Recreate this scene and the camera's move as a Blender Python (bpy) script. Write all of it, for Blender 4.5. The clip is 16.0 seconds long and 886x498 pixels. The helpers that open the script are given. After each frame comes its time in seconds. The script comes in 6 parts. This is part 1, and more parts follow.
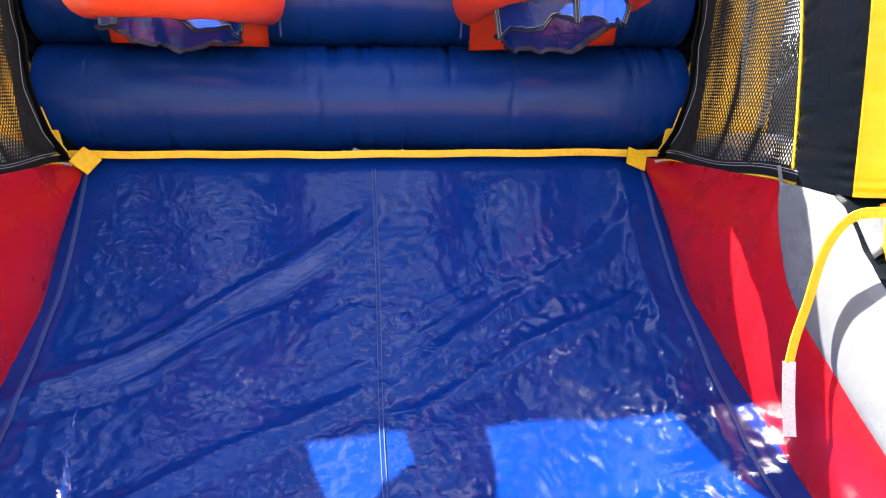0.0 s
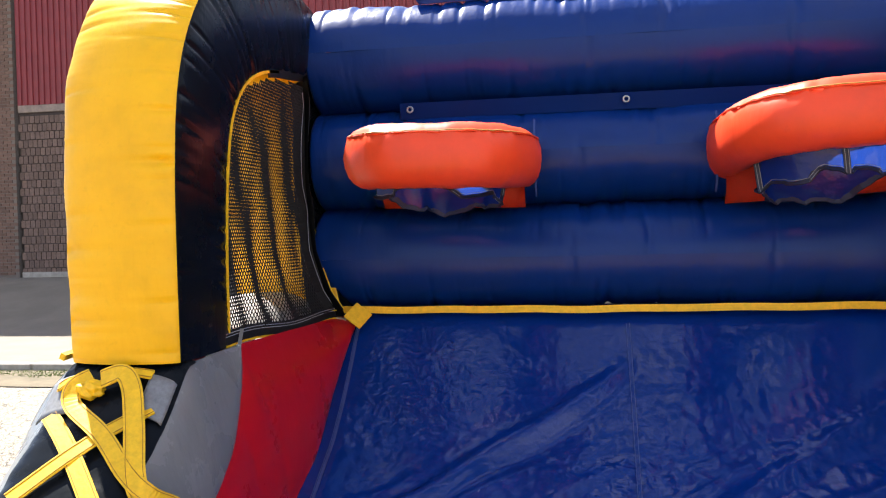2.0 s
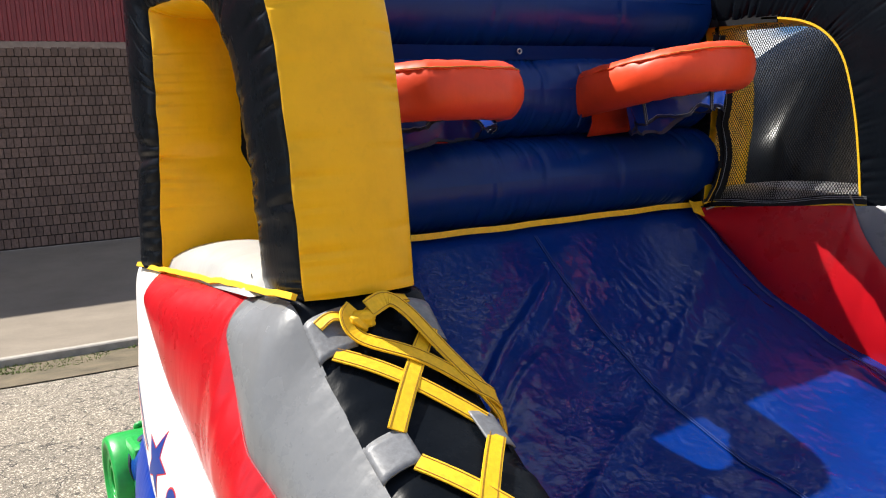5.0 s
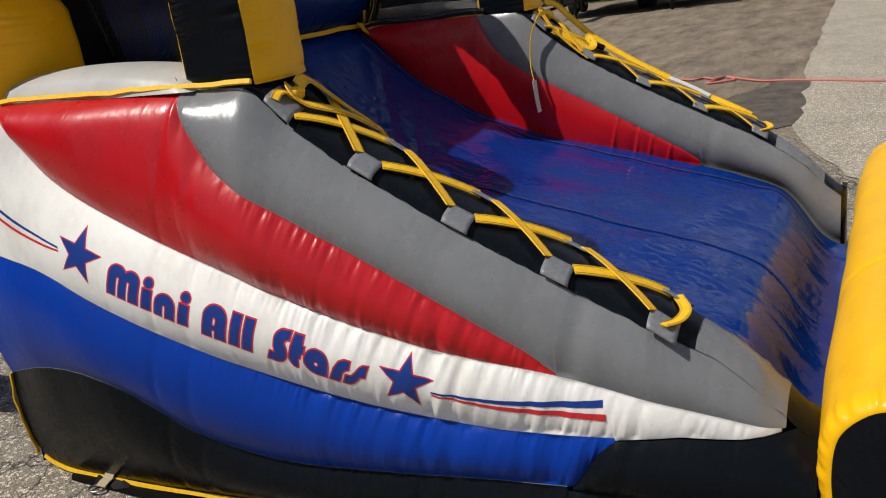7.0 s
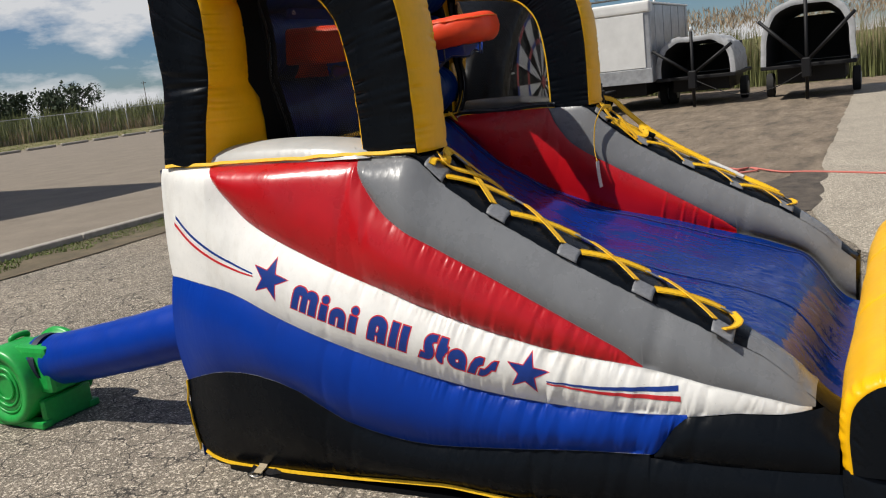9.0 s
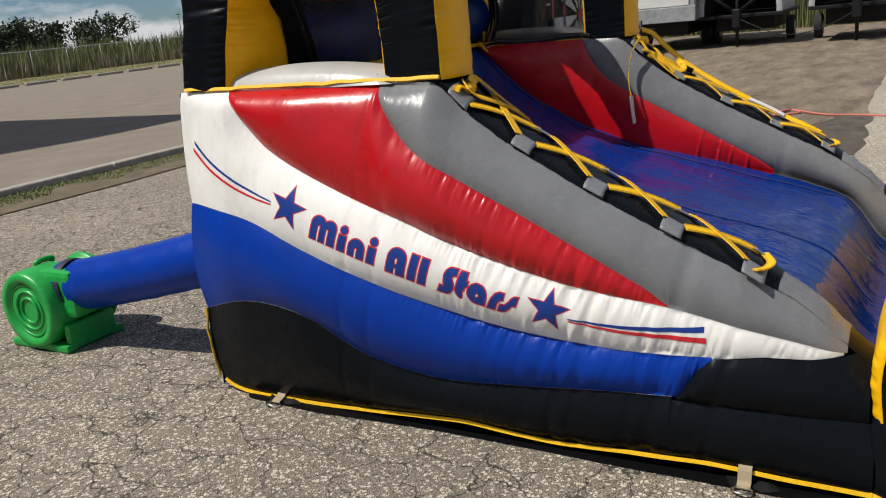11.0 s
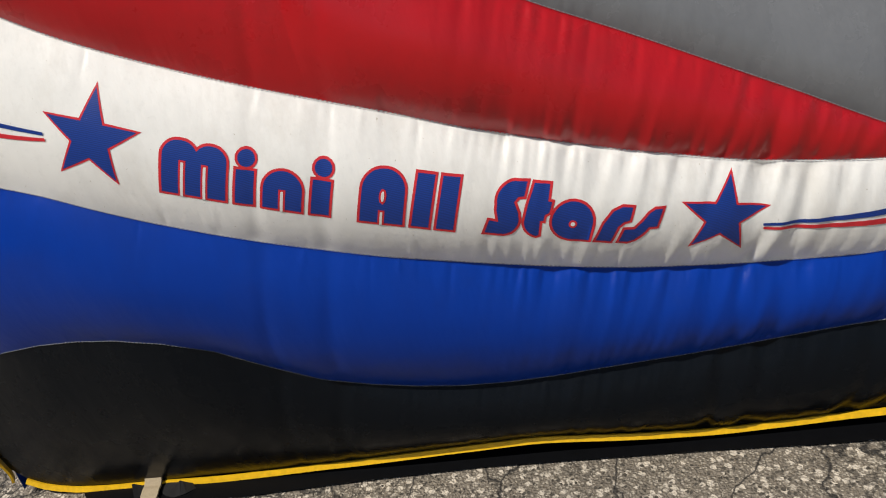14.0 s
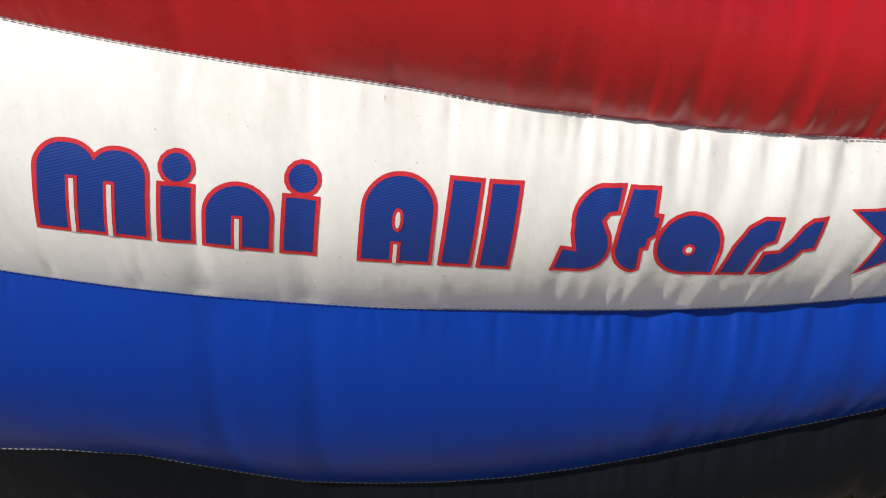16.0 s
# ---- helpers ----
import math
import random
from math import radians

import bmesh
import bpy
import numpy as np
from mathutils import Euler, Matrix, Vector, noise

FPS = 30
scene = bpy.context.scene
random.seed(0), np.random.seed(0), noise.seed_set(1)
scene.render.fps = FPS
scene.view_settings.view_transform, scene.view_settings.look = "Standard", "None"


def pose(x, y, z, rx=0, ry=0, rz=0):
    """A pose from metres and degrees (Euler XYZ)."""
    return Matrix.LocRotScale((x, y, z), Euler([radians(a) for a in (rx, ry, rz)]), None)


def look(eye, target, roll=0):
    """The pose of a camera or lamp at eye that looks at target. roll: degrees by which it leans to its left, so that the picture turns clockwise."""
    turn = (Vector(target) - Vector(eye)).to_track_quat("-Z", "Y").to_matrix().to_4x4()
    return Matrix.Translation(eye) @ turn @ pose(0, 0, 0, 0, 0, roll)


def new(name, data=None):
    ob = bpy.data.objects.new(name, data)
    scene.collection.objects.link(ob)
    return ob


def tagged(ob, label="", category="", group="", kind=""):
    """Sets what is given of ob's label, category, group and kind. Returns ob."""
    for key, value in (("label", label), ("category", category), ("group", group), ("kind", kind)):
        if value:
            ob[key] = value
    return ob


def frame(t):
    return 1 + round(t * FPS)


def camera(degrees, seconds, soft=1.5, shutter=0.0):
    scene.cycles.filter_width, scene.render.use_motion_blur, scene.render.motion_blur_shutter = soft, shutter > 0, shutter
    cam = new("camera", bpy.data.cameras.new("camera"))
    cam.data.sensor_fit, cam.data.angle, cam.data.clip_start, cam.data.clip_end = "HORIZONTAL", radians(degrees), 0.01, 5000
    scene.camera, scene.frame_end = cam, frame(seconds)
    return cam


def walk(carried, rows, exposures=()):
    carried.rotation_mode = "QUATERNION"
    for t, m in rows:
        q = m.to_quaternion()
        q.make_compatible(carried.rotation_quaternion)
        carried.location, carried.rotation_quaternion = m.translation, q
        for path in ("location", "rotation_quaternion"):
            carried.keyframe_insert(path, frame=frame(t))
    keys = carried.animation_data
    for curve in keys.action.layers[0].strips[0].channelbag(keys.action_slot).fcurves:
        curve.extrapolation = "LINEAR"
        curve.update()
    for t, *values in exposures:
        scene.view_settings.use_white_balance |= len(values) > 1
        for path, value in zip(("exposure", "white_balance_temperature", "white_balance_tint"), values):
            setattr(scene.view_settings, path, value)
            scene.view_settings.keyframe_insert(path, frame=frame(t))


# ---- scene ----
cam = camera(55.8, 16.0, soft=1.1)
PATH = [
    (0, (-0.05, 0.415, 1.648), (0.151, 2.369, 1.272), 0.2),
    (0.5, (-0.075, 0.404, 1.677), (0.087, 2.389, 1.498), -0.4),
    (1, (-0.057, 0.395, 1.699), (-0.02, 2.394, 1.652), -1.1),
    (1.5, (-0.067, 0.397, 1.722), (-0.235, 2.39, 1.732), -1.4),
    (2, (-0.118, 0.389, 1.694), (-0.457, 2.36, 1.656), -1.4),
    (2.5, (-0.259, 0.278, 1.673), (-0.63, 2.242, 1.596), -0.7),
    (3, (-0.527, 0.129, 1.69), (-0.669, 2.124, 1.701), 0.1),
    (3.2, (-0.615, 0.102, 1.703), (-0.675, 2.1, 1.734), -0.2),
    (5.3, (-2.045, 0.567, 1.658), (-0.866, 2.164, 1.412), -5.8),
    (5.5, (-2.163, 0.63, 1.68), (-0.865, 2.126, 1.401), -6.9),
    (6, (-2.562, 0.713, 1.671), (-1.015, 1.917, 1.271), -8.0),
    (6.5, (-2.914, 0.61, 1.642), (-1.295, 1.659, 1.115), -7.7),
    (7, (-3.206, 0.524, 1.652), (-1.524, 1.412, 1.035), -7.8),
    (7.5, (-3.543, 0.548, 1.628), (-1.809, 1.224, 0.894), -7.5),
    (8, (-3.782, 0.523, 1.651), (-2.038, 1.114, 0.871), -6.2),
    (8.5, (-4.023, 0.472, 1.674), (-2.283, 1.209, 1.018), -6.5),
    (9, (-4.133, 0.476, 1.72), (-2.408, 1.403, 1.311), -6.6),
    (9.2, (-4.145, 0.478, 1.746), (-2.427, 1.448, 1.419), -5.8),
    (11.3, (-3.979, 0.491, 1.63), (-2.342, 1.457, 1.007), -5.8),
    (11.5, (-3.913, 0.591, 1.603), (-2.277, 1.496, 0.893), -6.5),
    (12, (-3.737, 0.866, 1.556), (-2.092, 1.621, 0.704), -8.2),
    (12.5, (-3.447, 1.133, 1.518), (-1.802, 1.814, 0.607), -10.0),
    (13, (-3.197, 1.424, 1.494), (-1.538, 2.038, 0.561), -10.9),
    (13.5, (-3.007, 1.658, 1.433), (-1.302, 2.144, 0.508), -12.7),
    (14, (-2.806, 1.869, 1.387), (-1.09, 2.241, 0.428), -13.5),
    (14.5, (-2.602, 2.007, 1.344), (-0.885, 2.335, 0.372), -13.2),
    (15, (-2.438, 2.114, 1.287), (-0.695, 2.347, 0.333), -13.4),
    (15.5, (-2.335, 2.103, 1.215), (-0.6, 2.329, 0.247), -13.9),
    (16, (-2.31, 2.087, 1.207), (-0.595, 2.323, 0.206), -13.8),
]
walk(cam, [(t, look(eye, target, roll)) for t, eye, target, roll in PATH], [(0, 2.80), (0.3, 2.95), (0.6, 3.04), (1.2, 2.56), (2.0, 1.88), (2.6, 1.55), (3.2, 1.5), (5.3, 0.8), (6.5, 0.10), (7.5, -0.24), (8.5, -0.20), (9, 0.0), (11.5, -0.06), (12.5, -0.17), (14, -0.22), (15, -0.18), (15.5, -0.08), (16, 0.02)])

import collections

# ---- world, sun, exposure ----
SUN_FROM = Vector((-0.45, 0.49, 1.0)).normalized()
world = bpy.data.worlds.new("sky")
scene.world = world
world.use_nodes = True
wn, wl = world.node_tree.nodes, world.node_tree.links
wn.clear()
w_out, w_bg = wn.new("ShaderNodeOutputWorld"), wn.new("ShaderNodeBackground")
w_sky = wn.new("ShaderNodeTexSky")
w_sky.sky_type, w_sky.sun_disc = "NISHITA", False
w_sky.sun_elevation = math.asin(SUN_FROM.z)
w_sky.sun_rotation = math.atan2(SUN_FROM.x, SUN_FROM.y)
w_sky.air_density, w_sky.dust_density, w_sky.ozone_density = 1.0, 0.1, 3.0
w_co, w_map = wn.new("ShaderNodeTexCoord"), wn.new("ShaderNodeMapping")
w_map.inputs["Scale"].default_value = (1.0, 1.0, 2.6)
w_noise, w_ramp = wn.new("ShaderNodeTexNoise"), wn.new("ShaderNodeValToRGB")
w_noise.inputs["Scale"].default_value, w_noise.inputs["Detail"].default_value = 5.5, 9.0
w_noise.inputs["Roughness"].default_value = 0.56
w_ramp.color_ramp.elements[0].position, w_ramp.color_ramp.elements[1].position = 0.465, 0.575
w_mix = wn.new("ShaderNodeMix")
w_mix.data_type = "RGBA"
w_mix.inputs["B"].default_value = (14.0, 14.2, 14.6, 1)
wl.new(w_co.outputs["Generated"], w_map.inputs["Vector"])
wl.new(w_map.outputs["Vector"], w_noise.inputs["Vector"])
wl.new(w_noise.outputs["Fac"], w_ramp.inputs["Fac"])
w_sep, w_thin = wn.new("ShaderNodeSeparateXYZ"), wn.new("ShaderNodeMapRange")
w_thin.inputs["From Min"].default_value, w_thin.inputs["From Max"].default_value = 0.70, 0.97
w_thin.inputs["To Min"].default_value, w_thin.inputs["To Max"].default_value = 1.0, 0.62
w_cover = wn.new("ShaderNodeMath")
w_cover.operation = "MULTIPLY"
wl.new(w_co.outputs["Generated"], w_sep.inputs[0])
wl.new(w_sep.outputs["Z"], w_thin.inputs["Value"])
wl.new(w_ramp.outputs["Color"], w_cover.inputs[0])
wl.new(w_thin.outputs["Result"], w_cover.inputs[1])
wl.new(w_cover.outputs["Value"], w_mix.inputs["Factor"])
w_tint = wn.new("ShaderNodeMix")
w_tint.data_type, w_tint.blend_type = "RGBA", "MULTIPLY"
w_tint.inputs["Factor"].default_value, w_tint.inputs["B"].default_value = 1.0, (0.72, 0.95, 1.28, 1)
wl.new(w_sky.outputs["Color"], w_tint.inputs["A"])
wl.new(w_tint.outputs["Result"], w_mix.inputs["A"])
wl.new(w_mix.outputs["Result"], w_bg.inputs["Color"])
w_bg.inputs["Strength"].default_value = 0.046
wl.new(w_bg.outputs["Background"], w_out.inputs["Surface"])

sun_data = bpy.data.lights.new("sun", "SUN")
sun_data.energy, sun_data.angle, sun_data.color = 5.0, radians(0.55), (1.0, 0.95, 0.87)
sun = new("sun", sun_data)
sun.matrix_world = look(SUN_FROM * 30, (0, 0, 0))


# ---- materials ----
def material(name):
    m = bpy.data.materials.new(name)
    m.use_nodes = True
    m.node_tree.nodes.clear()
    out, bsdf = m.node_tree.nodes.new("ShaderNodeOutputMaterial"), m.node_tree.nodes.new("ShaderNodeBsdfPrincipled")
    m.node_tree.links.new(bsdf.outputs["BSDF"], out.inputs["Surface"])
    return m, m.node_tree.nodes, m.node_tree.links, bsdf


def obj_coords(nodes):
    return nodes.new("ShaderNodeNewGeometry").outputs["Position"]


def noise_node(nodes, links, vec, scale, detail=3.0, rough=0.5, stretch=None):
    n = nodes.new("ShaderNodeTexNoise")
    n.inputs["Scale"].default_value, n.inputs["Detail"].default_value, n.inputs["Roughness"].default_value = scale, detail, rough
    if stretch:
        mp = nodes.new("ShaderNodeMapping")
        mp.inputs["Scale"].default_value = stretch
        links.new(vec, mp.inputs["Vector"])
        vec = mp.outputs["Vector"]
    links.new(vec, n.inputs["Vector"])
    return n.outputs["Fac"]


def ramp_node(nodes, links, fac, stops):
    r = nodes.new("ShaderNodeValToRGB")
    el = r.color_ramp.elements
    while len(el) < len(stops):
        el.new(0.5)
    for e, (p, c) in zip(el, stops):
        e.position, e.color = p, (*c, 1)
    links.new(fac, r.inputs["Fac"])
    return r.outputs["Color"]


def mixed(nodes, links, a, b, fac, kind="MIX"):
    n = nodes.new("ShaderNodeMix")
    n.data_type, n.blend_type = "RGBA", kind
    for key, v in (("A", a), ("B", b), ("Factor", fac)):
        if isinstance(v, (int, float)):
            n.inputs[key].default_value = v
        elif isinstance(v, tuple):
            n.inputs[key].default_value = (*v, 1)
        else:
            links.new(v, n.inputs[key])
    return n.outputs["Result"]


def bump(nodes, links, bsdf, *layers):
    last = None
    for height, strength, dist in layers:
        b = nodes.new("ShaderNodeBump")
        b.inputs["Strength"].default_value, b.inputs["Distance"].default_value = strength, dist
        links.new(height, b.inputs["Height"])
        if last:
            links.new(last, b.inputs["Normal"])
        last = b.outputs["Normal"]
    links.new(last, bsdf.inputs["Normal"])


def vinyl(name, colour, rough=0.34, dirt=0.12, wrinkle=0.5, coat=0.0, gloss=0.4):
    """Coated PVC fabric: a fine weave, faint scuffs and shallow wrinkles."""
    m, nodes, links, bsdf = material(name)
    p = obj_coords(nodes)
    scuff = noise_node(nodes, links, p, 7.0, 6.0, 0.62)
    fine = noise_node(nodes, links, p, 60.0, 4.0, 0.6)
    bsdf.inputs["Specular IOR Level"].default_value = gloss
    dark = tuple(c * (1 - dirt) + 0.02 * dirt for c in colour)
    light = tuple(min(1, c * 1.06) for c in colour)
    base = ramp_node(nodes, links, scuff, ((0.30, dark), (0.52, colour), (0.75, light)))
    base = mixed(nodes, links, base, tuple(c * 0.85 + 0.004 for c in colour), ramp_node(nodes, links, fine, ((0.58, (0, 0, 0)), (0.72, (0.35, 0.35, 0.35)))))
    links.new(base, bsdf.inputs["Base Color"])
    r = nodes.new("ShaderNodeMapRange")
    r.inputs["To Min"].default_value, r.inputs["To Max"].default_value = rough - 0.08, rough + 0.12
    links.new(scuff, r.inputs["Value"])
    links.new(r.outputs["Result"], bsdf.inputs["Roughness"])
    bsdf.inputs["Coat Weight"].default_value, bsdf.inputs["Coat Roughness"].default_value = coat, 0.22
    folds = noise_node(nodes, links, p, 5.0, 2.0, 0.4)
    creases = noise_node(nodes, links, p, 34.0, 3.0, 0.5, (1.0, 1.0, 0.28))
    bump(nodes, links, bsdf, (folds, wrinkle * 0.5, 0.02), (creases, wrinkle * 0.42, 0.006))
    return m


def soil(m, tint, amount):
    """Streaks and specks of dirt on pale vinyl."""
    nodes, links = m.node_tree.nodes, m.node_tree.links
    bsdf = next(n for n in nodes if n.type == "BSDF_PRINCIPLED")
    p = obj_coords(nodes)
    base = bsdf.inputs["Base Color"].links[0].from_socket
    streak = ramp_node(nodes, links, noise_node(nodes, links, p, 9.0, 7.0, 0.68, (1.0, 1.0, 0.4)), ((0.50, (0, 0, 0)), (0.75, (amount, amount, amount))))
    speck = ramp_node(nodes, links, noise_node(nodes, links, p, 130.0, 2.0, 0.5), ((0.735, (0, 0, 0)), (0.77, (0.7, 0.7, 0.7))))
    col = mixed(nodes, links, base, tint, mixed(nodes, links, streak, speck, 1.0, "LIGHTEN"))
    links.new(col, bsdf.inputs["Base Color"])


BLUE = vinyl("royal_blue_vinyl", (0.0006, 0.033, 0.285), 0.34, gloss=0.18)
NAVY = vinyl("navy_blue_vinyl", (0.0012, 0.024, 0.152), 0.30, wrinkle=0.6, gloss=0.24)
# NAVY darkened and dulled for the banner strip, its shade put into the colour.
SHADED_NAVY = vinyl("shaded_navy_vinyl", (0.0010, 0.017, 0.105), 0.55, gloss=0.06)
RED = vinyl("red_vinyl", (0.45, 0.004, 0.009), 0.27, gloss=0.5)
GREY = vinyl("grey_vinyl", (0.170, 0.175, 0.182), 0.25)
PALE = vinyl("pale_grey_vinyl", (0.42, 0.42, 0.405), 0.30)
WHITE = vinyl("white_vinyl", (0.80, 0.79, 0.75), 0.36, dirt=0.10)
soil(WHITE, (0.42, 0.37, 0.29), 0.28)
YELLOW = vinyl("yellow_vinyl", (0.82, 0.435, 0.003), 0.33, gloss=0.26)
BLACK = vinyl("black_vinyl", (0.0040, 0.0054, 0.0076), 0.25, dirt=0.0, gloss=0.10)
ORANGE = vinyl("orange_vinyl", (0.82, 0.062, 0.012), 0.42)
TARP = vinyl("glossy_blue_tarpaulin", (0.0004, 0.022, 0.170), 0.12, wrinkle=0.0, coat=0.0, gloss=0.34)


def tarp_folds():
    m = TARP
    nodes, links = m.node_tree.nodes, m.node_tree.links
    bsdf = next(n for n in nodes if n.type == "BSDF_PRINCIPLED")
    p = obj_coords(nodes)
    crinkle = noise_node(nodes, links, p, 11.0, 4.0, 0.55, (1.0, 0.8, 1.0))
    where = ramp_node(nodes, links, noise_node(nodes, links, p, 2.6, 3.0, 0.6), ((0.40, (0.10, 0.10, 0.10)), (0.62, (1, 1, 1))))
    sep = nodes.new("ShaderNodeSeparateXYZ")
    links.new(p, sep.inputs[0])
    side = nodes.new("ShaderNodeMapRange")
    side.inputs["From Min"].default_value, side.inputs["From Max"].default_value = 0.05, 0.40
    side.inputs["To Min"].default_value, side.inputs["To Max"].default_value = 1.0, 0.35
    links.new(sep.outputs["X"], side.inputs["Value"])
    where = mixed(nodes, links, where, side.outputs["Result"], 1.0, "MULTIPLY")
    layers = [(crinkle, 0.14, 0.02)]
    for scale, strength, dist, stretch in ((15.0, 0.60, 0.007, (1.0, 0.7, 1.0)), (34.0, 0.70, 0.004, (0.8, 1.0, 1.0)), (80.0, 0.40, 0.0016, (1.0, 1.0, 1.0))):
        mp = nodes.new("ShaderNodeMapping")
        mp.inputs["Scale"].default_value, mp.inputs["Rotation"].default_value = stretch, (0, 0, 0.5)
        links.new(p, mp.inputs["Vector"])
        cell = nodes.new("ShaderNodeTexNoise")
        cell.noise_type = "RIDGED_MULTIFRACTAL"
        cell.inputs["Scale"].default_value, cell.inputs["Detail"].default_value, cell.inputs["Distortion"].default_value = scale, 3.0, 0.6
        links.new(mp.outputs["Vector"], cell.inputs["Vector"])
        layers.append((mixed(nodes, links, where, cell.outputs["Fac"], 1.0, "MULTIPLY"), strength, dist))
    bump(nodes, links, bsdf, *layers)


tarp_folds()


def plain(name, colour, rough=0.5, metal=0.0, grain=40.0, spread=0.25, bump_by=0.15, gloss=0.5):
    m, nodes, links, bsdf = material(name)
    bsdf.inputs["Specular IOR Level"].default_value = gloss
    p = obj_coords(nodes)
    n = noise_node(nodes, links, p, grain, 5.0, 0.6)
    links.new(ramp_node(nodes, links, n, ((0.3, tuple(c * (1 - spread) for c in colour)), (0.7, tuple(min(1, c * (1 + spread * 0.6)) for c in colour)))), bsdf.inputs["Base Color"])
    bsdf.inputs["Roughness"].default_value, bsdf.inputs["Metallic"].default_value = rough, metal
    bump(nodes, links, bsdf, (n, bump_by, 0.004))
    return m


def skirt_material():
    m, nodes, links, bsdf = material("thin_blue_film")
    bsdf.inputs["Base Color"].default_value, bsdf.inputs["Roughness"].default_value = (0.004, 0.022, 0.16, 1), 0.16
    glow, mix = nodes.new("ShaderNodeBsdfTranslucent"), nodes.new("ShaderNodeMixShader")
    glow.inputs["Color"].default_value, mix.inputs["Fac"].default_value = (0.02, 0.08, 0.50, 1), 0.30
    out = next(n for n in nodes if n.type == "OUTPUT_MATERIAL")
    links.new(bsdf.outputs["BSDF"], mix.inputs[1])
    links.new(glow.outputs["BSDF"], mix.inputs[2])
    links.new(mix.outputs["Shader"], out.inputs["Surface"])
    bump(nodes, links, bsdf, (noise_node(nodes, links, obj_coords(nodes), 30.0, 4.0), 0.5, 0.01))
    return m


def ink(name, colour, bare):
    """Print on a woven cloth: fine lines of the weave and a few bare flecks."""
    m, nodes, links, bsdf = material(name)
    p = obj_coords(nodes)
    weave = nodes.new("ShaderNodeTexWave")
    weave.bands_direction = "Z"
    weave.inputs["Scale"].default_value, weave.inputs["Distortion"].default_value, weave.inputs["Detail"].default_value = 95.0, 2.0, 2.0
    links.new(p, weave.inputs["Vector"])
    col = ramp_node(nodes, links, weave.outputs["Fac"], ((0.2, tuple(c * 0.72 for c in colour)), (0.8, tuple(c * 1.15 for c in colour))))
    flecks = ramp_node(nodes, links, noise_node(nodes, links, p, 75.0, 4.0, 0.7, (1.0, 1.0, 0.45)), ((0.715, (0, 0, 0)), (0.755, (1, 1, 1))))
    links.new(mixed(nodes, links, col, bare, flecks), bsdf.inputs["Base Color"])
    bsdf.inputs["Roughness"].default_value = 0.42
    bump(nodes, links, bsdf, (weave.outputs["Fac"], 0.12, 0.001))
    return m


SKIRT = skirt_material()
WEB_YELLOW = plain("yellow_webbing", (0.82, 0.475, 0.004), 0.6, grain=70, spread=0.16, bump_by=0.25)
WEB_BROWN = plain("brown_thread", (0.36, 0.17, 0.012), 0.7, grain=200)
WEB_TAN = plain("tan_webbing", (0.34, 0.27, 0.17), 0.75, grain=260)
WEB_WHITE = plain("white_webbing", (0.62, 0.60, 0.55), 0.7, grain=260)
WEB_NAVY = plain("dark_seam_tape", (0.010, 0.014, 0.035), 0.55, grain=200)
WEB_BLACK = plain("black_webbing", (0.008, 0.008, 0.009), 0.6, grain=200, gloss=0.25)
THREAD = plain("pale_thread", (0.26, 0.27, 0.29), 0.7, grain=300)
THREAD_BLUE = plain("faded_blue_thread", (0.03, 0.06, 0.22), 0.7, grain=300)
TAG = plain("grey_vinyl_tab", (0.17, 0.175, 0.185), 0.45, grain=90)
STEEL = plain("dull_steel", (0.42, 0.41, 0.39), 0.35, 1.0)
INK_BLUE = ink("printed_blue", (0.003, 0.034, 0.235), (0.5, 0.52, 0.56))
INK_RED = plain("printed_red", (0.58, 0.02, 0.03), 0.42, grain=70, spread=0.12)
INK_WHITE = plain("printed_white", (0.72, 0.71, 0.67), 0.42, grain=70, spread=0.08)
GREEN = plain("green_moulded_plastic", (0.012, 0.33, 0.055), 0.38, grain=30, spread=0.15)
CLOTH = plain("black_cloth", (0.0022, 0.0024, 0.0032), 0.7, gloss=0.08)
NET = plain("black_netting", (0.007, 0.007, 0.008), 0.6, gloss=0.25)
METAL_RED = plain("dark_red_sheet_metal", (0.205, 0.024, 0.028), 0.5, grain=3.0, spread=0.12)
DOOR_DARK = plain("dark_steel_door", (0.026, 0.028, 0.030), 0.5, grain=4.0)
DOOR_GREY = plain("blue_grey_steel_door", (0.075, 0.090, 0.10), 0.5, grain=4.0)
GALV = plain("galvanised_slats", (0.38, 0.39, 0.40), 0.4, 0.3, grain=6.0)
KERB = plain("weathered_concrete", (0.34, 0.31, 0.27), 0.9, grain=9.0)
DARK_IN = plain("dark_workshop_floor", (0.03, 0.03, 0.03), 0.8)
TRAILER_WHITE = plain("white_painted_aluminium", (0.66, 0.66, 0.64), 0.45, grain=2.0, spread=0.1)
TRAILER_GREY = plain("brushed_aluminium", (0.42, 0.43, 0.45), 0.4, 0.6, grain=3.0)
FOAM = plain("grey_sculpted_foam", (0.40, 0.41, 0.42), 0.9, grain=5.0)
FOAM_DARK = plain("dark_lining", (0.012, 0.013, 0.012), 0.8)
IRON = plain("black_painted_iron", (0.007, 0.007, 0.008), 0.55, gloss=0.3)
TYRE = plain("black_rubber", (0.018, 0.018, 0.018), 0.85)
WOOD_POLE = plain("weathered_pole", (0.09, 0.075, 0.06), 0.9)
ROPE = plain("pink_rope", (0.55, 0.16, 0.13), 0.8, grain=200)
PAPER = plain("printed_notice", (0.62, 0.60, 0.38), 0.6)


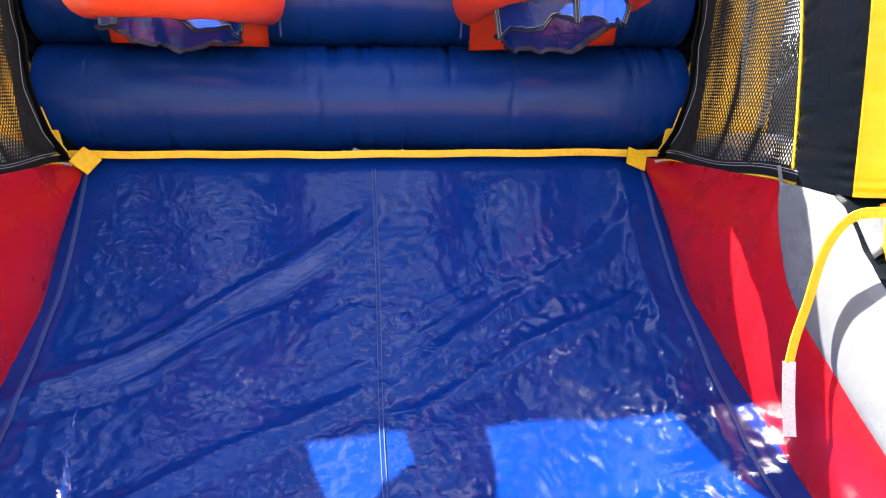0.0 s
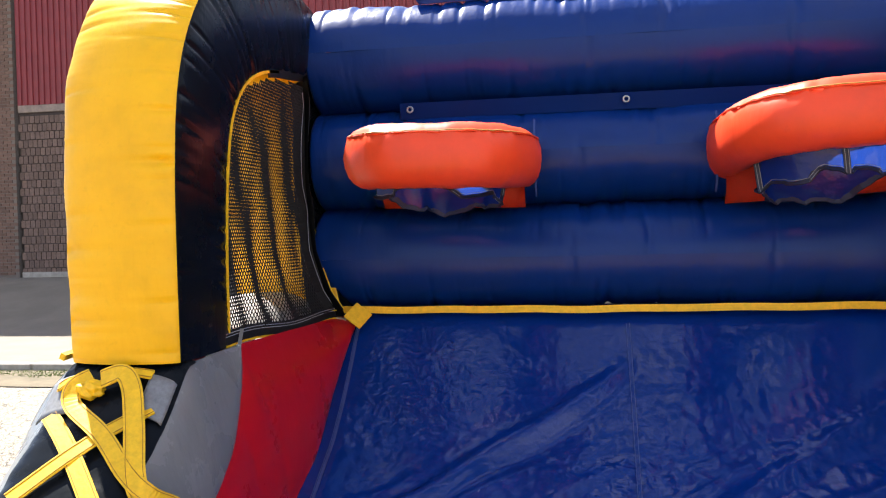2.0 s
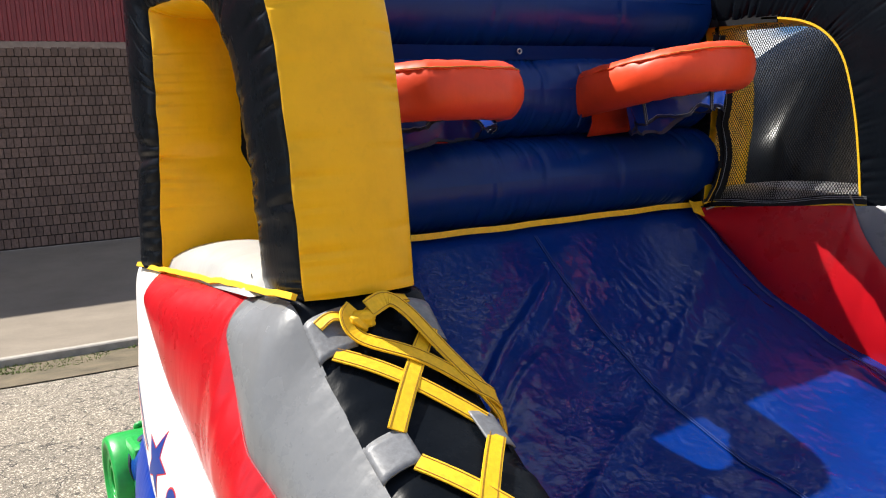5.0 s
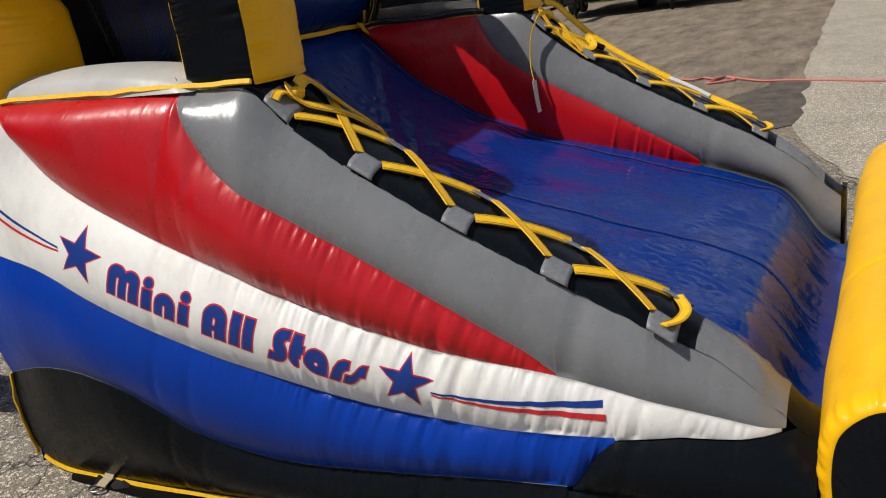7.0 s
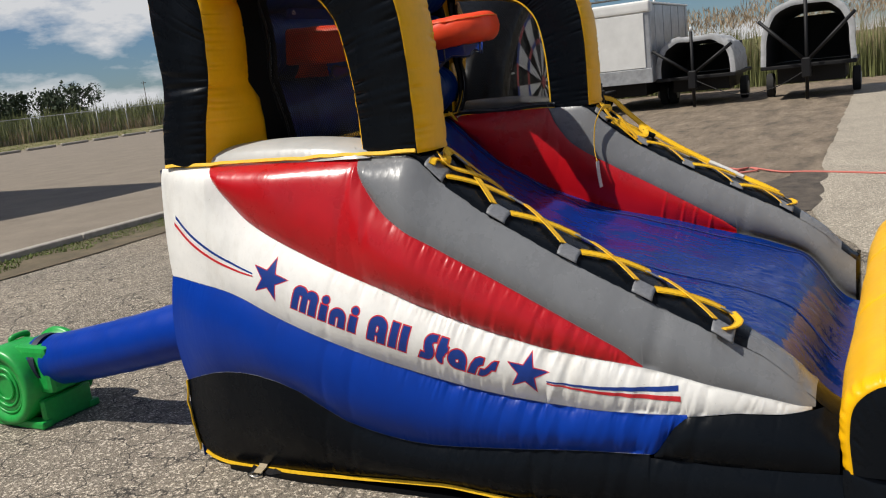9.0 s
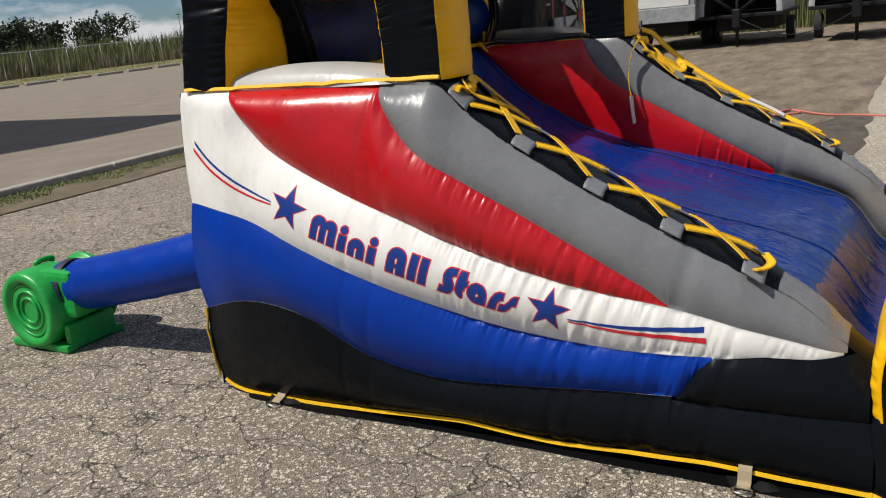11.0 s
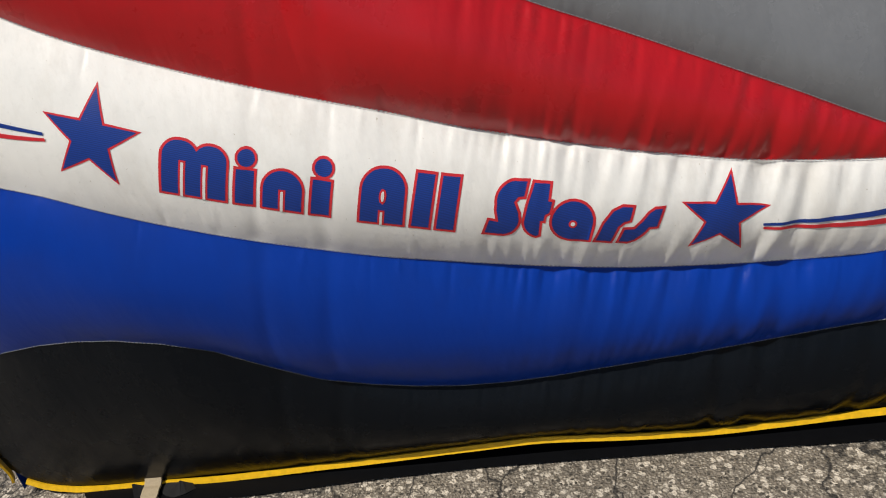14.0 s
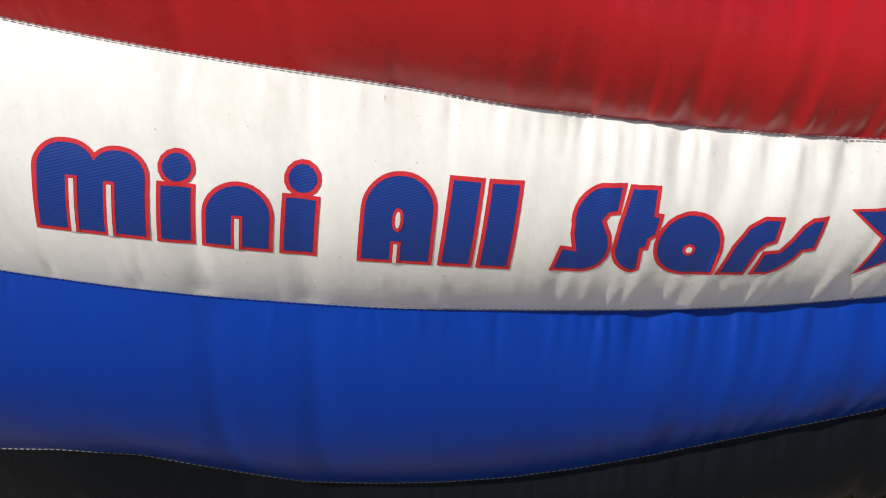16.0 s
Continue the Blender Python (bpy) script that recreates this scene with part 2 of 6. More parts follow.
def chips(nodes, links, p, matrix):
    """Stone chips of two sizes, pale and dark, set in a fine matrix."""
    grit = noise_node(nodes, links, p, 210.0, 5.0, 0.7)
    col = ramp_node(nodes, links, grit, ((0.30, tuple(c * 0.55 for c in matrix)), (0.50, matrix), (0.72, tuple(c * 1.5 for c in matrix))))
    first = None
    bend = nodes.new("ShaderNodeVectorMath")
    bend.operation = "MULTIPLY_ADD"
    bend.inputs[1].default_value = (0.010, 0.010, 0.0)
    wv = nodes.new("ShaderNodeTexNoise")
    wv.inputs["Scale"].default_value = 90.0
    links.new(p, wv.inputs["Vector"])
    links.new(wv.outputs["Color"], bend.inputs[0])
    links.new(p, bend.inputs[2])
    for scale, reach, cut, stone in ((150.0, 0.40, 0.52, (0.40, 0.36, 0.295)), (64.0, 0.44, 0.57, (0.60, 0.54, 0.45)), (95.0, 0.36, 0.64, (0.075, 0.066, 0.053))):
        v = nodes.new("ShaderNodeTexVoronoi")
        v.inputs["Scale"].default_value = scale
        links.new(bend.outputs["Vector"], v.inputs["Vector"])
        inside = ramp_node(nodes, links, v.outputs["Distance"], ((reach, (1, 1, 1)), (reach + 0.10, (0, 0, 0))))
        chosen = ramp_node(nodes, links, v.outputs["Color"], ((cut, (0, 0, 0)), (cut + 0.04, (1, 1, 1))))
        col = mixed(nodes, links, col, stone, mixed(nodes, links, inside, chosen, 1.0, "MULTIPLY"))
        first = first or v
    return first, col


def ground_material():
    """Old asphalt with pale aggregate and cracks, a verge of dry grass, a worn concrete lot beyond."""
    m, nodes, links, bsdf = material("worn_asphalt")
    p = obj_coords(nodes)
    vor, col = chips(nodes, links, p, (0.196, 0.170, 0.136))
    broad = noise_node(nodes, links, p, 0.7, 6.0, 0.6)
    col = mixed(nodes, links, col, ramp_node(nodes, links, broad, ((0.3, (0.72, 0.70, 0.68)), (0.7, (1.12, 1.08, 1.02)))), 0.8, "MULTIPLY")
    warp = nodes.new("ShaderNodeTexNoise")
    warp.inputs["Scale"].default_value, warp.inputs["Detail"].default_value = 6.0, 9.0
    links.new(p, warp.inputs["Vector"])
    add = nodes.new("ShaderNodeVectorMath")
    add.operation = "MULTIPLY_ADD"
    add.inputs[1].default_value = (0.26, 0.26, 0.26)
    links.new(warp.outputs["Color"], add.inputs[0])
    links.new(p, add.inputs[2])
    crack = nodes.new("ShaderNodeTexVoronoi")
    crack.feature = "DISTANCE_TO_EDGE"
    crack.inputs["Scale"].default_value = 4.0
    links.new(add.outputs["Vector"], crack.inputs["Vector"])
    patch = noise_node(nodes, links, p, 0.55, 2.0)
    gate = ramp_node(nodes, links, patch, ((0.26, (0.55, 0.55, 0.55)), (0.44, (1, 1, 1))))
    line = ramp_node(nodes, links, crack.outputs["Distance"], ((0.005, (1, 1, 1)), (0.027, (0, 0, 0))))
    small = nodes.new("ShaderNodeTexVoronoi")
    small.feature = "DISTANCE_TO_EDGE"
    small.inputs["Scale"].default_value = 8.5
    links.new(add.outputs["Vector"], small.inputs["Vector"])
    line2 = ramp_node(nodes, links, small.outputs["Distance"], ((0.005, (0.65, 0.65, 0.65)), (0.030, (0, 0, 0))))
    gate2 = ramp_node(nodes, links, noise_node(nodes, links, p, 1.3, 3.0), ((0.40, (0, 0, 0)), (0.54, (1, 1, 1))))
    line2 = mixed(nodes, links, line2, gate2, 1.0, "MULTIPLY")
    cracked = mixed(nodes, links, mixed(nodes, links, gate, line, 1.0, "MULTIPLY"), line2, 1.0, "LIGHTEN")
    col = mixed(nodes, links, col, (0.030, 0.026, 0.022), cracked)
    sep = nodes.new("ShaderNodeSeparateXYZ")
    links.new(p, sep.inputs[0])
    far = nodes.new("ShaderNodeMapRange")
    far.inputs["From Min"].default_value, far.inputs["From Max"].default_value, far.inputs["To Max"].default_value = 2.6, 6.0, 0.85
    links.new(sep.outputs["X"], far.inputs["Value"])
    dirt = ramp_node(nodes, links, noise_node(nodes, links, p, 1.5, 10.0, 0.74, (0.6, 1.6, 1.0)), ((0.34, (0.060, 0.046, 0.032)), (0.50, (0.185, 0.142, 0.098)), (0.68, (0.30, 0.24, 0.172))))
    for scale in (90.0, 14.0):
        dirt = mixed(nodes, links, dirt, ramp_node(nodes, links, noise_node(nodes, links, p, scale, 8.0, 0.75), ((0.32, (0.62, 0.60, 0.58)), (0.68, (1.3, 1.3, 1.3)))), 0.9, "MULTIPLY")
    col = mixed(nodes, links, col, dirt, far.outputs["Result"])
    links.new(col, bsdf.inputs["Base Color"])
    bsdf.inputs["Roughness"].default_value = 0.86
    bump(nodes, links, bsdf, (vor.outputs["Distance"], 0.75, 0.007), (cracked, -0.9, 0.014))
    return m


def lot_material(name, a, b, scale=1.2, crack_scale=0.0):
    m, nodes, links, bsdf = material(name)
    p = obj_coords(nodes)
    broad = noise_node(nodes, links, p, scale, 7.0, 0.62)
    fine = noise_node(nodes, links, p, 70.0, 4.0, 0.7)
    col = ramp_node(nodes, links, broad, ((0.3, a), (0.7, b)))
    col = mixed(nodes, links, col, ramp_node(nodes, links, fine, ((0.3, (0.72, 0.72, 0.72)), (0.7, (1.15, 1.15, 1.15)))), 0.8, "MULTIPLY")
    links.new(col, bsdf.inputs["Base Color"])
    bsdf.inputs["Roughness"].default_value = 0.9
    bump(nodes, links, bsdf, (fine, 0.4, 0.006))
    return m


ASPHALT = ground_material()
LOT = lot_material("sun_bleached_lot", (0.170, 0.140, 0.106), (0.225, 0.188, 0.145))
def strip_material():
    m, nodes, links, bsdf = material("pale_worn_paving")
    p = obj_coords(nodes)
    v, col = chips(nodes, links, p, (0.275, 0.245, 0.200))
    broad = noise_node(nodes, links, p, 1.6, 7.0, 0.65)
    col = mixed(nodes, links, col, ramp_node(nodes, links, broad, ((0.3, (0.80, 0.79, 0.77)), (0.7, (1.12, 1.10, 1.06)))), 1.0, "MULTIPLY")
    links.new(col, bsdf.inputs["Base Color"])
    bsdf.inputs["Roughness"].default_value = 0.9
    bump(nodes, links, bsdf, (v.outputs["Distance"], 0.5, 0.004))
    return m


STRIP = strip_material()
SOIL = lot_material("dry_soil", (0.075, 0.060, 0.034), (0.16, 0.125, 0.075), 3.0)
STAIN = lot_material("oil_darkened_asphalt", (0.035, 0.029, 0.024), (0.125, 0.100, 0.075), 5.0)
VERGE = lot_material("mown_verge", (0.13, 0.115, 0.042), (0.21, 0.18, 0.075), 3.0)
GRASS = plain("verge_grass", (0.145, 0.190, 0.045), 0.8, grain=6, spread=0.5)
REED_STEM = plain("reed_leaves", (0.165, 0.180, 0.062), 0.8, grain=2, spread=0.5)
REED_HEAD = plain("dry_reed_heads", (0.36, 0.27, 0.17), 0.9, grain=3, spread=0.4)
LEAF = plain("dark_tree_leaves", (0.030, 0.050, 0.018), 0.8, grain=2, spread=0.5)
BARK = plain("bark", (0.07, 0.055, 0.04), 0.9)


def block_material(name, a, b):
    m, nodes, links, bsdf = material(name)
    rnd = nodes.new("ShaderNodeObjectInfo").outputs["Random"]
    isl = nodes.new("ShaderNodeNewGeometry").outputs["Random Per Island"]
    p = obj_coords(nodes)
    n = noise_node(nodes, links, p, 22.0, 5.0, 0.7)
    base = mixed(nodes, links, ramp_node(nodes, links, rnd, ((0.0, a), (1.0, b))), ramp_node(nodes, links, isl, ((0.0, (0.8, 0.8, 0.8)), (1.0, (1.15, 1.15, 1.15)))), 1.0, "MULTIPLY")
    col = mixed(nodes, links, base, ramp_node(nodes, links, n, ((0.3, (0.7, 0.7, 0.7)), (0.7, (1.1, 1.1, 1.1)))), 1.0, "MULTIPLY")
    links.new(col, bsdf.inputs["Base Color"])
    bsdf.inputs["Roughness"].default_value = 0.92
    bump(nodes, links, bsdf, (n, 0.6, 0.01))
    return m


BLOCK = block_material("split_face_block", (0.15, 0.098, 0.078), (0.20, 0.135, 0.108))
MORTAR = plain("shadowed_mortar", (0.055, 0.040, 0.034), 0.95)
BRICK = block_material("brown_brick", (0.13, 0.075, 0.055), (0.22, 0.135, 0.10))
BRICK_MORTAR = plain("grey_mortar", (0.17, 0.14, 0.12), 0.95)
CAP = plain("pale_block_course", (0.27, 0.21, 0.175), 0.9, grain=8)


# ---- building helpers ----
def finish(bm, smooth=True):
    for f in bm.faces:
        f.smooth = smooth
    return bm


def part(name, bm, mat, parent=None, label="", keep=False):
    me = bpy.data.meshes.new(name)
    bm.to_mesh(me)
    bm.free()
    me.materials.append(mat)
    ob = new(name, me)
    if parent is not None:
        ob.parent = parent
    if label:
        tagged(ob, label)
    return ob


def empty(name, at=(0, 0, 0)):
    e = new(name)
    e.location = at
    e.empty_display_size = 0.1
    bpy.context.view_layer.update()
    return e


def under(child, parent):
    """Parents child, keeping its world place."""
    child.parent = parent
    child.matrix_parent_inverse = Matrix.Translation(parent.location).inverted()
    return child


def grid(f, nu, nv, flip=False, close_u=False, smooth=True, bm=None):
    """A sheet of nu x nv cells through the points f(u, v), u and v from 0 to 1."""
    bm = bm or bmesh.new()
    cols = nu if close_u else nu + 1
    vs = [[bm.verts.new(f(i / nu, j / nv)) for j in range(nv + 1)] for i in range(cols)]
    for i in range(nu):
        for j in range(nv):
            a, b = vs[i], vs[(i + 1) % cols]
            q = [a[j], b[j], b[j + 1], a[j + 1]]
            face = bm.faces.new(q[::-1] if flip else q)
            face.smooth = smooth
    return bm


def box(lo, hi, bevel=0.0, bm=None, turn=None, segs=1):
    bm = bm or bmesh.new()
    lo, hi = Vector(lo), Vector(hi)
    mid, size = (lo + hi) / 2, hi - lo
    m = Matrix.Translation(mid) @ (turn or Matrix()) @ Matrix.Diagonal((*size, 1))
    made = bmesh.ops.create_cube(bm, size=1.0, matrix=m)["verts"]
    if bevel:
        edges = {e for v in made for e in v.link_edges}
        bmesh.ops.bevel(bm, geom=list(edges), offset=bevel, segments=segs, affect="EDGES", profile=0.6)
    return bm


def rod(points, radius, sides=8, bm=None, caps=True, taper=None, closed=False):
    """A round bar along points."""
    bm = bm or bmesh.new()
    pts = [Vector(p) for p in points]
    rings, n = [], len(pts)
    ref = None
    for i, p in enumerate(pts):
        t = (pts[(i + 1) % n] - pts[i - 1]) if closed else (pts[min(i + 1, n - 1)] - pts[max(i - 1, 0)])
        t = t.normalized() if t.length > 1e-9 else Vector((0, 0, 1))
        if ref is None:
            ref = Vector((0, 0, 1)) if abs(t.z) < 0.9 else Vector((1, 0, 0))
        a = (ref - t * ref.dot(t)).normalized()
        ref = a
        b = t.cross(a)
        r = taper[i] if taper else radius
        rings.append([bm.verts.new(p + (a * math.cos(k * math.tau / sides) + b * math.sin(k * math.tau / sides)) * r) for k in range(sides)])
    for i in range(n if closed else n - 1):
        A, B = rings[i], rings[(i + 1) % n]
        for k in range(sides):
            bm.faces.new((A[k], A[(k + 1) % sides], B[(k + 1) % sides], B[k])).smooth = True
    if caps and not closed:
        bm.faces.new(rings[0][::-1])
        bm.faces.new(rings[-1])
    return bm


def smooth_line(points, count):
    """Catmull-Rom through points."""
    pts = [Vector(p) for p in points]
    out, n = [], len(pts) - 1
    for k in range(count):
        s = k / (count - 1) * n
        i = min(int(s), n - 1)
        f = s - i
        p0, p1, p2, p3 = pts[max(i - 1, 0)], pts[i], pts[i + 1], pts[min(i + 2, n)]
        out.append(0.5 * ((2 * p1) + (p2 - p0) * f + (2 * p0 - 5 * p1 + 4 * p2 - p3) * f * f + (3 * p1 - p0 - 3 * p2 + p3) * f ** 3))
    return out


def ribbon(points, width, thick=0.003, up=(0, 0, 1), bm=None, ups=None):
    """A flat strap along points; up: the way its face looks."""
    bm = bm or bmesh.new()
    pts = [Vector(p) for p in points]
    n, rings = len(pts), []
    for i, p in enumerate(pts):
        t = (pts[min(i + 1, n - 1)] - pts[max(i - 1, 0)]).normalized()
        w = Vector(ups[i]) if ups else Vector(up)
        s = t.cross(w)
        s = s.normalized() if s.length > 1e-6 else Vector((1, 0, 0))
        w = s.cross(t).normalized()
        h, k = s * width / 2, w * thick / 2
        rings.append([bm.verts.new(q) for q in (p - h - k, p + h - k, p + h + k, p - h + k)])
    made = []
    for a, b in zip(rings, rings[1:]):
        for k in range(4):
            made.append(bm.faces.new((a[k], b[k], b[(k + 1) % 4], a[(k + 1) % 4])))
    made.append(bm.faces.new(rings[0]))
    made.append(bm.faces.new(rings[-1][::-1]))
    bmesh.ops.recalc_face_normals(bm, faces=made)
    return bm


def edge_lines(points, width, up=(0, 0, 1), rise=0.0026):
    """Two stitched lines just inside the edges of a strap."""
    pts, bm = [Vector(p) for p in points], bmesh.new()
    n = len(pts)
    for sign in (-1, 1):
        row = []
        for i, p in enumerate(pts):
            t = (pts[min(i + 1, n - 1)] - pts[max(i - 1, 0)]).normalized()
            side = t.cross(Vector(up)).normalized()
            row.append(p + side * sign * width * 0.38 + side.cross(t).normalized() * rise)
        ribbon(row, 0.0013, 0.001, up=up, bm=bm)
    return bm


def curve(ys, zs, soft=0.03):
    """A smoothed function through the given heights."""
    order = np.argsort(ys)
    fy = np.linspace(0.3, 3.7, 681)
    fz = np.interp(fy, np.array(ys)[order], np.array(zs)[order])
    k = max(1, int(soft / 0.005))
    pad = np.pad(fz, k, mode="edge")
    sm = np.convolve(pad, np.ones(2 * k + 1) / (2 * k + 1), "valid")
    return lambda y: float(np.interp(y, fy, sm))


def wob(x, y=0.0, z=0.0):
    return noise.noise(Vector((x, y, z)))


# ---- the inflatable game: shapes ----
TOP = curve([.30, .50, .60, .69, .75, .84, 1.0, 1.27, 1.54, 1.82, 1.99, 2.10, 2.4, 3.5], [.30, .36, .42, .50, .565, .635, .735, .872, 1.012, 1.178, 1.305, 1.42, 1.43, 1.44], 0.03)
SOLE = curve([3.5, 3.4, 3.3, 3.2, 3.1, 3.0, 2.9, 2.8, 2.7, 2.6, 2.5, 2.4, 2.3, 2.2, 2.1, 2.0, 1.9, 1.8, 1.7, 1.6, 1.5, 1.4, 1.3, 1.205, 1.19, 1.135, 1.085, .92, .78, .68, .5],
             [0.400, 0.435, 0.467, 0.496, 0.513, 0.518, 0.513, 0.494, 0.453, 0.382, 0.322, 0.288, 0.265, 0.249, 0.242, 0.246, 0.253, 0.259, 0.267, 0.276, 0.282, 0.285, 0.287, 0.290, 0.307, 0.394, 0.438, 0.457, 0.454, 0.462, 0.462], 0.012)
BLUE_TOP = curve([3.5, 3.4, 3.3, 3.2, 3.1, 3.0, 2.9, 2.8, 2.7, 2.6, 2.5, 2.4, 2.3, 2.2, 2.1, 2.0, 1.9, 1.8, 1.7, 1.6, 1.4, 1.2, 1.09, 1.0],
                 [0.945, 0.939, 0.932, 0.922, 0.909, 0.889, 0.858, 0.817, 0.773, 0.731, 0.691, 0.655, 0.621, 0.590, 0.562, 0.536, 0.513, 0.493, 0.479, 0.466, 0.448, 0.442, 0.445, 0.449])
WHITE_TOP = curve([3.16, 3.1, 3.0, 2.9, 2.8, 2.7, 2.6, 2.5, 2.4, 2.3, 2.2, 2.1, 2.0, 1.9, 1.8, 1.7, 1.6, 1.5, 1.4, 1.3, 1.2, 1.1, 1.0, .9, .8, .69, .6],
                  [1.52, 1.424, 1.305, 1.205, 1.145, 1.094, 1.047, 1.005, .966, .929, .891, .851, .814, .780, .748, .718, .687, .665, .644, .628, .607, .581, .552, .530, .505, .470, .46], 0.04)
RED_TOP = curve([2.37, 2.343, 2.3, 2.21, 2.11, 2.0, 1.9, 1.8, 1.7, 1.6, 1.5, 1.4, 1.3, 1.232, 1.0], [1.52, 1.41, 1.322, 1.208, 1.138, 1.076, 1.018, .964, .908, .851, .794, .733, .674, .616, .53], 0.03)
RAMP = curve([3.2, 3.0, 2.85, 2.66, 2.38, 2.07, 1.77, 1.48, 1.225, 1.07, .92, .84, .77, .71, .66, .60, .5], [1.50, 1.425, 1.275, 1.115, .945, .813, .735, .662, .60, .56, .505, .465, .385, .29, .23, .20, .20], 0.03)
HEM = curve([3.6, 3.44, 3.40, 3.3, 3.18, 3.03, 2.7, 2.52, 2.3, 2.07, 1.83, 1.67, 1.5, 1.38, 1.11, .8, .5], [.14, .12, .05, .020, .012, .014, .024, .032, .052, .064, .046, .034, .040, .050, .058, .045, .03], 0.03)


SWELL = curve([.5, .6, 1.1, 1.65, 2.3, 2.8, 3.2, 3.45, 3.7], [.01, .012, .045, .098, .146, .150, .095, .01, .0], 0.10)
RIM_X = curve([.5, .6, 2.3, 3.3, 3.7], [1.25, 1.25, 1.27, 1.335, 1.35], 0.15)


def pinched(ys, ds):
    return lambda y: float(np.interp(y, ys, ds))


# how deep the seams between the swollen panels are drawn in
SOLE_IN = pinched([1.0, 1.2, 1.4, 1.6, 1.8, 2.2, 2.4, 2.6, 2.8, 3.0, 3.4], [0.000, 0.013, 0.019, 0.019, 0.025, 0.025, 0.027, 0.023, 0.008, 0.004, 0.000])
BLUE_IN = pinched([1.0, 1.2, 1.4, 1.6, 1.8, 2.0, 2.2, 2.4, 2.6, 2.8, 3.0, 3.4], [0.008, 0.014, 0.017, 0.028, 0.033, 0.033, 0.031, 0.023, 0.011, 0.004, 0.004, 0.000])
WHITE_IN = pinched([.7, 1.8, 2.0, 2.2, 2.6, 2.8, 3.1], [0, 0, .015, .025, .025, .015, 0])
RED_IN = pinched([1.232, 1.5, 2.1, 2.3, 2.37], [0, -.02, -.03, -.015, 0])
FLAT_IN = lambda y: 0.0
# how far each panel swells between its seams
SOLE_PUFF = pinched([.6, 1.2, 1.6, 2.4, 2.8, 3.4], [.022, .032, .036, .036, .022, .014])
BLUE_PUFF = pinched([1.09, 1.4, 1.7, 2.2, 2.5, 2.8, 3.4], [.010, .028, .038, .044, .044, .040, .035])
WHITE_PUFF = pinched([.7, 1.1, 1.55, 1.75, 2.1, 2.47, 2.66, 3.0, 3.4], [.004, .012, .030, .039, .044, .042, .036, .026, .012])
RED_PUFF = pinched([1.24, 1.5, 1.8, 2.3, 2.7, 3.1], [.006, .018, .034, .050, .050, .02])
GREY_PUFF = pinched([.68, 1.0, 1.6, 2.3], [.012, .020, .032, .034])


def inner_edge(y):
    return float(np.interp(y, [.6, 1.0, 2.0, 2.28, 3.02], [1.03, 1.03, .99, .985, .90]))


def toe_edge(y):
    """How far the rounded edge of the toe cap turns inwards."""
    return float(np.interp(y, [.6, .85, 1.0], [0.05, 0.05, 0.0]))


def outer_x(y, z):
    """How far the side of the boot stands out at a place."""
    u = min(max(z / TOP(y), 0.0), 1.0)
    swell, top = SWELL(y), RIM_X(y)
    s = max(TOP(y) - z, 0.0) / 0.055
    shoulder = 0.026 * s * math.exp(1 - s) * float(np.interp(y, [2.02, 2.25, 2.75, 3.1, 3.4], [0, 0.8, 1.9, 1.5, 0.3]))
    return top * u + 1.345 * (1 - u) + swell * 4 * u * (1 - u) + shoulder - toe_edge(y) * math.exp(-s * 1.1)


def heel_back(y, z):
    """The heel leans forward towards its top."""
    return 0.06 * max(0.0, (y - 3.0) / 0.43) * (z / 1.43) ** 2


def make_tucks(count, seed):
    """Short slanting creases that start at a seam: place, half width, depth, length, lean."""
    rnd = random.Random(seed)
    table = collections.defaultdict(list)
    for _ in range(count):
        y = rnd.choice((rnd.uniform(0.7, 3.4), rnd.uniform(1.05, 2.3), rnd.uniform(1.1, 1.9)))
        t = (y, rnd.uniform(0.0035, 0.009), rnd.choice((-1.0, -1.0, 0.7)) * rnd.uniform(0.0008, 0.0032), rnd.uniform(0.02, 0.08), -rnd.uniform(0.15, 0.45))
        for k in range(int((y - 0.08) / 0.05), int((y + 0.08) / 0.05) + 1):
            table[k].append(t)
    return table


TUCKS = [make_tucks(95, 3), make_tucks(80, 4)]


def tuck(y, d_low, d_high):
    """Depth of the creases d_low above the lower seam and d_high below the upper one."""
    total = 0.0
    for table, d, sg in ((TUCKS[0], d_low, 1), (TUCKS[1], d_high, -1)):
        if d > 0.25:
            continue
        for c, w, a, length, lean in table[int(y / 0.05)]:
            s = (y - c - lean * sg * d) / w
            if abs(s) < 2.5:
                total += a * math.exp(-s * s - d / length * 1.4)
    return total


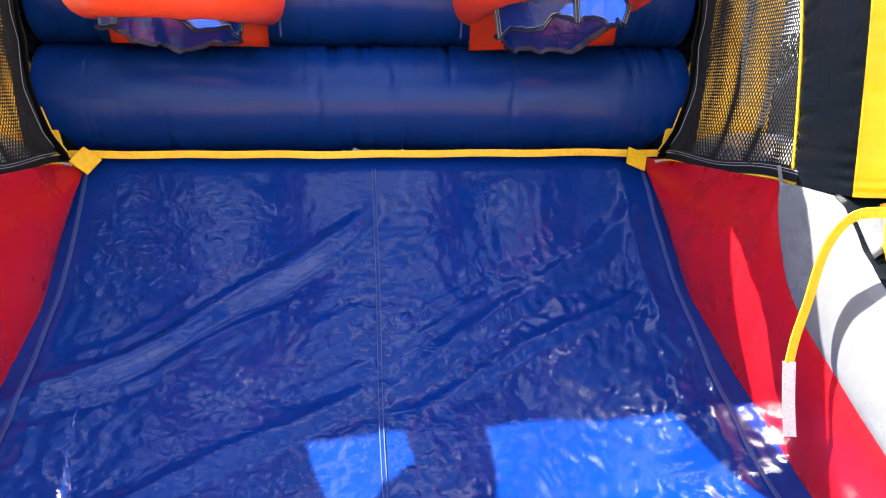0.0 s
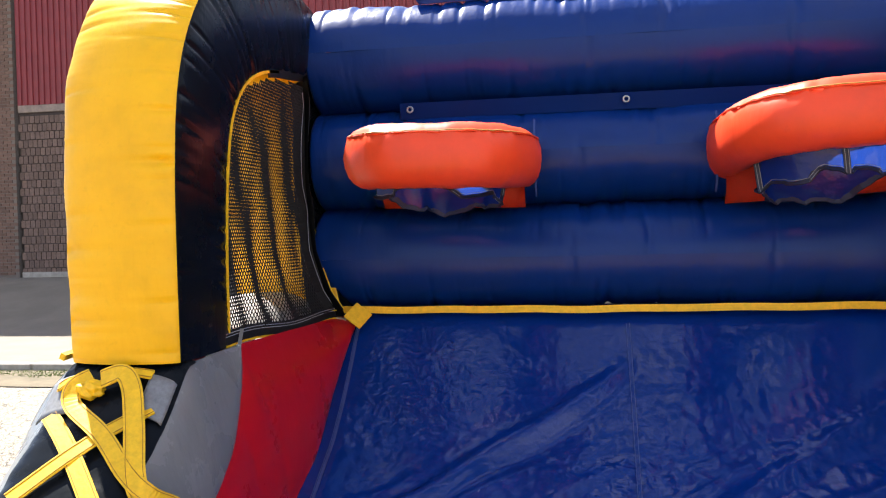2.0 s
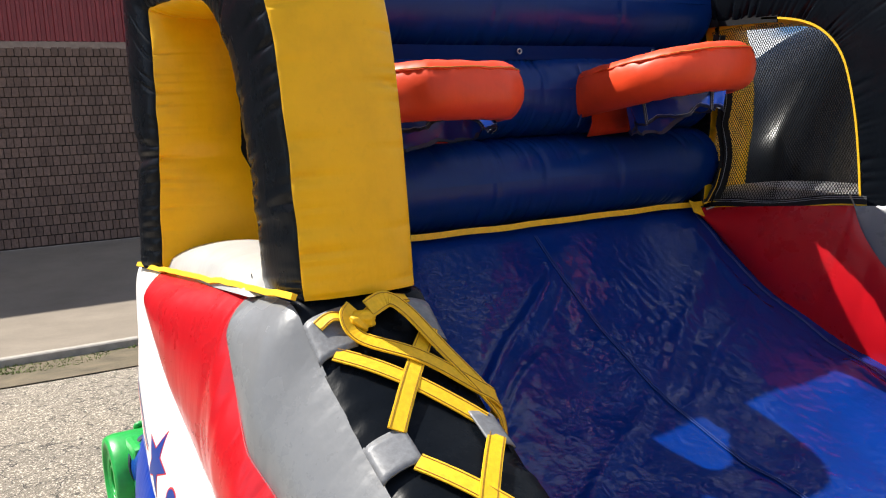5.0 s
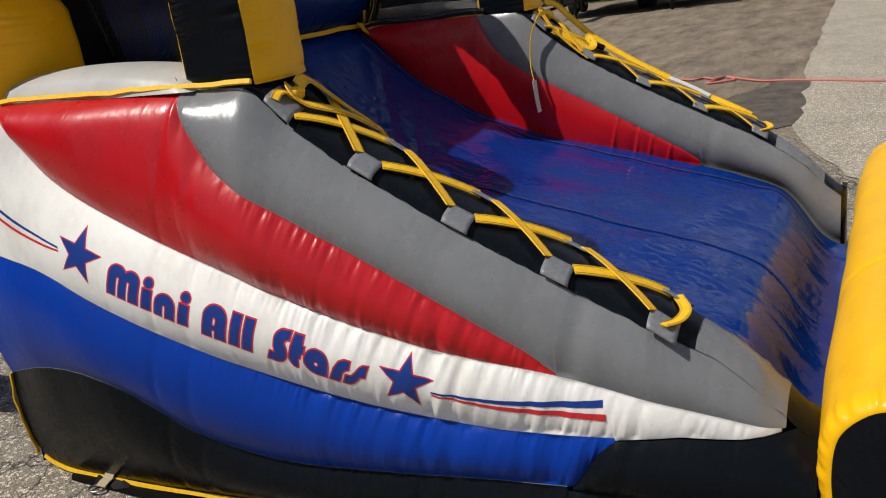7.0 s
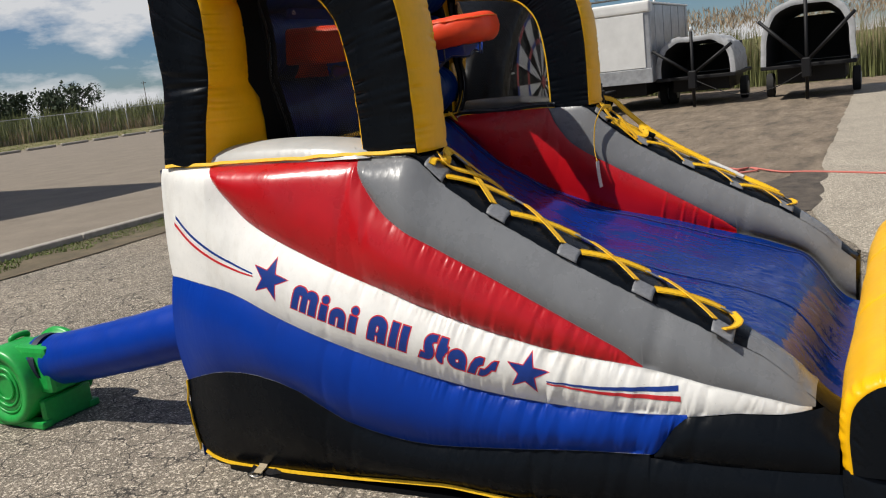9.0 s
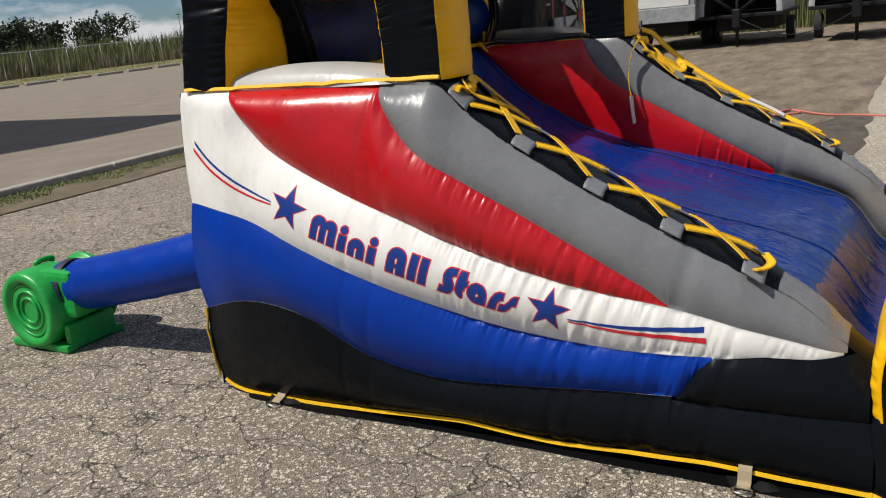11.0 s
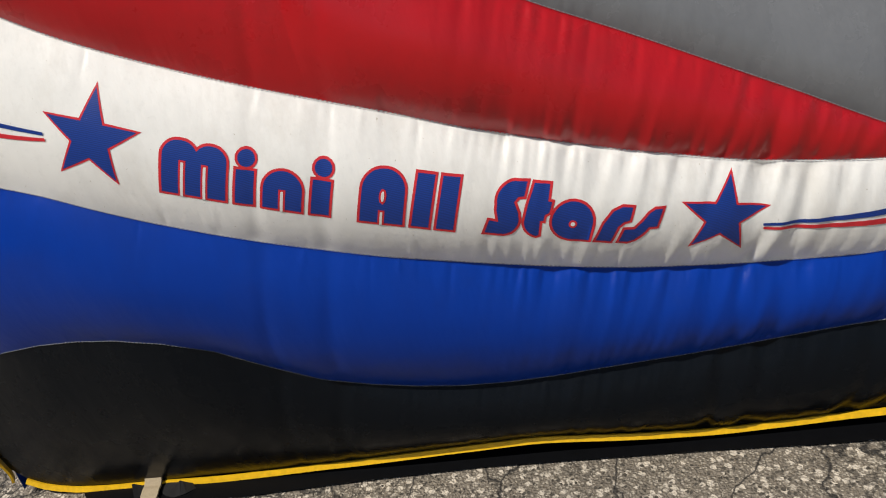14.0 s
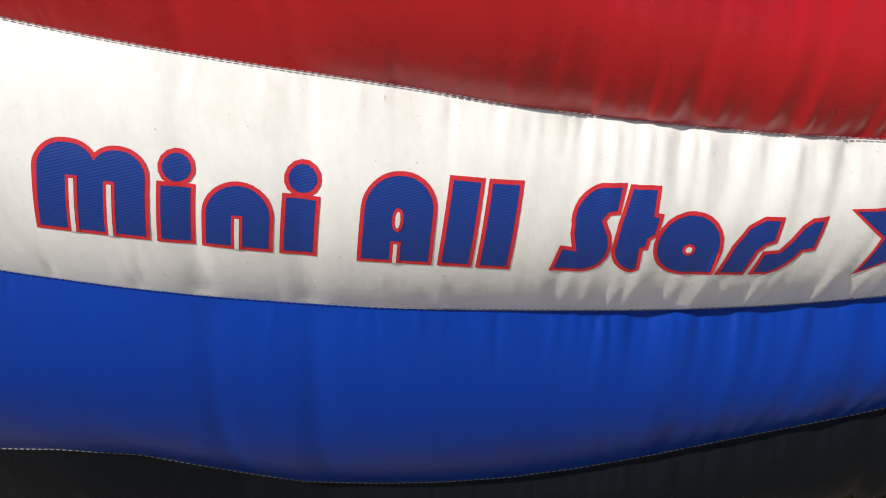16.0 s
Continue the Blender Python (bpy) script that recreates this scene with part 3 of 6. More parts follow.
def pucker(y, z, d, fine_by=1.0, fold_by=1.0):
    """Gathers of the cloth, strongest at a seam d metres away, and a few long folds where the boot bends."""
    near = math.exp(-abs(d) / 0.055)
    gate = min(1.0, max(0.0, 0.10 + 1.3 * wob(y * 2.3, 7.7))) * (1.0 if y < 2.45 else 0.4)
    fine = (0.010 * wob(y * 38 + z * 12, z * 3, 3.1) + 0.006 * wob(y * 75 + z * 24, 1.3)) * near * gate
    pull = max(0.0, 1 - abs(y - 1.62) / 0.55)
    fine += 0.0068 * pull * wob(y * 30 + z * 14, z * 1.5, 6.4) * math.exp(-abs(d) / 0.13) + 0.003 * pull * wob(y * 62 + z * 30, z * 2.0, 2.4) * math.exp(-abs(d) / 0.07)
    fold = 0.0
    for c, w, a in ((1.23, 0.035, 0.014), (1.31, 0.02, 0.007), (1.52, 0.02, 0.009), (1.60, 0.018, 0.011), (1.02, 0.018, 0.006), (2.42, 0.02, 0.004), (2.55, 0.016, 0.004)):
        s = (y - c + 0.22 * (z - 0.5)) / w
        fold -= a * math.exp(-s * s) * (0.6 + 0.4 * wob(z * 9, c)) * (1.0 if c == 1.23 else fold_by)
    return fine * fine_by + fold


def swelling(h, v, puff):
    """How far a panel of height h stands out at v between its two seams."""
    return puff * min(1.0, h / 0.12) * 4 * v * (1 - v)


def skin_x(y, z, a, b, pins, puff, creased):
    """How far out a panel between the seam heights a and b lies at a place."""
    v = min(max((z - a) / max(b - a, 1e-4), 0.0), 1.0)
    d = max(0.0, min(z - a, b - z))
    folds = (pucker(y, z, d, creased, 0.0 if creased < 0.2 else 1.0) + tuck(y, z - a, b - z) * creased) * min(1, d / 0.012)
    return outer_x(y, z) - pins[0](y) * (1 - v) - pins[1](y) * v + swelling(b - a, v, puff(y)) + folds


def side_band(lo, hi, y0, y1, sgn, pins, puff, n=900, m=18, creased=1.0):
    def f(u, v):
        y = y0 + (y1 - y0) * u
        a, b = lo(y), min(hi(y), TOP(y))
        b = max(b, a + 0.0008)
        v = v + 0.10 * math.sin(math.tau * v) * -0.8
        z = a + (b - a) * v
        return Vector((sgn * skin_x(y, z, a, b, pins, puff, creased), y - heel_back(y, z), z))
    return grid(f, n if sgn < 0 else n // 3, m, flip=sgn > 0)


game = tagged(empty("inflatable_basketball_game"), "multicoloured vinyl inflatable double-hoop basketball game shaped like two sports boots", "inflatable game")


def stitches(pts, pitch=0.0085, long=0.0055):
    """A row of short thread dashes along a seam."""
    bm, at = bmesh.new(), 0.0
    pts = [Vector(p) for p in pts]
    for a, b in zip(pts, pts[1:]):
        t = b - a
        while at < t.length:
            p = a + t * (at / t.length)
            ribbon([p, p + t.normalized() * long], 0.0013, 0.001, up=(1, 0, 0), bm=bm)
            at += pitch
        at -= t.length
    return bm


def boot(sgn):
    side = empty("boot_side")
    side.parent = game
    tagged(side, "red, white, blue and grey boot-shaped side bolster")

    def add(name, bm, mat, label=""):
        return part(name, bm, mat, side, label)

    mid = lambda y: 0.262 + 0.015 * min(1, max(0, (y - 0.6) / 0.6))
    add("sole_panel", side_band(HEM, lambda y: min(SOLE(y), mid(y)) if y < 1.22 else SOLE(y), 0.58, 3.43, sgn, (FLAT_IN, SOLE_IN), SOLE_PUFF, creased=0.8), BLACK, "black vinyl sole panel")
    add("toe_panel", side_band(mid, SOLE, 0.60, 1.205, sgn, (SOLE_IN, SOLE_IN), lambda y: 0.03, n=160, m=12), BLACK, "black vinyl toe panel")
    add("blue_panel", side_band(SOLE, BLUE_TOP, 1.085, 3.43, sgn, (SOLE_IN, BLUE_IN), BLUE_PUFF, m=24, creased=1.0), BLUE, "royal blue vinyl panel")
    add("white_panel", side_band(lambda y: max(SOLE(y), BLUE_TOP(y)) if y > 1.085 else SOLE(y), WHITE_TOP, 0.685, 3.43, sgn, (BLUE_IN, WHITE_IN), WHITE_PUFF, m=22, creased=1.1), WHITE, "white vinyl panel")
    add("red_panel", side_band(WHITE_TOP, RED_TOP, 1.232, 3.13, sgn, (WHITE_IN, RED_IN), RED_PUFF, m=24, creased=0.70), RED, "red vinyl panel")
    add("grey_panel", side_band(lambda y: RED_TOP(y) if y > 1.232 else WHITE_TOP(y), TOP, 0.675, 2.36, sgn, (lambda y: RED_IN(y) if y > 1.232 else WHITE_IN(y), FLAT_IN), GREY_PUFF, m=20, creased=0.12), GREY, "grey vinyl panel")

    if sgn < 0:
        for fn, pin, ya, yb in ((SOLE, SOLE_IN, 1.22, 3.40), (BLUE_TOP, BLUE_IN, 1.12, 3.40), (WHITE_TOP, WHITE_IN, 0.75, 3.06), (RED_TOP, RED_IN, 1.26, 2.33)):
            pts = [(sgn * (outer_x(y, fn(y)) - pin(y) + 0.003), y - heel_back(y, fn(y)), fn(y) + 0.0025) for y in np.linspace(ya, yb, 160)]
            add("stitching", stitches(pts), THREAD, "pale stitching")

    # tongue and toe cap across the top
    def over(y0, y1):
        def f(u, v):
            y = y0 + (y1 - y0) * u
            x = RIM_X(y) + 0.004 - toe_edge(y)
            x -= (x - inner_edge(y) + 0.006) * v
            rise = 0.030 * (4 * v * (1 - v)) ** float(np.interp(y, [.85, 1.0], [1.0, .6])) * float(np.interp(y, [.6, .75, 1.0, 2.0, 2.1], [.5, .9, 1, 1, .7]))
            near = math.exp(-min(v, 1 - v) * 9)
            return Vector((sgn * x, y, TOP(y) + rise + 0.006 * wob(y * 30, v * 3, 1.7 + sgn) * (0.3 + near)))
        return grid(f, 180, 18, flip=sgn < 0)
    add("tongue", over(0.89, 2.13), BLACK, "black vinyl tongue under the laces")
    add("toe_cap", over(0.675, 0.89), GREY, "grey vinyl toe cap")
    add("toe_end", over(0.585, 0.675), BLACK, "black vinyl toe end")

    # inner wall down to the slope
    def inner(lo, hi, y0, y1, m=14, folded=1.0):
        def f(u, v):
            y = y0 + (y1 - y0) * u
            a = max(lo(y), RAMP(y) - 0.06)
            b = max(min(hi(y), TOP(y)), a + 0.001)
            z = a + (b - a) * v
            t = max(0.0, (z - RAMP(y)) / max(TOP(y) - RAMP(y), 0.05))
            x = inner_edge(y) - 0.07 * (1 - min(t, 1)) ** 2 * float(np.interp(y, [1.1, 1.9, 2.6, 3.0], [0.3, 1, 1, 0.2])) - 0.045 * 4 * min(t, 1) * (1 - min(t, 1)) - 0.010 * (4 * v * (1 - v)) ** 0.6
            x -= pucker(y, z, min(z - a, b - z), 0.25 * folded, folded) * 0.7
            for c in (1.66, 1.54, 1.47, 1.37):
                s = (y - c + 0.25 * (z - 0.7)) / 0.007
                x -= 0.006 * folded * math.exp(-s * s) * (0.4 + 0.6 * min(1.0, max(0.0, (0.95 - z) / 0.2)))
            return Vector((sgn * x, y, z))
        return grid(f, 340, m, flip=sgn < 0)
    add("inner_red_panel", inner(lambda y: 0.0, lambda y: RED_TOP(y) if y > 1.232 else RAMP(y) - 0.05, 1.225, 3.02, 18), RED, "red vinyl inner panel")
    add("inner_grey_panel", inner(lambda y: RED_TOP(y) if y > 1.232 else 0.0, TOP, 0.60, 2.36, 18, 0.0), GREY, "grey vinyl inner panel")

    # toe end
    def toe(u, v):
        x = 1.262 + 0.06 * (1 - v) - (0.232 + 0.143 * (1 - v)) * u
        return Vector((sgn * x, 0.60 - 0.025 * math.sin(math.pi * u), 0.03 + (TOP(0.60) + 0.02 * math.sin(math.pi * u) - 0.03) * v))
    add("toe_end", grid(toe, 14, 10, flip=sgn > 0), BLACK, "black vinyl toe end")

    # pale cushion in the arch
    def shelf(u, v):
        y = 2.28 + 1.08 * u
        x = 1.31 - 0.315 * v
        b = (4 * u * (1 - u)) ** 0.5 * (4 * v * (1 - v)) ** 0.4
        return Vector((sgn * x, y, 1.425 + 0.095 * b))
    add("cushion", grid(shelf, 30, 16, flip=sgn < 0), PALE, "pale grey vinyl cushion in the opening")

    # yellow binding strip along the top seam, and at the hem
    line = [(sgn * (1.278 + 0.072 * k / 30 + 0.004 * wob(k * 0.7)), 2.082 + 1.298 * k / 30, 1.438 + 0.008 * wob(k * 0.45, 3) + 0.010 * k / 30) for k in range(30)]
    add("seam_binding", ribbon(line, 0.014, 0.012, up=(sgn * 1, 0, 0.5)), WEB_YELLOW, "yellow webbing binding")
    hem = [(sgn * (outer_x(y, HEM(y)) + 0.006 + 0.004 * wob(y * 4)), y, HEM(y) - 0.006 + 0.006 * wob(y * 3.0, 2)) for y in np.linspace(0.58, 3.40, 70)]
    add("hem_binding", ribbon(hem, 0.015, 0.006, up=(sgn * 1, 0, 0.3)), WEB_YELLOW, "yellow webbing hem")
    heel = []
    for z in np.linspace(0.06, 0.425, 24):
        v = min(1.0, max(0.0, (z - HEM(3.43)) / (SOLE(3.43) - HEM(3.43))))
        heel.append((sgn * (outer_x(3.43, z) + swelling(SOLE(3.43) - HEM(3.43), v, SOLE_PUFF(3.43)) + 0.003), 3.436 + 0.012 * wob(z * 14, 5) - heel_back(3.43, z), z))
    add("heel_binding", ribbon(heel, 0.022, 0.006, up=(sgn * 0.5, 1, 0)), WEB_YELLOW)
    for y in (3.05, 0.97):
        x0 = outer_x(y, HEM(y))
        drop = [(sgn * (x0 - 0.012), y, HEM(y) + 0.035), (sgn * (x0 + 0.016), y, HEM(y) + 0.006), (sgn * (x0 + 0.034), y, 0.016), (sgn * (x0 + 0.060), y, 0.008)]
        t = add("anchor_tab", ribbon(smooth_line(drop, 14), 0.046, 0.005, up=(sgn, 0, 0.6)), WEB_TAN, "tan webbing anchor tab with steel ring")
        ring = [(sgn * (x0 + 0.075 + 0.026 * math.cos(a)), y + 0.034 * math.sin(a), 0.010 + 0.003 * math.cos(a)) for a in np.linspace(0, math.tau, 24, endpoint=False)]
        part("d_ring", rod(ring, 0.0048, 6, closed=True), STEEL, t, "steel ring")
        # Crooked flat black strip along the ground behind the tab.
        strap = [(sgn * (x0 + 0.01 + 0.02 * math.sin(k * 1.1)), y - 0.10 + 0.022 * k, 0.006 + 0.004 * (k % 2)) for k in range(8)]
        part("strap", ribbon(smooth_line(strap, 20), 0.05, 0.004, up=(sgn * 0.2, 0, 1)), WEB_BLACK, t, "flat black strip behind the tab")
    return side


LEFT, RIGHT = boot(-1), boot(1)

# ---- base, slope, back wall ----
def back(u, v):
    x = -1.345 + 2.69 * u
    return Vector((x * (1 - 0.022 * v), 3.43 + 0.05 * (4 * u * (1 - u)) ** 0.3 * (4 * v * (1 - v)) ** 0.5 - 0.02 * v, 0.02 + 1.41 * v))
part("back_panel", grid(back, 40, 14, flip=True), BLUE, game, "royal blue vinyl back panel")


def slope_height(x, y):
    """The loose tarpaulin: hollows, long diagonal folds and crinkles."""
    z = RAMP(y)
    mid = 1 - (x / 0.95) ** 2
    z -= 0.035 * mid * float(np.interp(y, [.6, 1.2, 2.2, 3.0], [0.4, 1, 1, 0]))
    fade = float(np.interp(y, [.6, .9, 2.75, 3.02], [1, 1, 1, 0.15]))
    for c, k, xa, xb, a, w in ((2.87, 0.62, -1.0, 0.02, 0.026, 0.032), (2.76, 0.55, -0.95, -0.25, 0.007, 0.018), (2.99, 0.70, -1.0, -0.4, 0.006, 0.022), (2.37, 0.62, -0.05, 0.95, 0.014, 0.034),
                               (2.47, 0.50, 0.0, 0.45, 0.006, 0.015), (2.28, 0.48, 0.05, 0.8, 0.009, 0.022), (2.54, 0.45, 0.02, 0.35, 0.005, 0.013), (2.40, 0.55, -0.9, 0.0, 0.012, 0.03),
                               (2.62, 0.40, -0.22, 0.0, 0.012, 0.016), (2.54, 0.42, -0.20, 0.0, 0.011, 0.014), (2.46, 0.40, -0.25, 0.0, 0.012, 0.015), (2.70, 0.45, -0.18, 0.0, 0.010, 0.014),
                               (1.95, 0.35, -0.9, 0.9, 0.009, 0.07), (1.55, 0.30, -0.9, 0.9, 0.008, 0.08), (1.2, -0.35, -0.9, 0.9, 0.008, 0.08)):
        if xa - 0.15 < x < xb + 0.15:
            s = (y - c - k * x - 0.03 * wob(x * 4, c)) / w
            ends = min(1.0, max(0.0, (x - xa) / 0.2)) * min(1.0, max(0.0, (xb - x) / 0.08))
            z += a * (math.exp(-s * s) - 0.35 * math.exp(-(s + 1.7) ** 2)) * ends * fade * (0.75 + 0.5 * wob(x * 3, y * 3, c))
    if y < 0.95:
        z += float(np.interp(y, [.62, .72, .86, .95], [0.2, 1, 0.8, 0])) * (0.040 * wob(x * 3.1, y * 2, 31) + 0.030 * (abs(wob(x * 6.5, y * 3, 33)) - 0.2))
    for xs, a in ((0.77, 0.014), (-0.80, 0.003)):
        s = (x - xs - 0.04 * wob(y * 3, xs)) / 0.022
        z += a * math.exp(-s * s) * fade * max(0.0, 0.5 + wob(y * 4, xs)) * (1 if y > 1.6 else 0.4)
    z += fade * (0.012 * wob(x * 4, y * 3.5, 2) + float(np.interp(y, [.8, 1.1], [0.25, 1.0])) * (0.35 + 1.3 * max(0.0, wob(x * 1.6, y * 1.4, 8))) * (0.006 * (abs(wob(x * 9, y * 7, 5)) - 0.2) + 0.006 * (abs(wob(x * 21, y * 17, 9)) - 0.2) + 0.003 * wob(x * 45, y * 38, 4)))
    return z


def slope(u, v):
    x, y = -0.955 + 1.91 * u, 0.47 + 2.58 * v
    x *= float(np.interp(y, [.6, 2.4, 3.0], [1.0, 1.0, 0.96]))
    return Vector((x, y, slope_height(x, y)))
ramp_sheet = part("slope_tarpaulin", grid(slope, 230, 300), TARP, game, "glossy royal blue tarpaulin slope with creases")


def on_slope(x, y, lift=0.003):
    return Vector((x, y, slope_height(x, y) + lift))


for x0 in (-0.84, 0.0, 0.84):
    seam = [on_slope(x0 + 0.008 * wob(y * 2, x0), y) for y in np.linspace(0.66, 2.98, 90)]
    part("slope_seam", ribbon(seam, 0.006 if x0 else 0.012, 0.0015), THREAD_BLUE if x0 else TARP, ramp_sheet, "stitched seam")
    for off in (-0.005, 0.005):
        st = [p + Vector((off, 0, 0.0025)) for p in seam]
        part("stitching", ribbon(st, 0.0022, 0.001), THREAD_BLUE, ramp_sheet)

# yellow line where the slope meets the wall
line = [(x, 2.992 + 0.012 * wob(x * 3), 1.452 + 0.008 * wob(x * 4, 9)) for x in np.linspace(-0.895, 0.895, 50)]
part("seam_binding", ribbon(line, 0.022, 0.005, up=(0, -1, 0.25)), WEB_YELLOW, game, "yellow webbing along the foot of the wall")
for sgn in (-1, 1):
    flap = box((-0.032, -0.003, -0.062), (0.032, 0.003, 0.004), 0.001)
    bmesh.ops.transform(flap, matrix=pose(sgn * 0.822, 2.965, 1.457, -40, 30 - 8 * sgn, 0), verts=flap.verts)
    part("flap", flap, WEB_YELLOW, game, "yellow fabric tab")
    tag = bmesh.new()
    corners = [(sgn * 0.905, 2.935, 1.437), (sgn * 0.872, 2.95, 1.432), (sgn * 0.893, 2.93, 1.372)]
    tag.faces.new([tag.verts.new(q) for q in (corners if sgn < 0 else corners[::-1])])
    bmesh.ops.solidify(tag, geom=tag.faces[:], thickness=0.002)
    part("corner_tag", tag, WEB_WHITE, game, "small white cloth corner")
    tie = [(sgn * 0.89, 2.978, 1.45), (sgn * 0.91, 2.95, 1.458), (sgn * 0.935, 2.89, 1.452), (sgn * 0.905, 2.94, 1.43)]
    part("tie", ribbon(smooth_line(tie, 14), 0.016, 0.003, up=(0, -0.3, 1)), WEB_YELLOW, game, "yellow tie")


def tube(zc, half, depth, y_c, wide, seed):
    """One horizontal air tube of the back wall."""
    rnd, folds = random.Random(60 + seed), collections.defaultdict(list)
    for _ in range(90):
        c = rnd.uniform(-wide, wide)
        t = (c, rnd.uniform(0.005, 0.012), rnd.uniform(0.002, 0.007), rnd.random() < 0.5)
        for k in range(int((c + wide) / 0.04) - 1, int((c + wide) / 0.04) + 2):
            folds[k].append(t)
    def f(u, v):
        x = -wide + 2 * wide * u
        a = math.tau * v
        ca, sa = math.cos(a), math.sin(a)
        e0 = min(1.0, max(0.0, (1 - abs(x) / wide) / 0.03))
        end = e0 * e0 * (3 - 2 * e0)
        rz = half * sa
        ry = depth * (abs(ca) ** 0.75) * math.copysign(1, ca)
        crease = 0.0
        for c, w, s, top in folds[int((x + wide) / 0.04)]:
            d = (x - c) / w
            near = max(0.0, sa if top else -sa)
            crease -= s * math.exp(-d * d) * near ** 2.5
        for c, w, s in ((-0.06, 0.014, 1.0), (0.03, 0.013, 0.9), (0.40, 0.014, 0.6), (-0.2, 0.014, 0.6)):
            d = (x - c - seed * 0.03 - 0.02 * wob(v * 9, c)) / w
            crease -= 0.006 * s * math.exp(-d * d) * (0.5 + 0.5 * math.sin(v * 12 + c * 20)) ** 2
        gather = 0.016 * wob(x * 34, seed) * abs(sa) ** 5 * max(0.0, 0.3 + 1.2 * wob(x * 3.1, seed + 5)) + 0.006 * wob(x * 4, v * 5, seed)
        k = 1 + (crease + gather) / half
        return Vector((x, y_c - ry * k * (0.55 + 0.45 * end), zc + rz * k * (0.92 + 0.08 * end)))
    return grid(f, 480, 48)
part("wall_tube", tube(1.615, 0.172, 0.250, 3.215, 1.012, 1), NAVY, game, "navy blue vinyl air tube")
part("wall_tube", tube(1.945, 0.168, 0.240, 3.22, 1.02, 2), NAVY, game, "navy blue vinyl air tube")
part("wall_tube", tube(2.278, 0.180, 0.250, 3.215, 1.02, 3), NAVY, game, "navy blue vinyl air tube")

# loose flap along the top and its lower strip with grommets
def top_flap(u, v):
    x = -0.66 + 1.34 * u
    return Vector((x, 3.19 - 0.14 * v, 2.470 - 0.020 * v + (0.020 * (x / 0.67) ** 4 + 0.008 * math.sin(x * 7 + 1)) * v + 0.006 * wob(x * 6, v)))
b = grid(top_flap, 50, 5)
bmesh.ops.solidify(b, geom=b.faces[:], thickness=0.004)
part("banner_flap", b, NAVY, game, "dark blue banner flap lying along the top of the wall")
def strip(u, v):
    x = -0.70 + 1.40 * u
    return Vector((x, 3.019 + 0.014 * v, 2.112 - 0.050 * v))
banner = part("banner_strip", grid(strip, 40, 4, flip=True), SHADED_NAVY, game, "dark blue banner strip with grommets")
for x in (-0.665, 0.01, 0.68):
    r = [(x + 0.009 * math.cos(a), 3.012, 2.090 + 0.009 * math.sin(a)) for a in np.linspace(0, math.tau, 14, endpoint=False)]
    part("grommet", rod(r, 0.0032, 6, closed=True), STEEL, banner, "steel grommet")
for x in (-0.27, 0.27):
    st = [(x, 2.974 + 0.06 * ((z - 1.945) / 0.16) ** 2, z) for z in np.linspace(1.80, 2.04, 12)]
    part("stitching", ribbon(st, 0.006, 0.002, up=(0, -1, 0)), THREAD_BLUE, banner)


# ---- arches ----
def line2(pts, count):
    return [(p.x, p.y) for p in smooth_line([(a, b, 0) for a, b in pts], count)]


N_ARCH = 440
ARCH_OUT = line2([(2.088, 1.425), (2.085, 1.62), (2.088, 1.84), (2.112, 2.03), (2.175, 2.18), (2.285, 2.31), (2.44, 2.41), (2.70, 2.45), (2.98, 2.455), (3.20, 2.44),
                  (3.30, 2.36), (3.315, 2.10), (3.31, 1.79), (3.345, 1.62), (3.375, 1.44)], N_ARCH + 1)
ARCH_IN = line2([(2.335, 1.425), (2.335, 1.60), (2.345, 1.78), (2.375, 1.95), (2.43, 2.05), (2.52, 2.12), (2.66, 2.165), (2.85, 2.19), (2.98, 2.205), (3.045, 2.20),
                 (3.03, 2.08), (3.03, 1.95), (3.045, 1.79), (3.09, 1.62), (3.125, 1.44)], N_ARCH + 1)


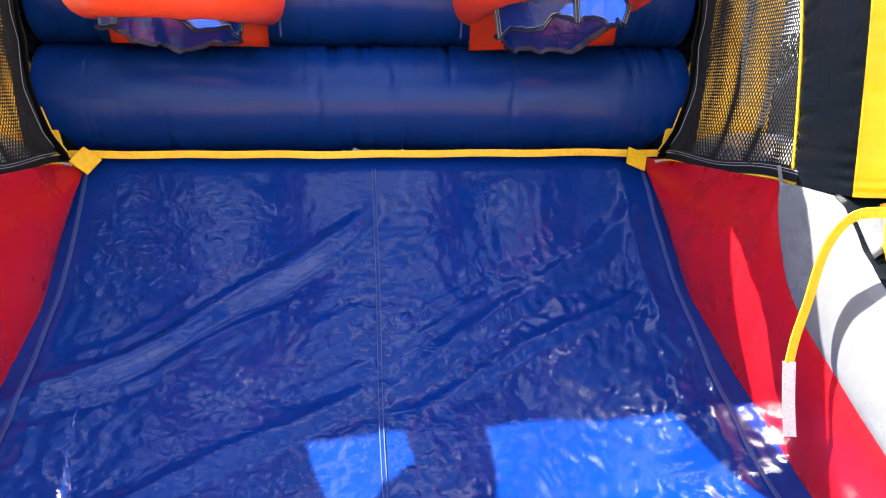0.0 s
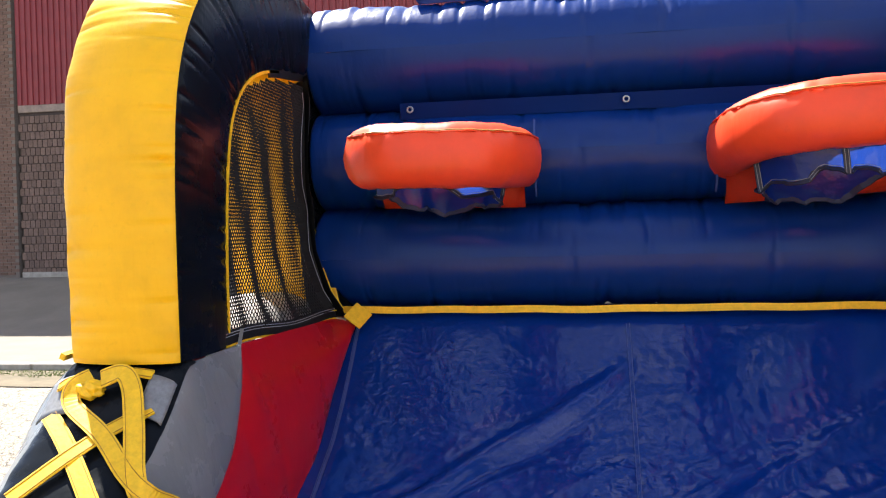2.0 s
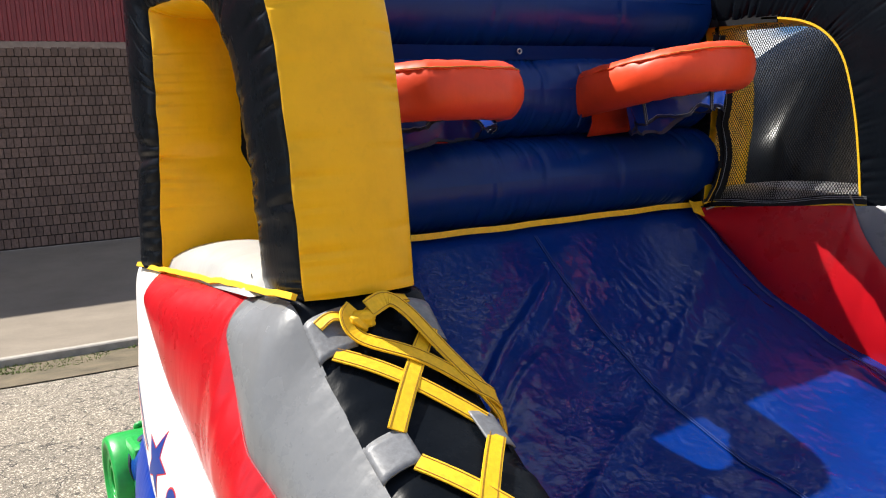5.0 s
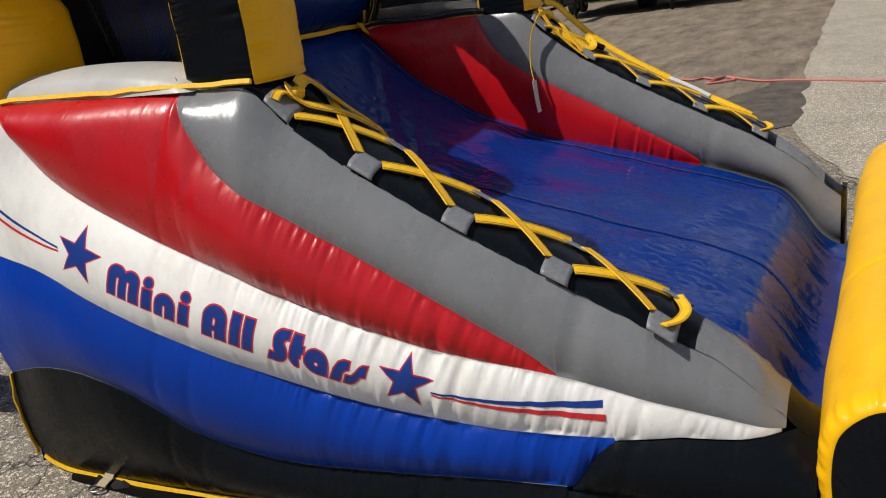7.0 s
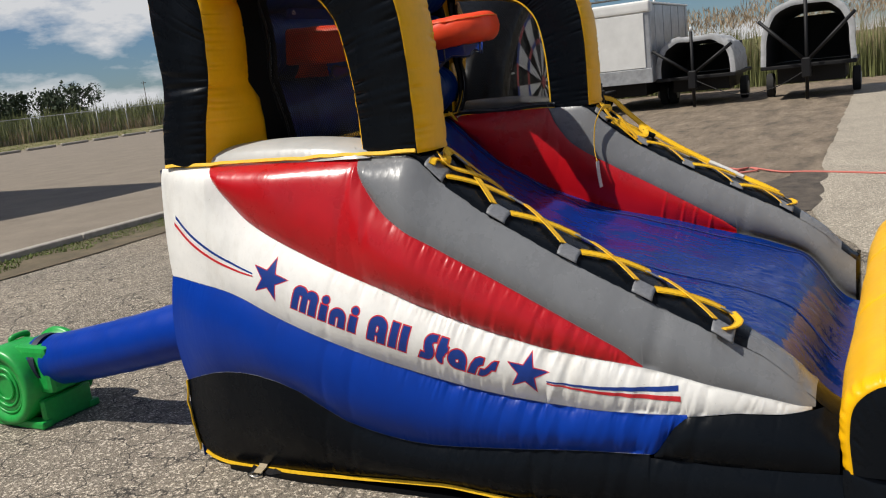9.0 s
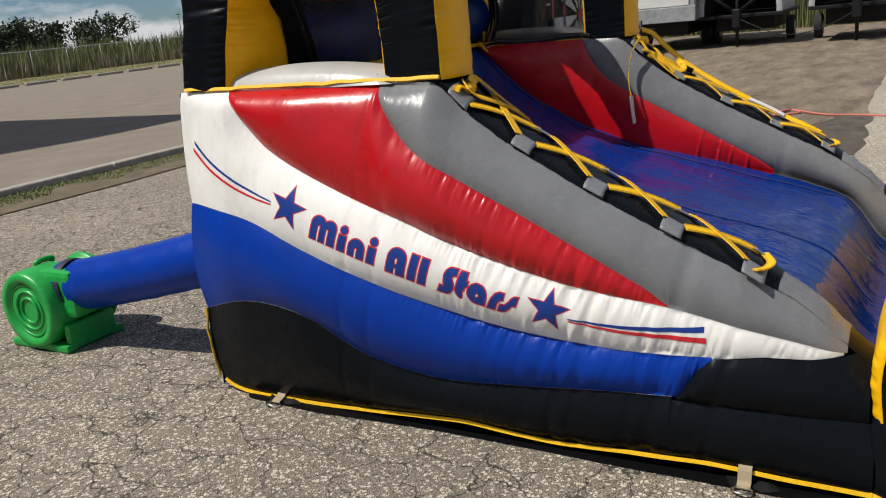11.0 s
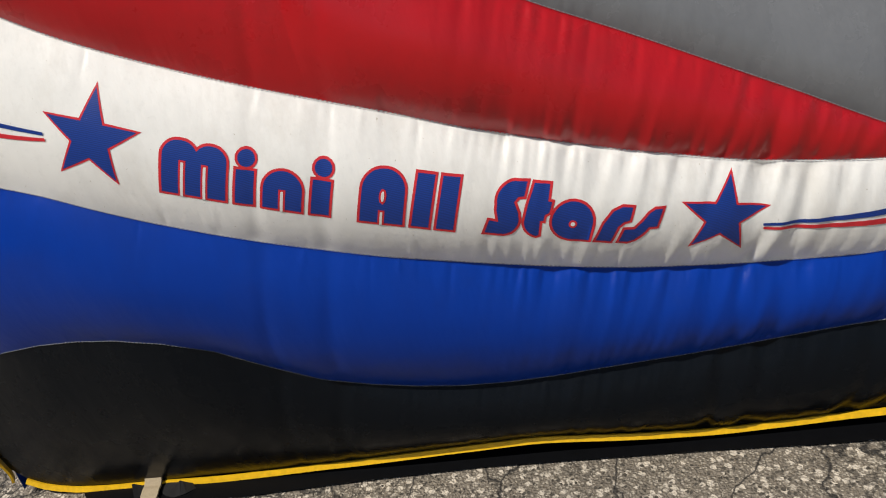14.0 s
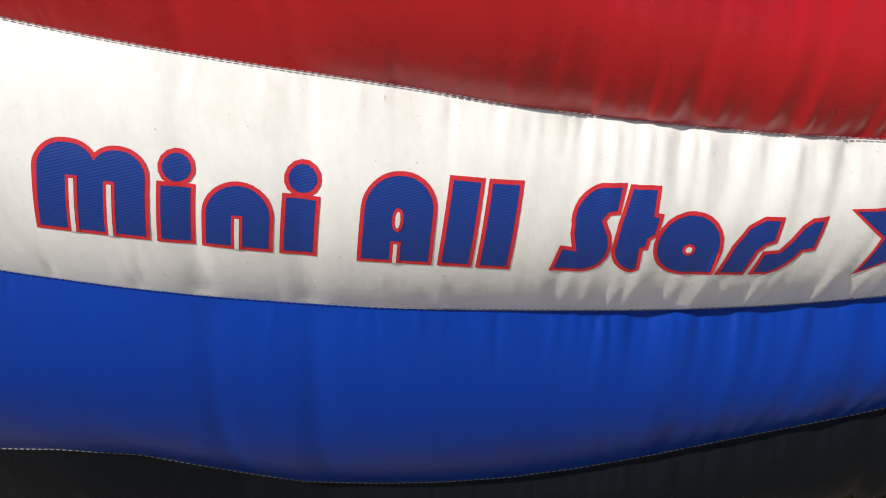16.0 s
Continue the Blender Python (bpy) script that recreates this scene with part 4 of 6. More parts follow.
def arch(sgn):
    ob = empty("arch")
    ob.parent = game
    tagged(ob, "black and yellow vinyl air-filled arch")

    def xo(i, z):
        return 1.254 + 0.062 * float(np.interp(i / N_ARCH, [0, .5, 1], [0, .5, 1])) + 0.004 * wob(z * 9, i * 0.05)
    def flare(i):
        """The rear pillar spreads towards its foot."""
        t = min(1.0, max(0.0, (i / N_ARCH - 0.83) / 0.17))
        return t * t * (3 - 2 * t)
    def xi(i):
        return 0.998 + 0.032 * min(1.0, max(0.0, (i / N_ARCH - 0.55) / 0.1)) - 0.125 * flare(i)

    rnd = random.Random(40 + sgn)
    tucks = {s: [(rnd.uniform(0, N_ARCH), rnd.uniform(0.7, 1.6), rnd.uniform(0.3, 1.0), rnd.random() < 0.5) for _ in range(110)] for s in (1, 5, 8)}
    TABLE = {}

    def gather(i, seed, v):
        """Short tucks that run in from the two seams and die away."""
        if (seed, i) not in TABLE:
            lo = 0.25 * wob(i * 0.12, seed) + 0.2 * wob(i * 0.4, seed + 3)
            hi = 0.25 * wob(i * 0.12, seed + 9) + 0.2 * wob(i * 0.4, seed + 13)
            for c, w, a, first in tucks[seed]:
                if abs(i - c) < 5:
                    dip = a * math.exp(-((i - c) / w) ** 2)
                    lo, hi = (lo - dip, hi) if first else (lo, hi - dip)
            TABLE[(seed, i)] = (lo, hi)
        lo, hi = TABLE[(seed, i)]
        fade = lambda e: (1 - math.exp(-e / 0.03)) * math.exp(-e / 0.17)
        return 0.014 * (lo * fade(v) + hi * fade(1 - v) * (0.35 if seed == 8 else 1.0))

    def spread(v):
        return 0.5 - 0.5 * math.cos(math.pi * v)

    def face(which):
        def f(u, v):
            i = int(round(u * N_ARCH))
            v = spread(v)
            (ya, za), (yb, zb) = ARCH_OUT[i], ARCH_IN[i]
            if not which:
                yb -= 0.13 * flare(i)
            y, z = ya + (yb - ya) * v, za + (zb - za) * v
            puff = (0.014 + 0.020 * min(1.0, i / N_ARCH / 0.6)) * (4 * v * (1 - v)) ** 0.6 + gather(i, 1, v)
            pinch = 0.016 * math.exp(-((i - N_ARCH * 0.86) / 3.5) ** 2) + 0.008 * math.exp(-((i - N_ARCH * 0.845) / 2.0) ** 2)
            pinch *= (4 * v * (1 - v)) ** 0.5
            x = (xo(i, z) + puff - pinch) if which else (xi(i) - puff * 0.7)
            return Vector((sgn * x, y, z))
        return grid(f, N_ARCH, 20, flip=(sgn > 0) != which)

    def rim(pts, seed, sign, cols):
        def f(u, v):
            i = int(round(u * N_ARCH))
            v = spread(v)
            y, z = pts[i]
            if sign < 0:
                y -= 0.13 * flare(i) * v ** 1.3
            a, b2 = pts[max(i - 1, 0)], pts[min(i + 1, N_ARCH)]
            t = Vector((b2[0] - a[0], b2[1] - a[1])).normalized()
            nrm = Vector((-t.y, t.x)) * sign
            puff = 0.030 * (4 * v * (1 - v)) ** 0.6 + gather(i, seed, v)
            puff -= 0.016 * math.exp(-((i - N_ARCH * 0.865) / 7) ** 2) * (4 * v * (1 - v)) ** 0.5
            x = xo(i, z) + (xi(i) - xo(i, z)) * v
            return Vector((sgn * x, y + nrm.x * puff, z + nrm.y * puff))
        return grid(f, N_ARCH, cols, flip=(sgn > 0) != (sign < 0))
    part("outer_face", face(True), BLACK, ob, "black vinyl face")
    part("inner_face", face(False), BLACK, ob, "black vinyl face")
    part("outer_rim", rim(ARCH_OUT, 5, 1, 20), YELLOW, ob, "yellow vinyl rim")
    part("opening_rim", rim(ARCH_IN, 8, -1, 20), YELLOW, ob, "yellow vinyl rim of the opening")

    # netting: two families of threads on a slack sheet, with a bound edge
    net = empty("side_netting")
    net.parent = ob
    tagged(net, "black mesh netting with yellow bound edge")
    edge = [(y, z) for y, z in ARCH_IN[: int(N_ARCH * 0.62)]]
    y0, y1, z0, z1 = 2.315, 2.985, 1.455, 2.165

    def top_at(y):
        return float(np.interp(y, [2.335, 2.345, 2.375, 2.43, 2.52, 2.66, 2.85, 3.0], [1.55, 1.78, 1.95, 2.05, 2.11, 2.15, 2.17, 2.175]))

    def sheet(y, z):
        s, t = (y - y0) / (y1 - y0), (z - z0) / (z1 - z0)
        sag = 0.02 * math.sin(math.pi * min(max(s, 0), 1)) * math.sin(math.pi * min(max(t, 0), 1))
        folds = 0.010 * (math.sin(y * 30 + z * 12 + 5 * wob(z * 2, y * 2)) + wob(y * 14, z * 3)) * (1.1 - t) * min(1, s * 3) * min(1, (1 - s) * 5)
        wall_x = float(np.interp(z, [1.45, 1.52, 1.65, 1.85, 2.2], [0.905, 0.945, 0.985, 1.005, 1.0]))
        return Vector((sgn * (0.999 + (wall_x - 0.999) * max(0, s) + sag * 0.4 + folds), y, z))
    bm = bmesh.new()
    pitch, half = 0.0172, 0.00135
    for fam in (1, -1):
        k = -100
        while k < 200:
            pts = []
            for j in range(60):
                z = z0 + j * 0.0125
                y = y0 + k * pitch * 0.66 + fam * (z - z0) * 0.62
                if y0 <= y <= y1 - 0.0 and z0 <= z <= top_at(y):
                    pts.append((y, z))
            if len(pts) > 1:
                prev = None
                for y, z in pts:
                    p = sheet(y, z)
                    q = [bm.verts.new(p + Vector(d)) for d in ((0, -half * 1.3, 0), (0, half * 1.3, 0), (-sgn * half * 1.8, 0, 0))]
                    if prev:
                        for e in range(3):
                            bm.faces.new((prev[e], prev[(e + 1) % 3], q[(e + 1) % 3], q[e]))
                    prev = q
            k += 1
    part("mesh", bm, NET, net, "black diamond mesh netting")
    rimline = [(sgn * 0.9965, y + 0.002, z) for y, z in edge[2:]]
    cut = int(len(rimline) * 0.74)
    part("net_binding", ribbon([Vector(p) for p in rimline[:cut]], 0.008, 0.006, up=(-sgn, 0, 0)), WEB_YELLOW, net, "yellow bound edge")
    part("net_binding", ribbon([Vector(p) for p in rimline[int(cut * 0.93):]], 0.034, 0.006, up=(-sgn, 0, 0)), WEB_BLACK, net, "black bound edge")
    low = [(sgn * (0.997 - 0.090 * s), 2.31 + 0.68 * s, 1.447 + 0.006 * math.sin(s * 9)) for s in np.linspace(0, 1, 16)]
    part("net_binding", ribbon(low, 0.034, 0.006, up=(-sgn, 0, 0.3)), WEB_BLACK, net, "black bound edge")
    for off in (0.004, 0.011):
        part("stitching", ribbon([(x - sgn * 0.004, y, z + off) for x, y, z in low], 0.002, 0.001, up=(-sgn, 0, 0.3)), THREAD, net)
    low2 = [(x - sgn * 0.004, y, z - 0.018) for x, y, z in low]
    part("net_binding", ribbon(low2, 0.008, 0.004, up=(-sgn, 0, 0.3)), WEB_YELLOW, net)
    up = [(sgn * float(np.interp(z, [1.45, 1.52, 1.65, 1.85, 2.2], [0.905, 0.945, 0.985, 1.005, 1.0])), 2.955 - 0.03 * abs(math.sin(math.pi * (z - 1.45) / 0.33)), z) for z in np.linspace(1.45, 2.15, 40)]
    part("net_binding", ribbon(up, 0.05, 0.005, up=(-sgn * 0.7, -0.7, 0)), WEB_BLACK, net, "black bound edge")
    def edge_cloth(u, v):
        z = 1.44 + 0.76 * u
        wx = float(np.interp(z, [1.45, 1.52, 1.65, 1.85, 2.2], [0.905, 0.945, 0.985, 1.005, 1.0]))
        x0, y0 = wx - 0.030, 2.930 - 0.02 * abs(math.sin(math.pi * (z - 1.45) / 0.33))
        k = min(1.0, max(0.75, (z - 1.48) / 0.3))
        x1, y1 = x0 + (1.065 - x0) * k, y0 + (3.025 - y0) * k
        return Vector((sgn * (x0 + (x1 - x0) * v), y0 + (y1 - y0) * v + 0.012 * wob(z * 9, v * 3) * v, z))
    part("edge_cloth", grid(edge_cloth, 60, 6, flip=sgn < 0), CLOTH, net, "black cloth between netting and wall")
    part("stitching", ribbon([(x - sgn * 0.004, y - 0.006, z) for x, y, z in up], 0.002, 0.001, up=(-sgn * 0.7, -0.7, 0)), THREAD, net)
    up2 = [(x - sgn * 0.03, y - 0.006, z) for x, y, z in up]
    part("net_binding", ribbon(up2[:9], 0.003, 0.003, up=(-sgn * 0.7, -0.7, 0)), WEB_YELLOW, net)
    return ob


arch(-1), arch(1)

# ---- bumper across the front ----
bumper = empty("front_bumper")
bumper.parent = game
tagged(bumper, "yellow vinyl front bumper with black ends")
BUMP = line2([(0.590, 0.27), (0.606, 0.42), (0.585, 0.54), (0.51, 0.618), (0.43, 0.638), (0.35, 0.612), (0.292, 0.545), (0.272, 0.42), (0.275, 0.26)], 121)
BW = 1.335
def skew(x):
    """The bumper does not lie quite square across the front."""
    return -0.10 * max(0.0, (x + BW) / (2 * BW)) ** 0.8
def bump_skin(u, v):
    x = -BW + 2 * BW * u
    y, z = BUMP[int(round(v * 120))]
    d = min(u, 1 - u) * 2 * BW
    turn = max(0.0, 1 - d / 0.065)
    g = 0.022 * wob(v * 42, 2 + (u > 0.5)) * math.exp(-d / 0.04) * (1 - turn ** 3) - 0.033 * (1 - math.sqrt(max(0.0, 1 - turn * turn)))
    for c in (-0.45, 0.45):
        g -= 0.009 * math.exp(-((x - c - 0.02 * math.sin(v * 5)) / 0.010) ** 2)
    g += 0.006 * wob(x * 3, v * 4) + 0.016 * min(1.0, d / 0.4)
    cy, cz = 0.43, 0.40
    return Vector((x, skew(x) + cy + (y - cy) * (1 + g * 6), cz + (z - cz) * (1 + g * 4)))
BU = [0.5 - 0.5 * math.sin(math.pi * (0.5 - k / 260)) for k in range(261)]
part("bumper_skin", grid(lambda u, v: bump_skin(BU[int(round(u * 260))], v), 260, 120), YELLOW, bumper, "yellow vinyl bumper skin")
for sgn in (-1, 1):
    def cap(u, v):
        rim_pt = bump_skin(0.0 if sgn < 0 else 1.0, u)
        y, z = rim_pt.y - skew(sgn * BW), rim_pt.z
        y2, z2 = 0.43 + (y - 0.43) * v, 0.30 + (z - 0.30) * v
        tuck = 0.016 * wob(u * 34, sgn) * max(0.0, 1 - (1 - v) / 0.3) * (1 - v) * 6
        return Vector((sgn * (BW - 0.002 + 0.030 * (1 - v ** 2.6) + tuck), y2 + skew(sgn * BW), z2))
    part("bumper_end", grid(cap, 120, 18, flip=sgn > 0), BLACK, bumper, "black vinyl end cap")
    def foot(u, v):
        a = math.pi * u
        y = 0.59 - 0.285 * u + skew(sgn * BW)
        tuck = 0.010 * wob((u - 0.02) / (0.25 + 1.2 * (1 - v)) * 7, 3 + sgn) * v ** 2 * math.sin(math.pi * u) ** 0.5
        return Vector((sgn * (1.328 + 0.035 * math.sin(math.pi * u) ** 0.6 * (4 * v * (1 - v)) ** 0.5 + tuck + 0.04 * min(1.0, u * 3) * (1 - v) ** 2), y, 0.03 - 0.02 * min(1.0, u * 3) * (1 - v) + 0.268 * v))
    part("bumper_foot", grid(foot, 40, 20, flip=sgn > 0), BLACK, bumper, "black vinyl foot")
    hem = [(sgn * (1.338 + 0.04 * min(1.0, u * 3)), 0.595 - 0.290 * u + skew(sgn * BW), 0.028 - 0.016 * min(1.0, u * 3) + 0.004 * wob(u * 3)) for u in np.linspace(0, 1, 16)]
    part("hem_binding", ribbon(hem, 0.022, 0.008, up=(sgn, 0, 0.3)), WEB_YELLOW, bumper)
def bump_low(sy):
    def f(u, v):
        x = -1.33 + 2.66 * u
        return Vector((x, skew(x) + ((0.303 - 0.03 * (4 * v * (1 - v)) ** 0.5 * min(1.0, 30 * u * (1 - u))) if sy < 0 else 0.588), 0.03 + 0.27 * v))
    return grid(f, 60, 8, flip=sy > 0)
part("bumper_foot", bump_low(-1), BLACK, bumper, "black vinyl foot")
part("bumper_foot", bump_low(1), BLACK, bumper)
hem = [(x, 0.295 + skew(x), 0.022) for x in np.linspace(-1.33, 1.33, 30)]
part("hem_binding", ribbon(hem, 0.022, 0.008, up=(0, -1, 0.3)), WEB_YELLOW, bumper)

# ---- hoops ----
def hoop(xc, zc, tilt, drop):
    ob = empty("hoop")
    ob.parent = game
    tagged(ob, "orange vinyl inflated hoop with a blue skirt on an orange backing")
    # rim: a fat loop standing out from the wall, its front nearly straight
    path = []
    for k in range(65):
        a = math.pi * (1.10 * k / 64 - 0.05)
        c, sn = math.cos(a), math.sin(a)
        x = xc - 0.220 * math.copysign(abs(c) ** 0.66, c)
        s = 0.455 * math.copysign(abs(sn) ** 0.70, sn)
        path.append(Vector((x, 2.99 - s, zc + tilt * (x - xc) + drop * s)))
    sides = 20
    bm, rings = bmesh.new(), []
    for i, p in enumerate(path):
        t = (path[min(i + 1, 64)] - path[max(i - 1, 0)]).normalized()
        o = Vector((p.x - xc, (p.y - 2.78) * 0.9, 0)).normalized()
        upv = Vector((0, 0, 1))
        row = []
        for k in range(sides):
            c, s = math.cos(k * math.tau / sides), math.sin(k * math.tau / sides)
            g = 1 + 0.045 * wob(i * 0.4, k * 0.8, xc) + 0.09 * wob(i * 1.1, xc) * math.exp(-((s - 0.62) / 0.25) ** 2)
            row.append(bm.verts.new(p + o * (0.070 * math.copysign(abs(c) ** 0.95, c)) * g + upv * (0.086 * math.copysign(abs(s) ** 0.92, s)) * g))
        rings.append(row)
    for A, B in zip(rings, rings[1:]):
        for k in range(sides):
            bm.faces.new((A[k], A[(k + 1) % sides], B[(k + 1) % sides], B[k])).smooth = True
    bmesh.ops.recalc_face_normals(bm, faces=bm.faces[:])
    part("rim", bm, ORANGE, ob, "orange vinyl inflated rim")
    st = [p + Vector((0, 0, 0.057 + 0.003 * wob(i * 0.8, xc))) + Vector((p.x - xc, (p.y - 2.78) * 0.9, 0)).normalized() * 0.0555 for i, p in enumerate(path[4:61])]
    part("rim_seam", ribbon(st, 0.010, 0.003, up=(0, -0.7, 0.7)), ORANGE, ob, "gathered seam")
    part("stitching", ribbon([q + Vector((0, -0.003, 0.002)) for q in st], 0.003, 0.002, up=(0, -0.7, 0.7)), WEB_BROWN, ob, "brown stitching")
    # backing panel
    def panel(u, v):
        x = xc - 0.225 + 0.45 * u
        z = 1.772 + 0.22 * v
        return Vector((x, 2.998 - 0.045 * math.sin(math.pi * min(1, v * 1.1)) - 0.012 * wob(u * 7 + v * 3, v * 5), z + tilt * (x - xc)))
    b = grid(panel, 14, 12, flip=False)
    bmesh.ops.solidify(b, geom=b.faces[:], thickness=0.006)
    part("backing", b, ORANGE, ob, "orange vinyl backing panel")
    # skirt of thin blue film, open below, with a taped hem and taped seams
    def skirt(u, v):
        a = math.tau * u
        ca, sa = math.cos(a), math.sin(a)
        r = 1 - 0.12 * v + (0.10 * wob(ca * 2, sa * 2, xc) + 0.05 * wob(ca * 5, sa * 5, xc + 3)) * v
        x = xc + 0.190 * r * ca + 0.035 * wob(ca * 2.4, sa * 2.4, 8 + xc) * v
        y = 2.745 + 0.185 * r * sa
        z = zc - 0.03 - (0.108 + 0.026 * sa + 0.035 * wob(ca * 2.2, sa * 2.2, 4 + xc)) * v + 0.012 * wob(ca * 6, sa * 6, v * 3) * v + tilt * (x - xc)
        return Vector((x, y, z))
    sk = part("skirt", grid(skirt, 72, 12, close_u=True), SKIRT, ob, "shiny blue film skirt, open below")
    ln = [skirt(k / 72 + 1e-9, 0.96) for k in range(73)]
    part("skirt_hem", ribbon(ln, 0.018, 0.004, up=(0, -0.75, 0.5)), WEB_NAVY, sk, "dark taped hem")
    for off in (-0.005, 0.005):
        part("stitching", ribbon([q + Vector((0, -0.004, off)) for q in ln[37:72]], 0.0014, 0.001, up=(0, -0.75, 0.5)), THREAD, sk)
    for at in (0.74, 0.52, 0.98):
        mid = [skirt(at, v / 12) + Vector((0.19 * 0.02 * math.cos(math.tau * at), -0.004, 0)) for v in range(13)]
        part("skirt_seam", ribbon(mid, 0.016, 0.003, up=(0, -1, 0)), WEB_NAVY, sk)
        for off in (-0.004, 0.004):
            part("stitching", ribbon([q + Vector((off, -0.003, 0)) for q in mid], 0.0014, 0.001, up=(0, -1, 0)), THREAD, sk)
    return ob


hoop(-0.527, 1.920, -0.02, -0.05)
hoop(0.515, 1.935, 0.05, 0.06)

# ---- laces ----
TAGS = (2.015, 1.772, 1.502, 1.232, 0.962)
def top_z(y, w):
    return TOP(y) + 0.030 * (4 * w * (1 - w)) ** 0.6

def lace_set(sgn):
    ob = empty("laces")
    ob.parent = game
    tagged(ob, "yellow webbing laces through grey vinyl tabs")
    def pt(y, w, lift=0.008):
        w2 = min(max(w, 0.0), 1.0)
        return Vector((sgn * (1.276 - (1.276 - inner_edge(y)) * w), y, top_z(y, w2) + lift))
    def lace(pts, width, up, label=""):
        strap = part("lace", ribbon(pts, width, 0.0035, up=up), WEB_YELLOW, ob, label)
        part("stitching", edge_lines(pts, width, up), WEB_BROWN, strap)
    for y in TAGS:
        for w in (0.0, 1.0):
            def tg(u, v):
                yy = y + 0.036 - 0.072 * u
                ww = (0.0 + 0.30 * v) if w == 0 else (1.0 - 0.20 * v)
                return pt(yy, ww, 0.013)
            b = grid(tg, 6, 10)
            bmesh.ops.recalc_face_normals(b, faces=b.faces[:])
            bmesh.ops.solidify(b, geom=b.faces[:], thickness=0.004)
            part("tab", b, TAG, ob, "grey vinyl lace tab")
    for i in range(len(TAGS) - 1):
        a, c = TAGS[i], TAGS[i + 1]
        for w0, w1, lift, d0, d1 in ((0.26, 0.90, 0.012, -0.035, 0.02), (0.90, 0.24, 0.016, -0.02, 0.03)):
            w0 = 0.12 if i == 0 and w0 < 0.5 else w0
            pts = [pt(a + d0 + (c + d1 - a - d0) * s, w0 + (w1 - w0) * s, lift + 0.004 * math.sin(math.pi * s)) for s in np.linspace(0, 1, 14)]
            lace(pts, 0.036, (0.25 * sgn * (1 if w0 < 0.5 else -1), -0.5, 1), "yellow webbing lace")
    # end loop on the last tabs
    y = TAGS[-1]
    pts = smooth_line([pt(y, 0.1, 0.018), pt(y - 0.03, 0.3, 0.02), pt(y - 0.035, 0.6, 0.02), pt(y, 0.9, 0.018)], 16)
    lace(pts, 0.030, (0, 0, 1), "")
    # knot and loops at the top
    k = pt(2.012, 0.38, 0.022)
    knot = bmesh.new()
    bmesh.ops.create_icosphere(knot, subdivisions=4, radius=1.0)
    for q in knot.verts:
        d = q.co.copy()
        r = 1 + 0.30 * wob(d.x * 1.6 + d.z, d.y * 2.4, d.z * 1.8 + sgn) - 0.22 * math.exp(-((d.x + 0.6 * d.z) / 0.16) ** 2)
        q.co = k + Vector((d.x * 0.034 * r, d.y * 0.020 * r, d.z * 0.022 * r))
    part("knot", finish(knot), WEB_YELLOW, ob, "knotted yellow webbing")
    straps = [([k, pt(2.03, 0.20, 0.025), pt(2.03, 0.08, 0.018)], 0.028), ([k, pt(2.035, 0.62, 0.030), pt(2.046, 0.82, 0.020)], 0.026)]
    if sgn < 0:
        straps += [([pt(2.03, 0.36, 0.030), pt(2.005, 0.27, 0.040), pt(1.975, 0.32, 0.030), pt(1.92, 0.67, 0.026), pt(1.868, 0.97, 0.022), (-0.952, 1.862, 1.205), (-0.924, 1.915, 1.165), (-0.905, 1.965, 1.10), (-0.895, 2.00, 1.01)], 0.038),
                   ([pt(2.018, 0.46, 0.036), pt(2.022, 0.62, 0.046), pt(2.0, 0.74, 0.042), pt(1.94, 0.88, 0.028), pt(1.86, 1.06, 0.016), (-0.936, 1.87, 1.155), (-0.912, 1.90, 1.07), (-0.90, 1.93, 0.98), (-0.896, 1.95, 0.92)], 0.042)]
    else:
        straps += [([k, pt(2.03, 0.70, 0.055), pt(1.96, 0.93, 0.045), pt(1.86, 1.0, 0.03), pt(1.77, 1.0, 0.012)], 0.030),
                   ([k, pt(1.95, 0.50, 0.035), pt(1.90, 0.72, 0.04), pt(1.80, 0.98, 0.022)], 0.026)]
    for pts2, wd in straps:
        lace(smooth_line(pts2, 12 * len(pts2) // 2), wd, (0, -0.6, 1) if len(pts2) < 7 else (-0.35 * sgn, -0.7, 0.6), "")
    if sgn > 0:
        loose = smooth_line([pt(2.03, 0.42, 0.075), pt(1.98, 0.25, 0.10), pt(1.90, 0.15, 0.075), pt(1.78, 0.10, 0.05), pt(1.60, 0.12, 0.035), pt(1.42, 0.10, 0.03)], 40)
        lace(loose, 0.042, (-0.55, -0.5, 0.8), "long loose yellow lace")
        white = smooth_line([pt(1.42, 0.10, 0.032), pt(1.32, 0.12, 0.034), pt(1.22, 0.16, 0.028)], 12)
        part("white_tip", ribbon(white, 0.03, 0.004, up=(-0.4, -0.5, 1)), WEB_WHITE, ob, "white webbing tip")
        end = smooth_line([pt(1.22, 0.14, 0.022), pt(1.12, 0.2, 0.024), pt(1.02, 0.24, 0.02)], 12)
        lace(end, 0.042, (-0.55, -0.5, 0.8), "")
        vee = smooth_line([pt(1.955, 0.86, 0.018), pt(1.88, 0.80, 0.02), pt(1.80, 0.72, 0.02), pt(1.775, 0.60, 0.03), pt(1.80, 0.45, 0.055), pt(1.79, 0.32, 0.06)], 30)
        lace(vee, 0.045, (-0.7, -0.3, 0.7), "")
        part("toggle", rod([pt(1.80, 0.50, 0.03), pt(1.73, 0.42, 0.03)], 0.016, 10), WEB_BLACK, ob, "dark rolled end")
    return ob


lace_set(-1), lace_set(1)
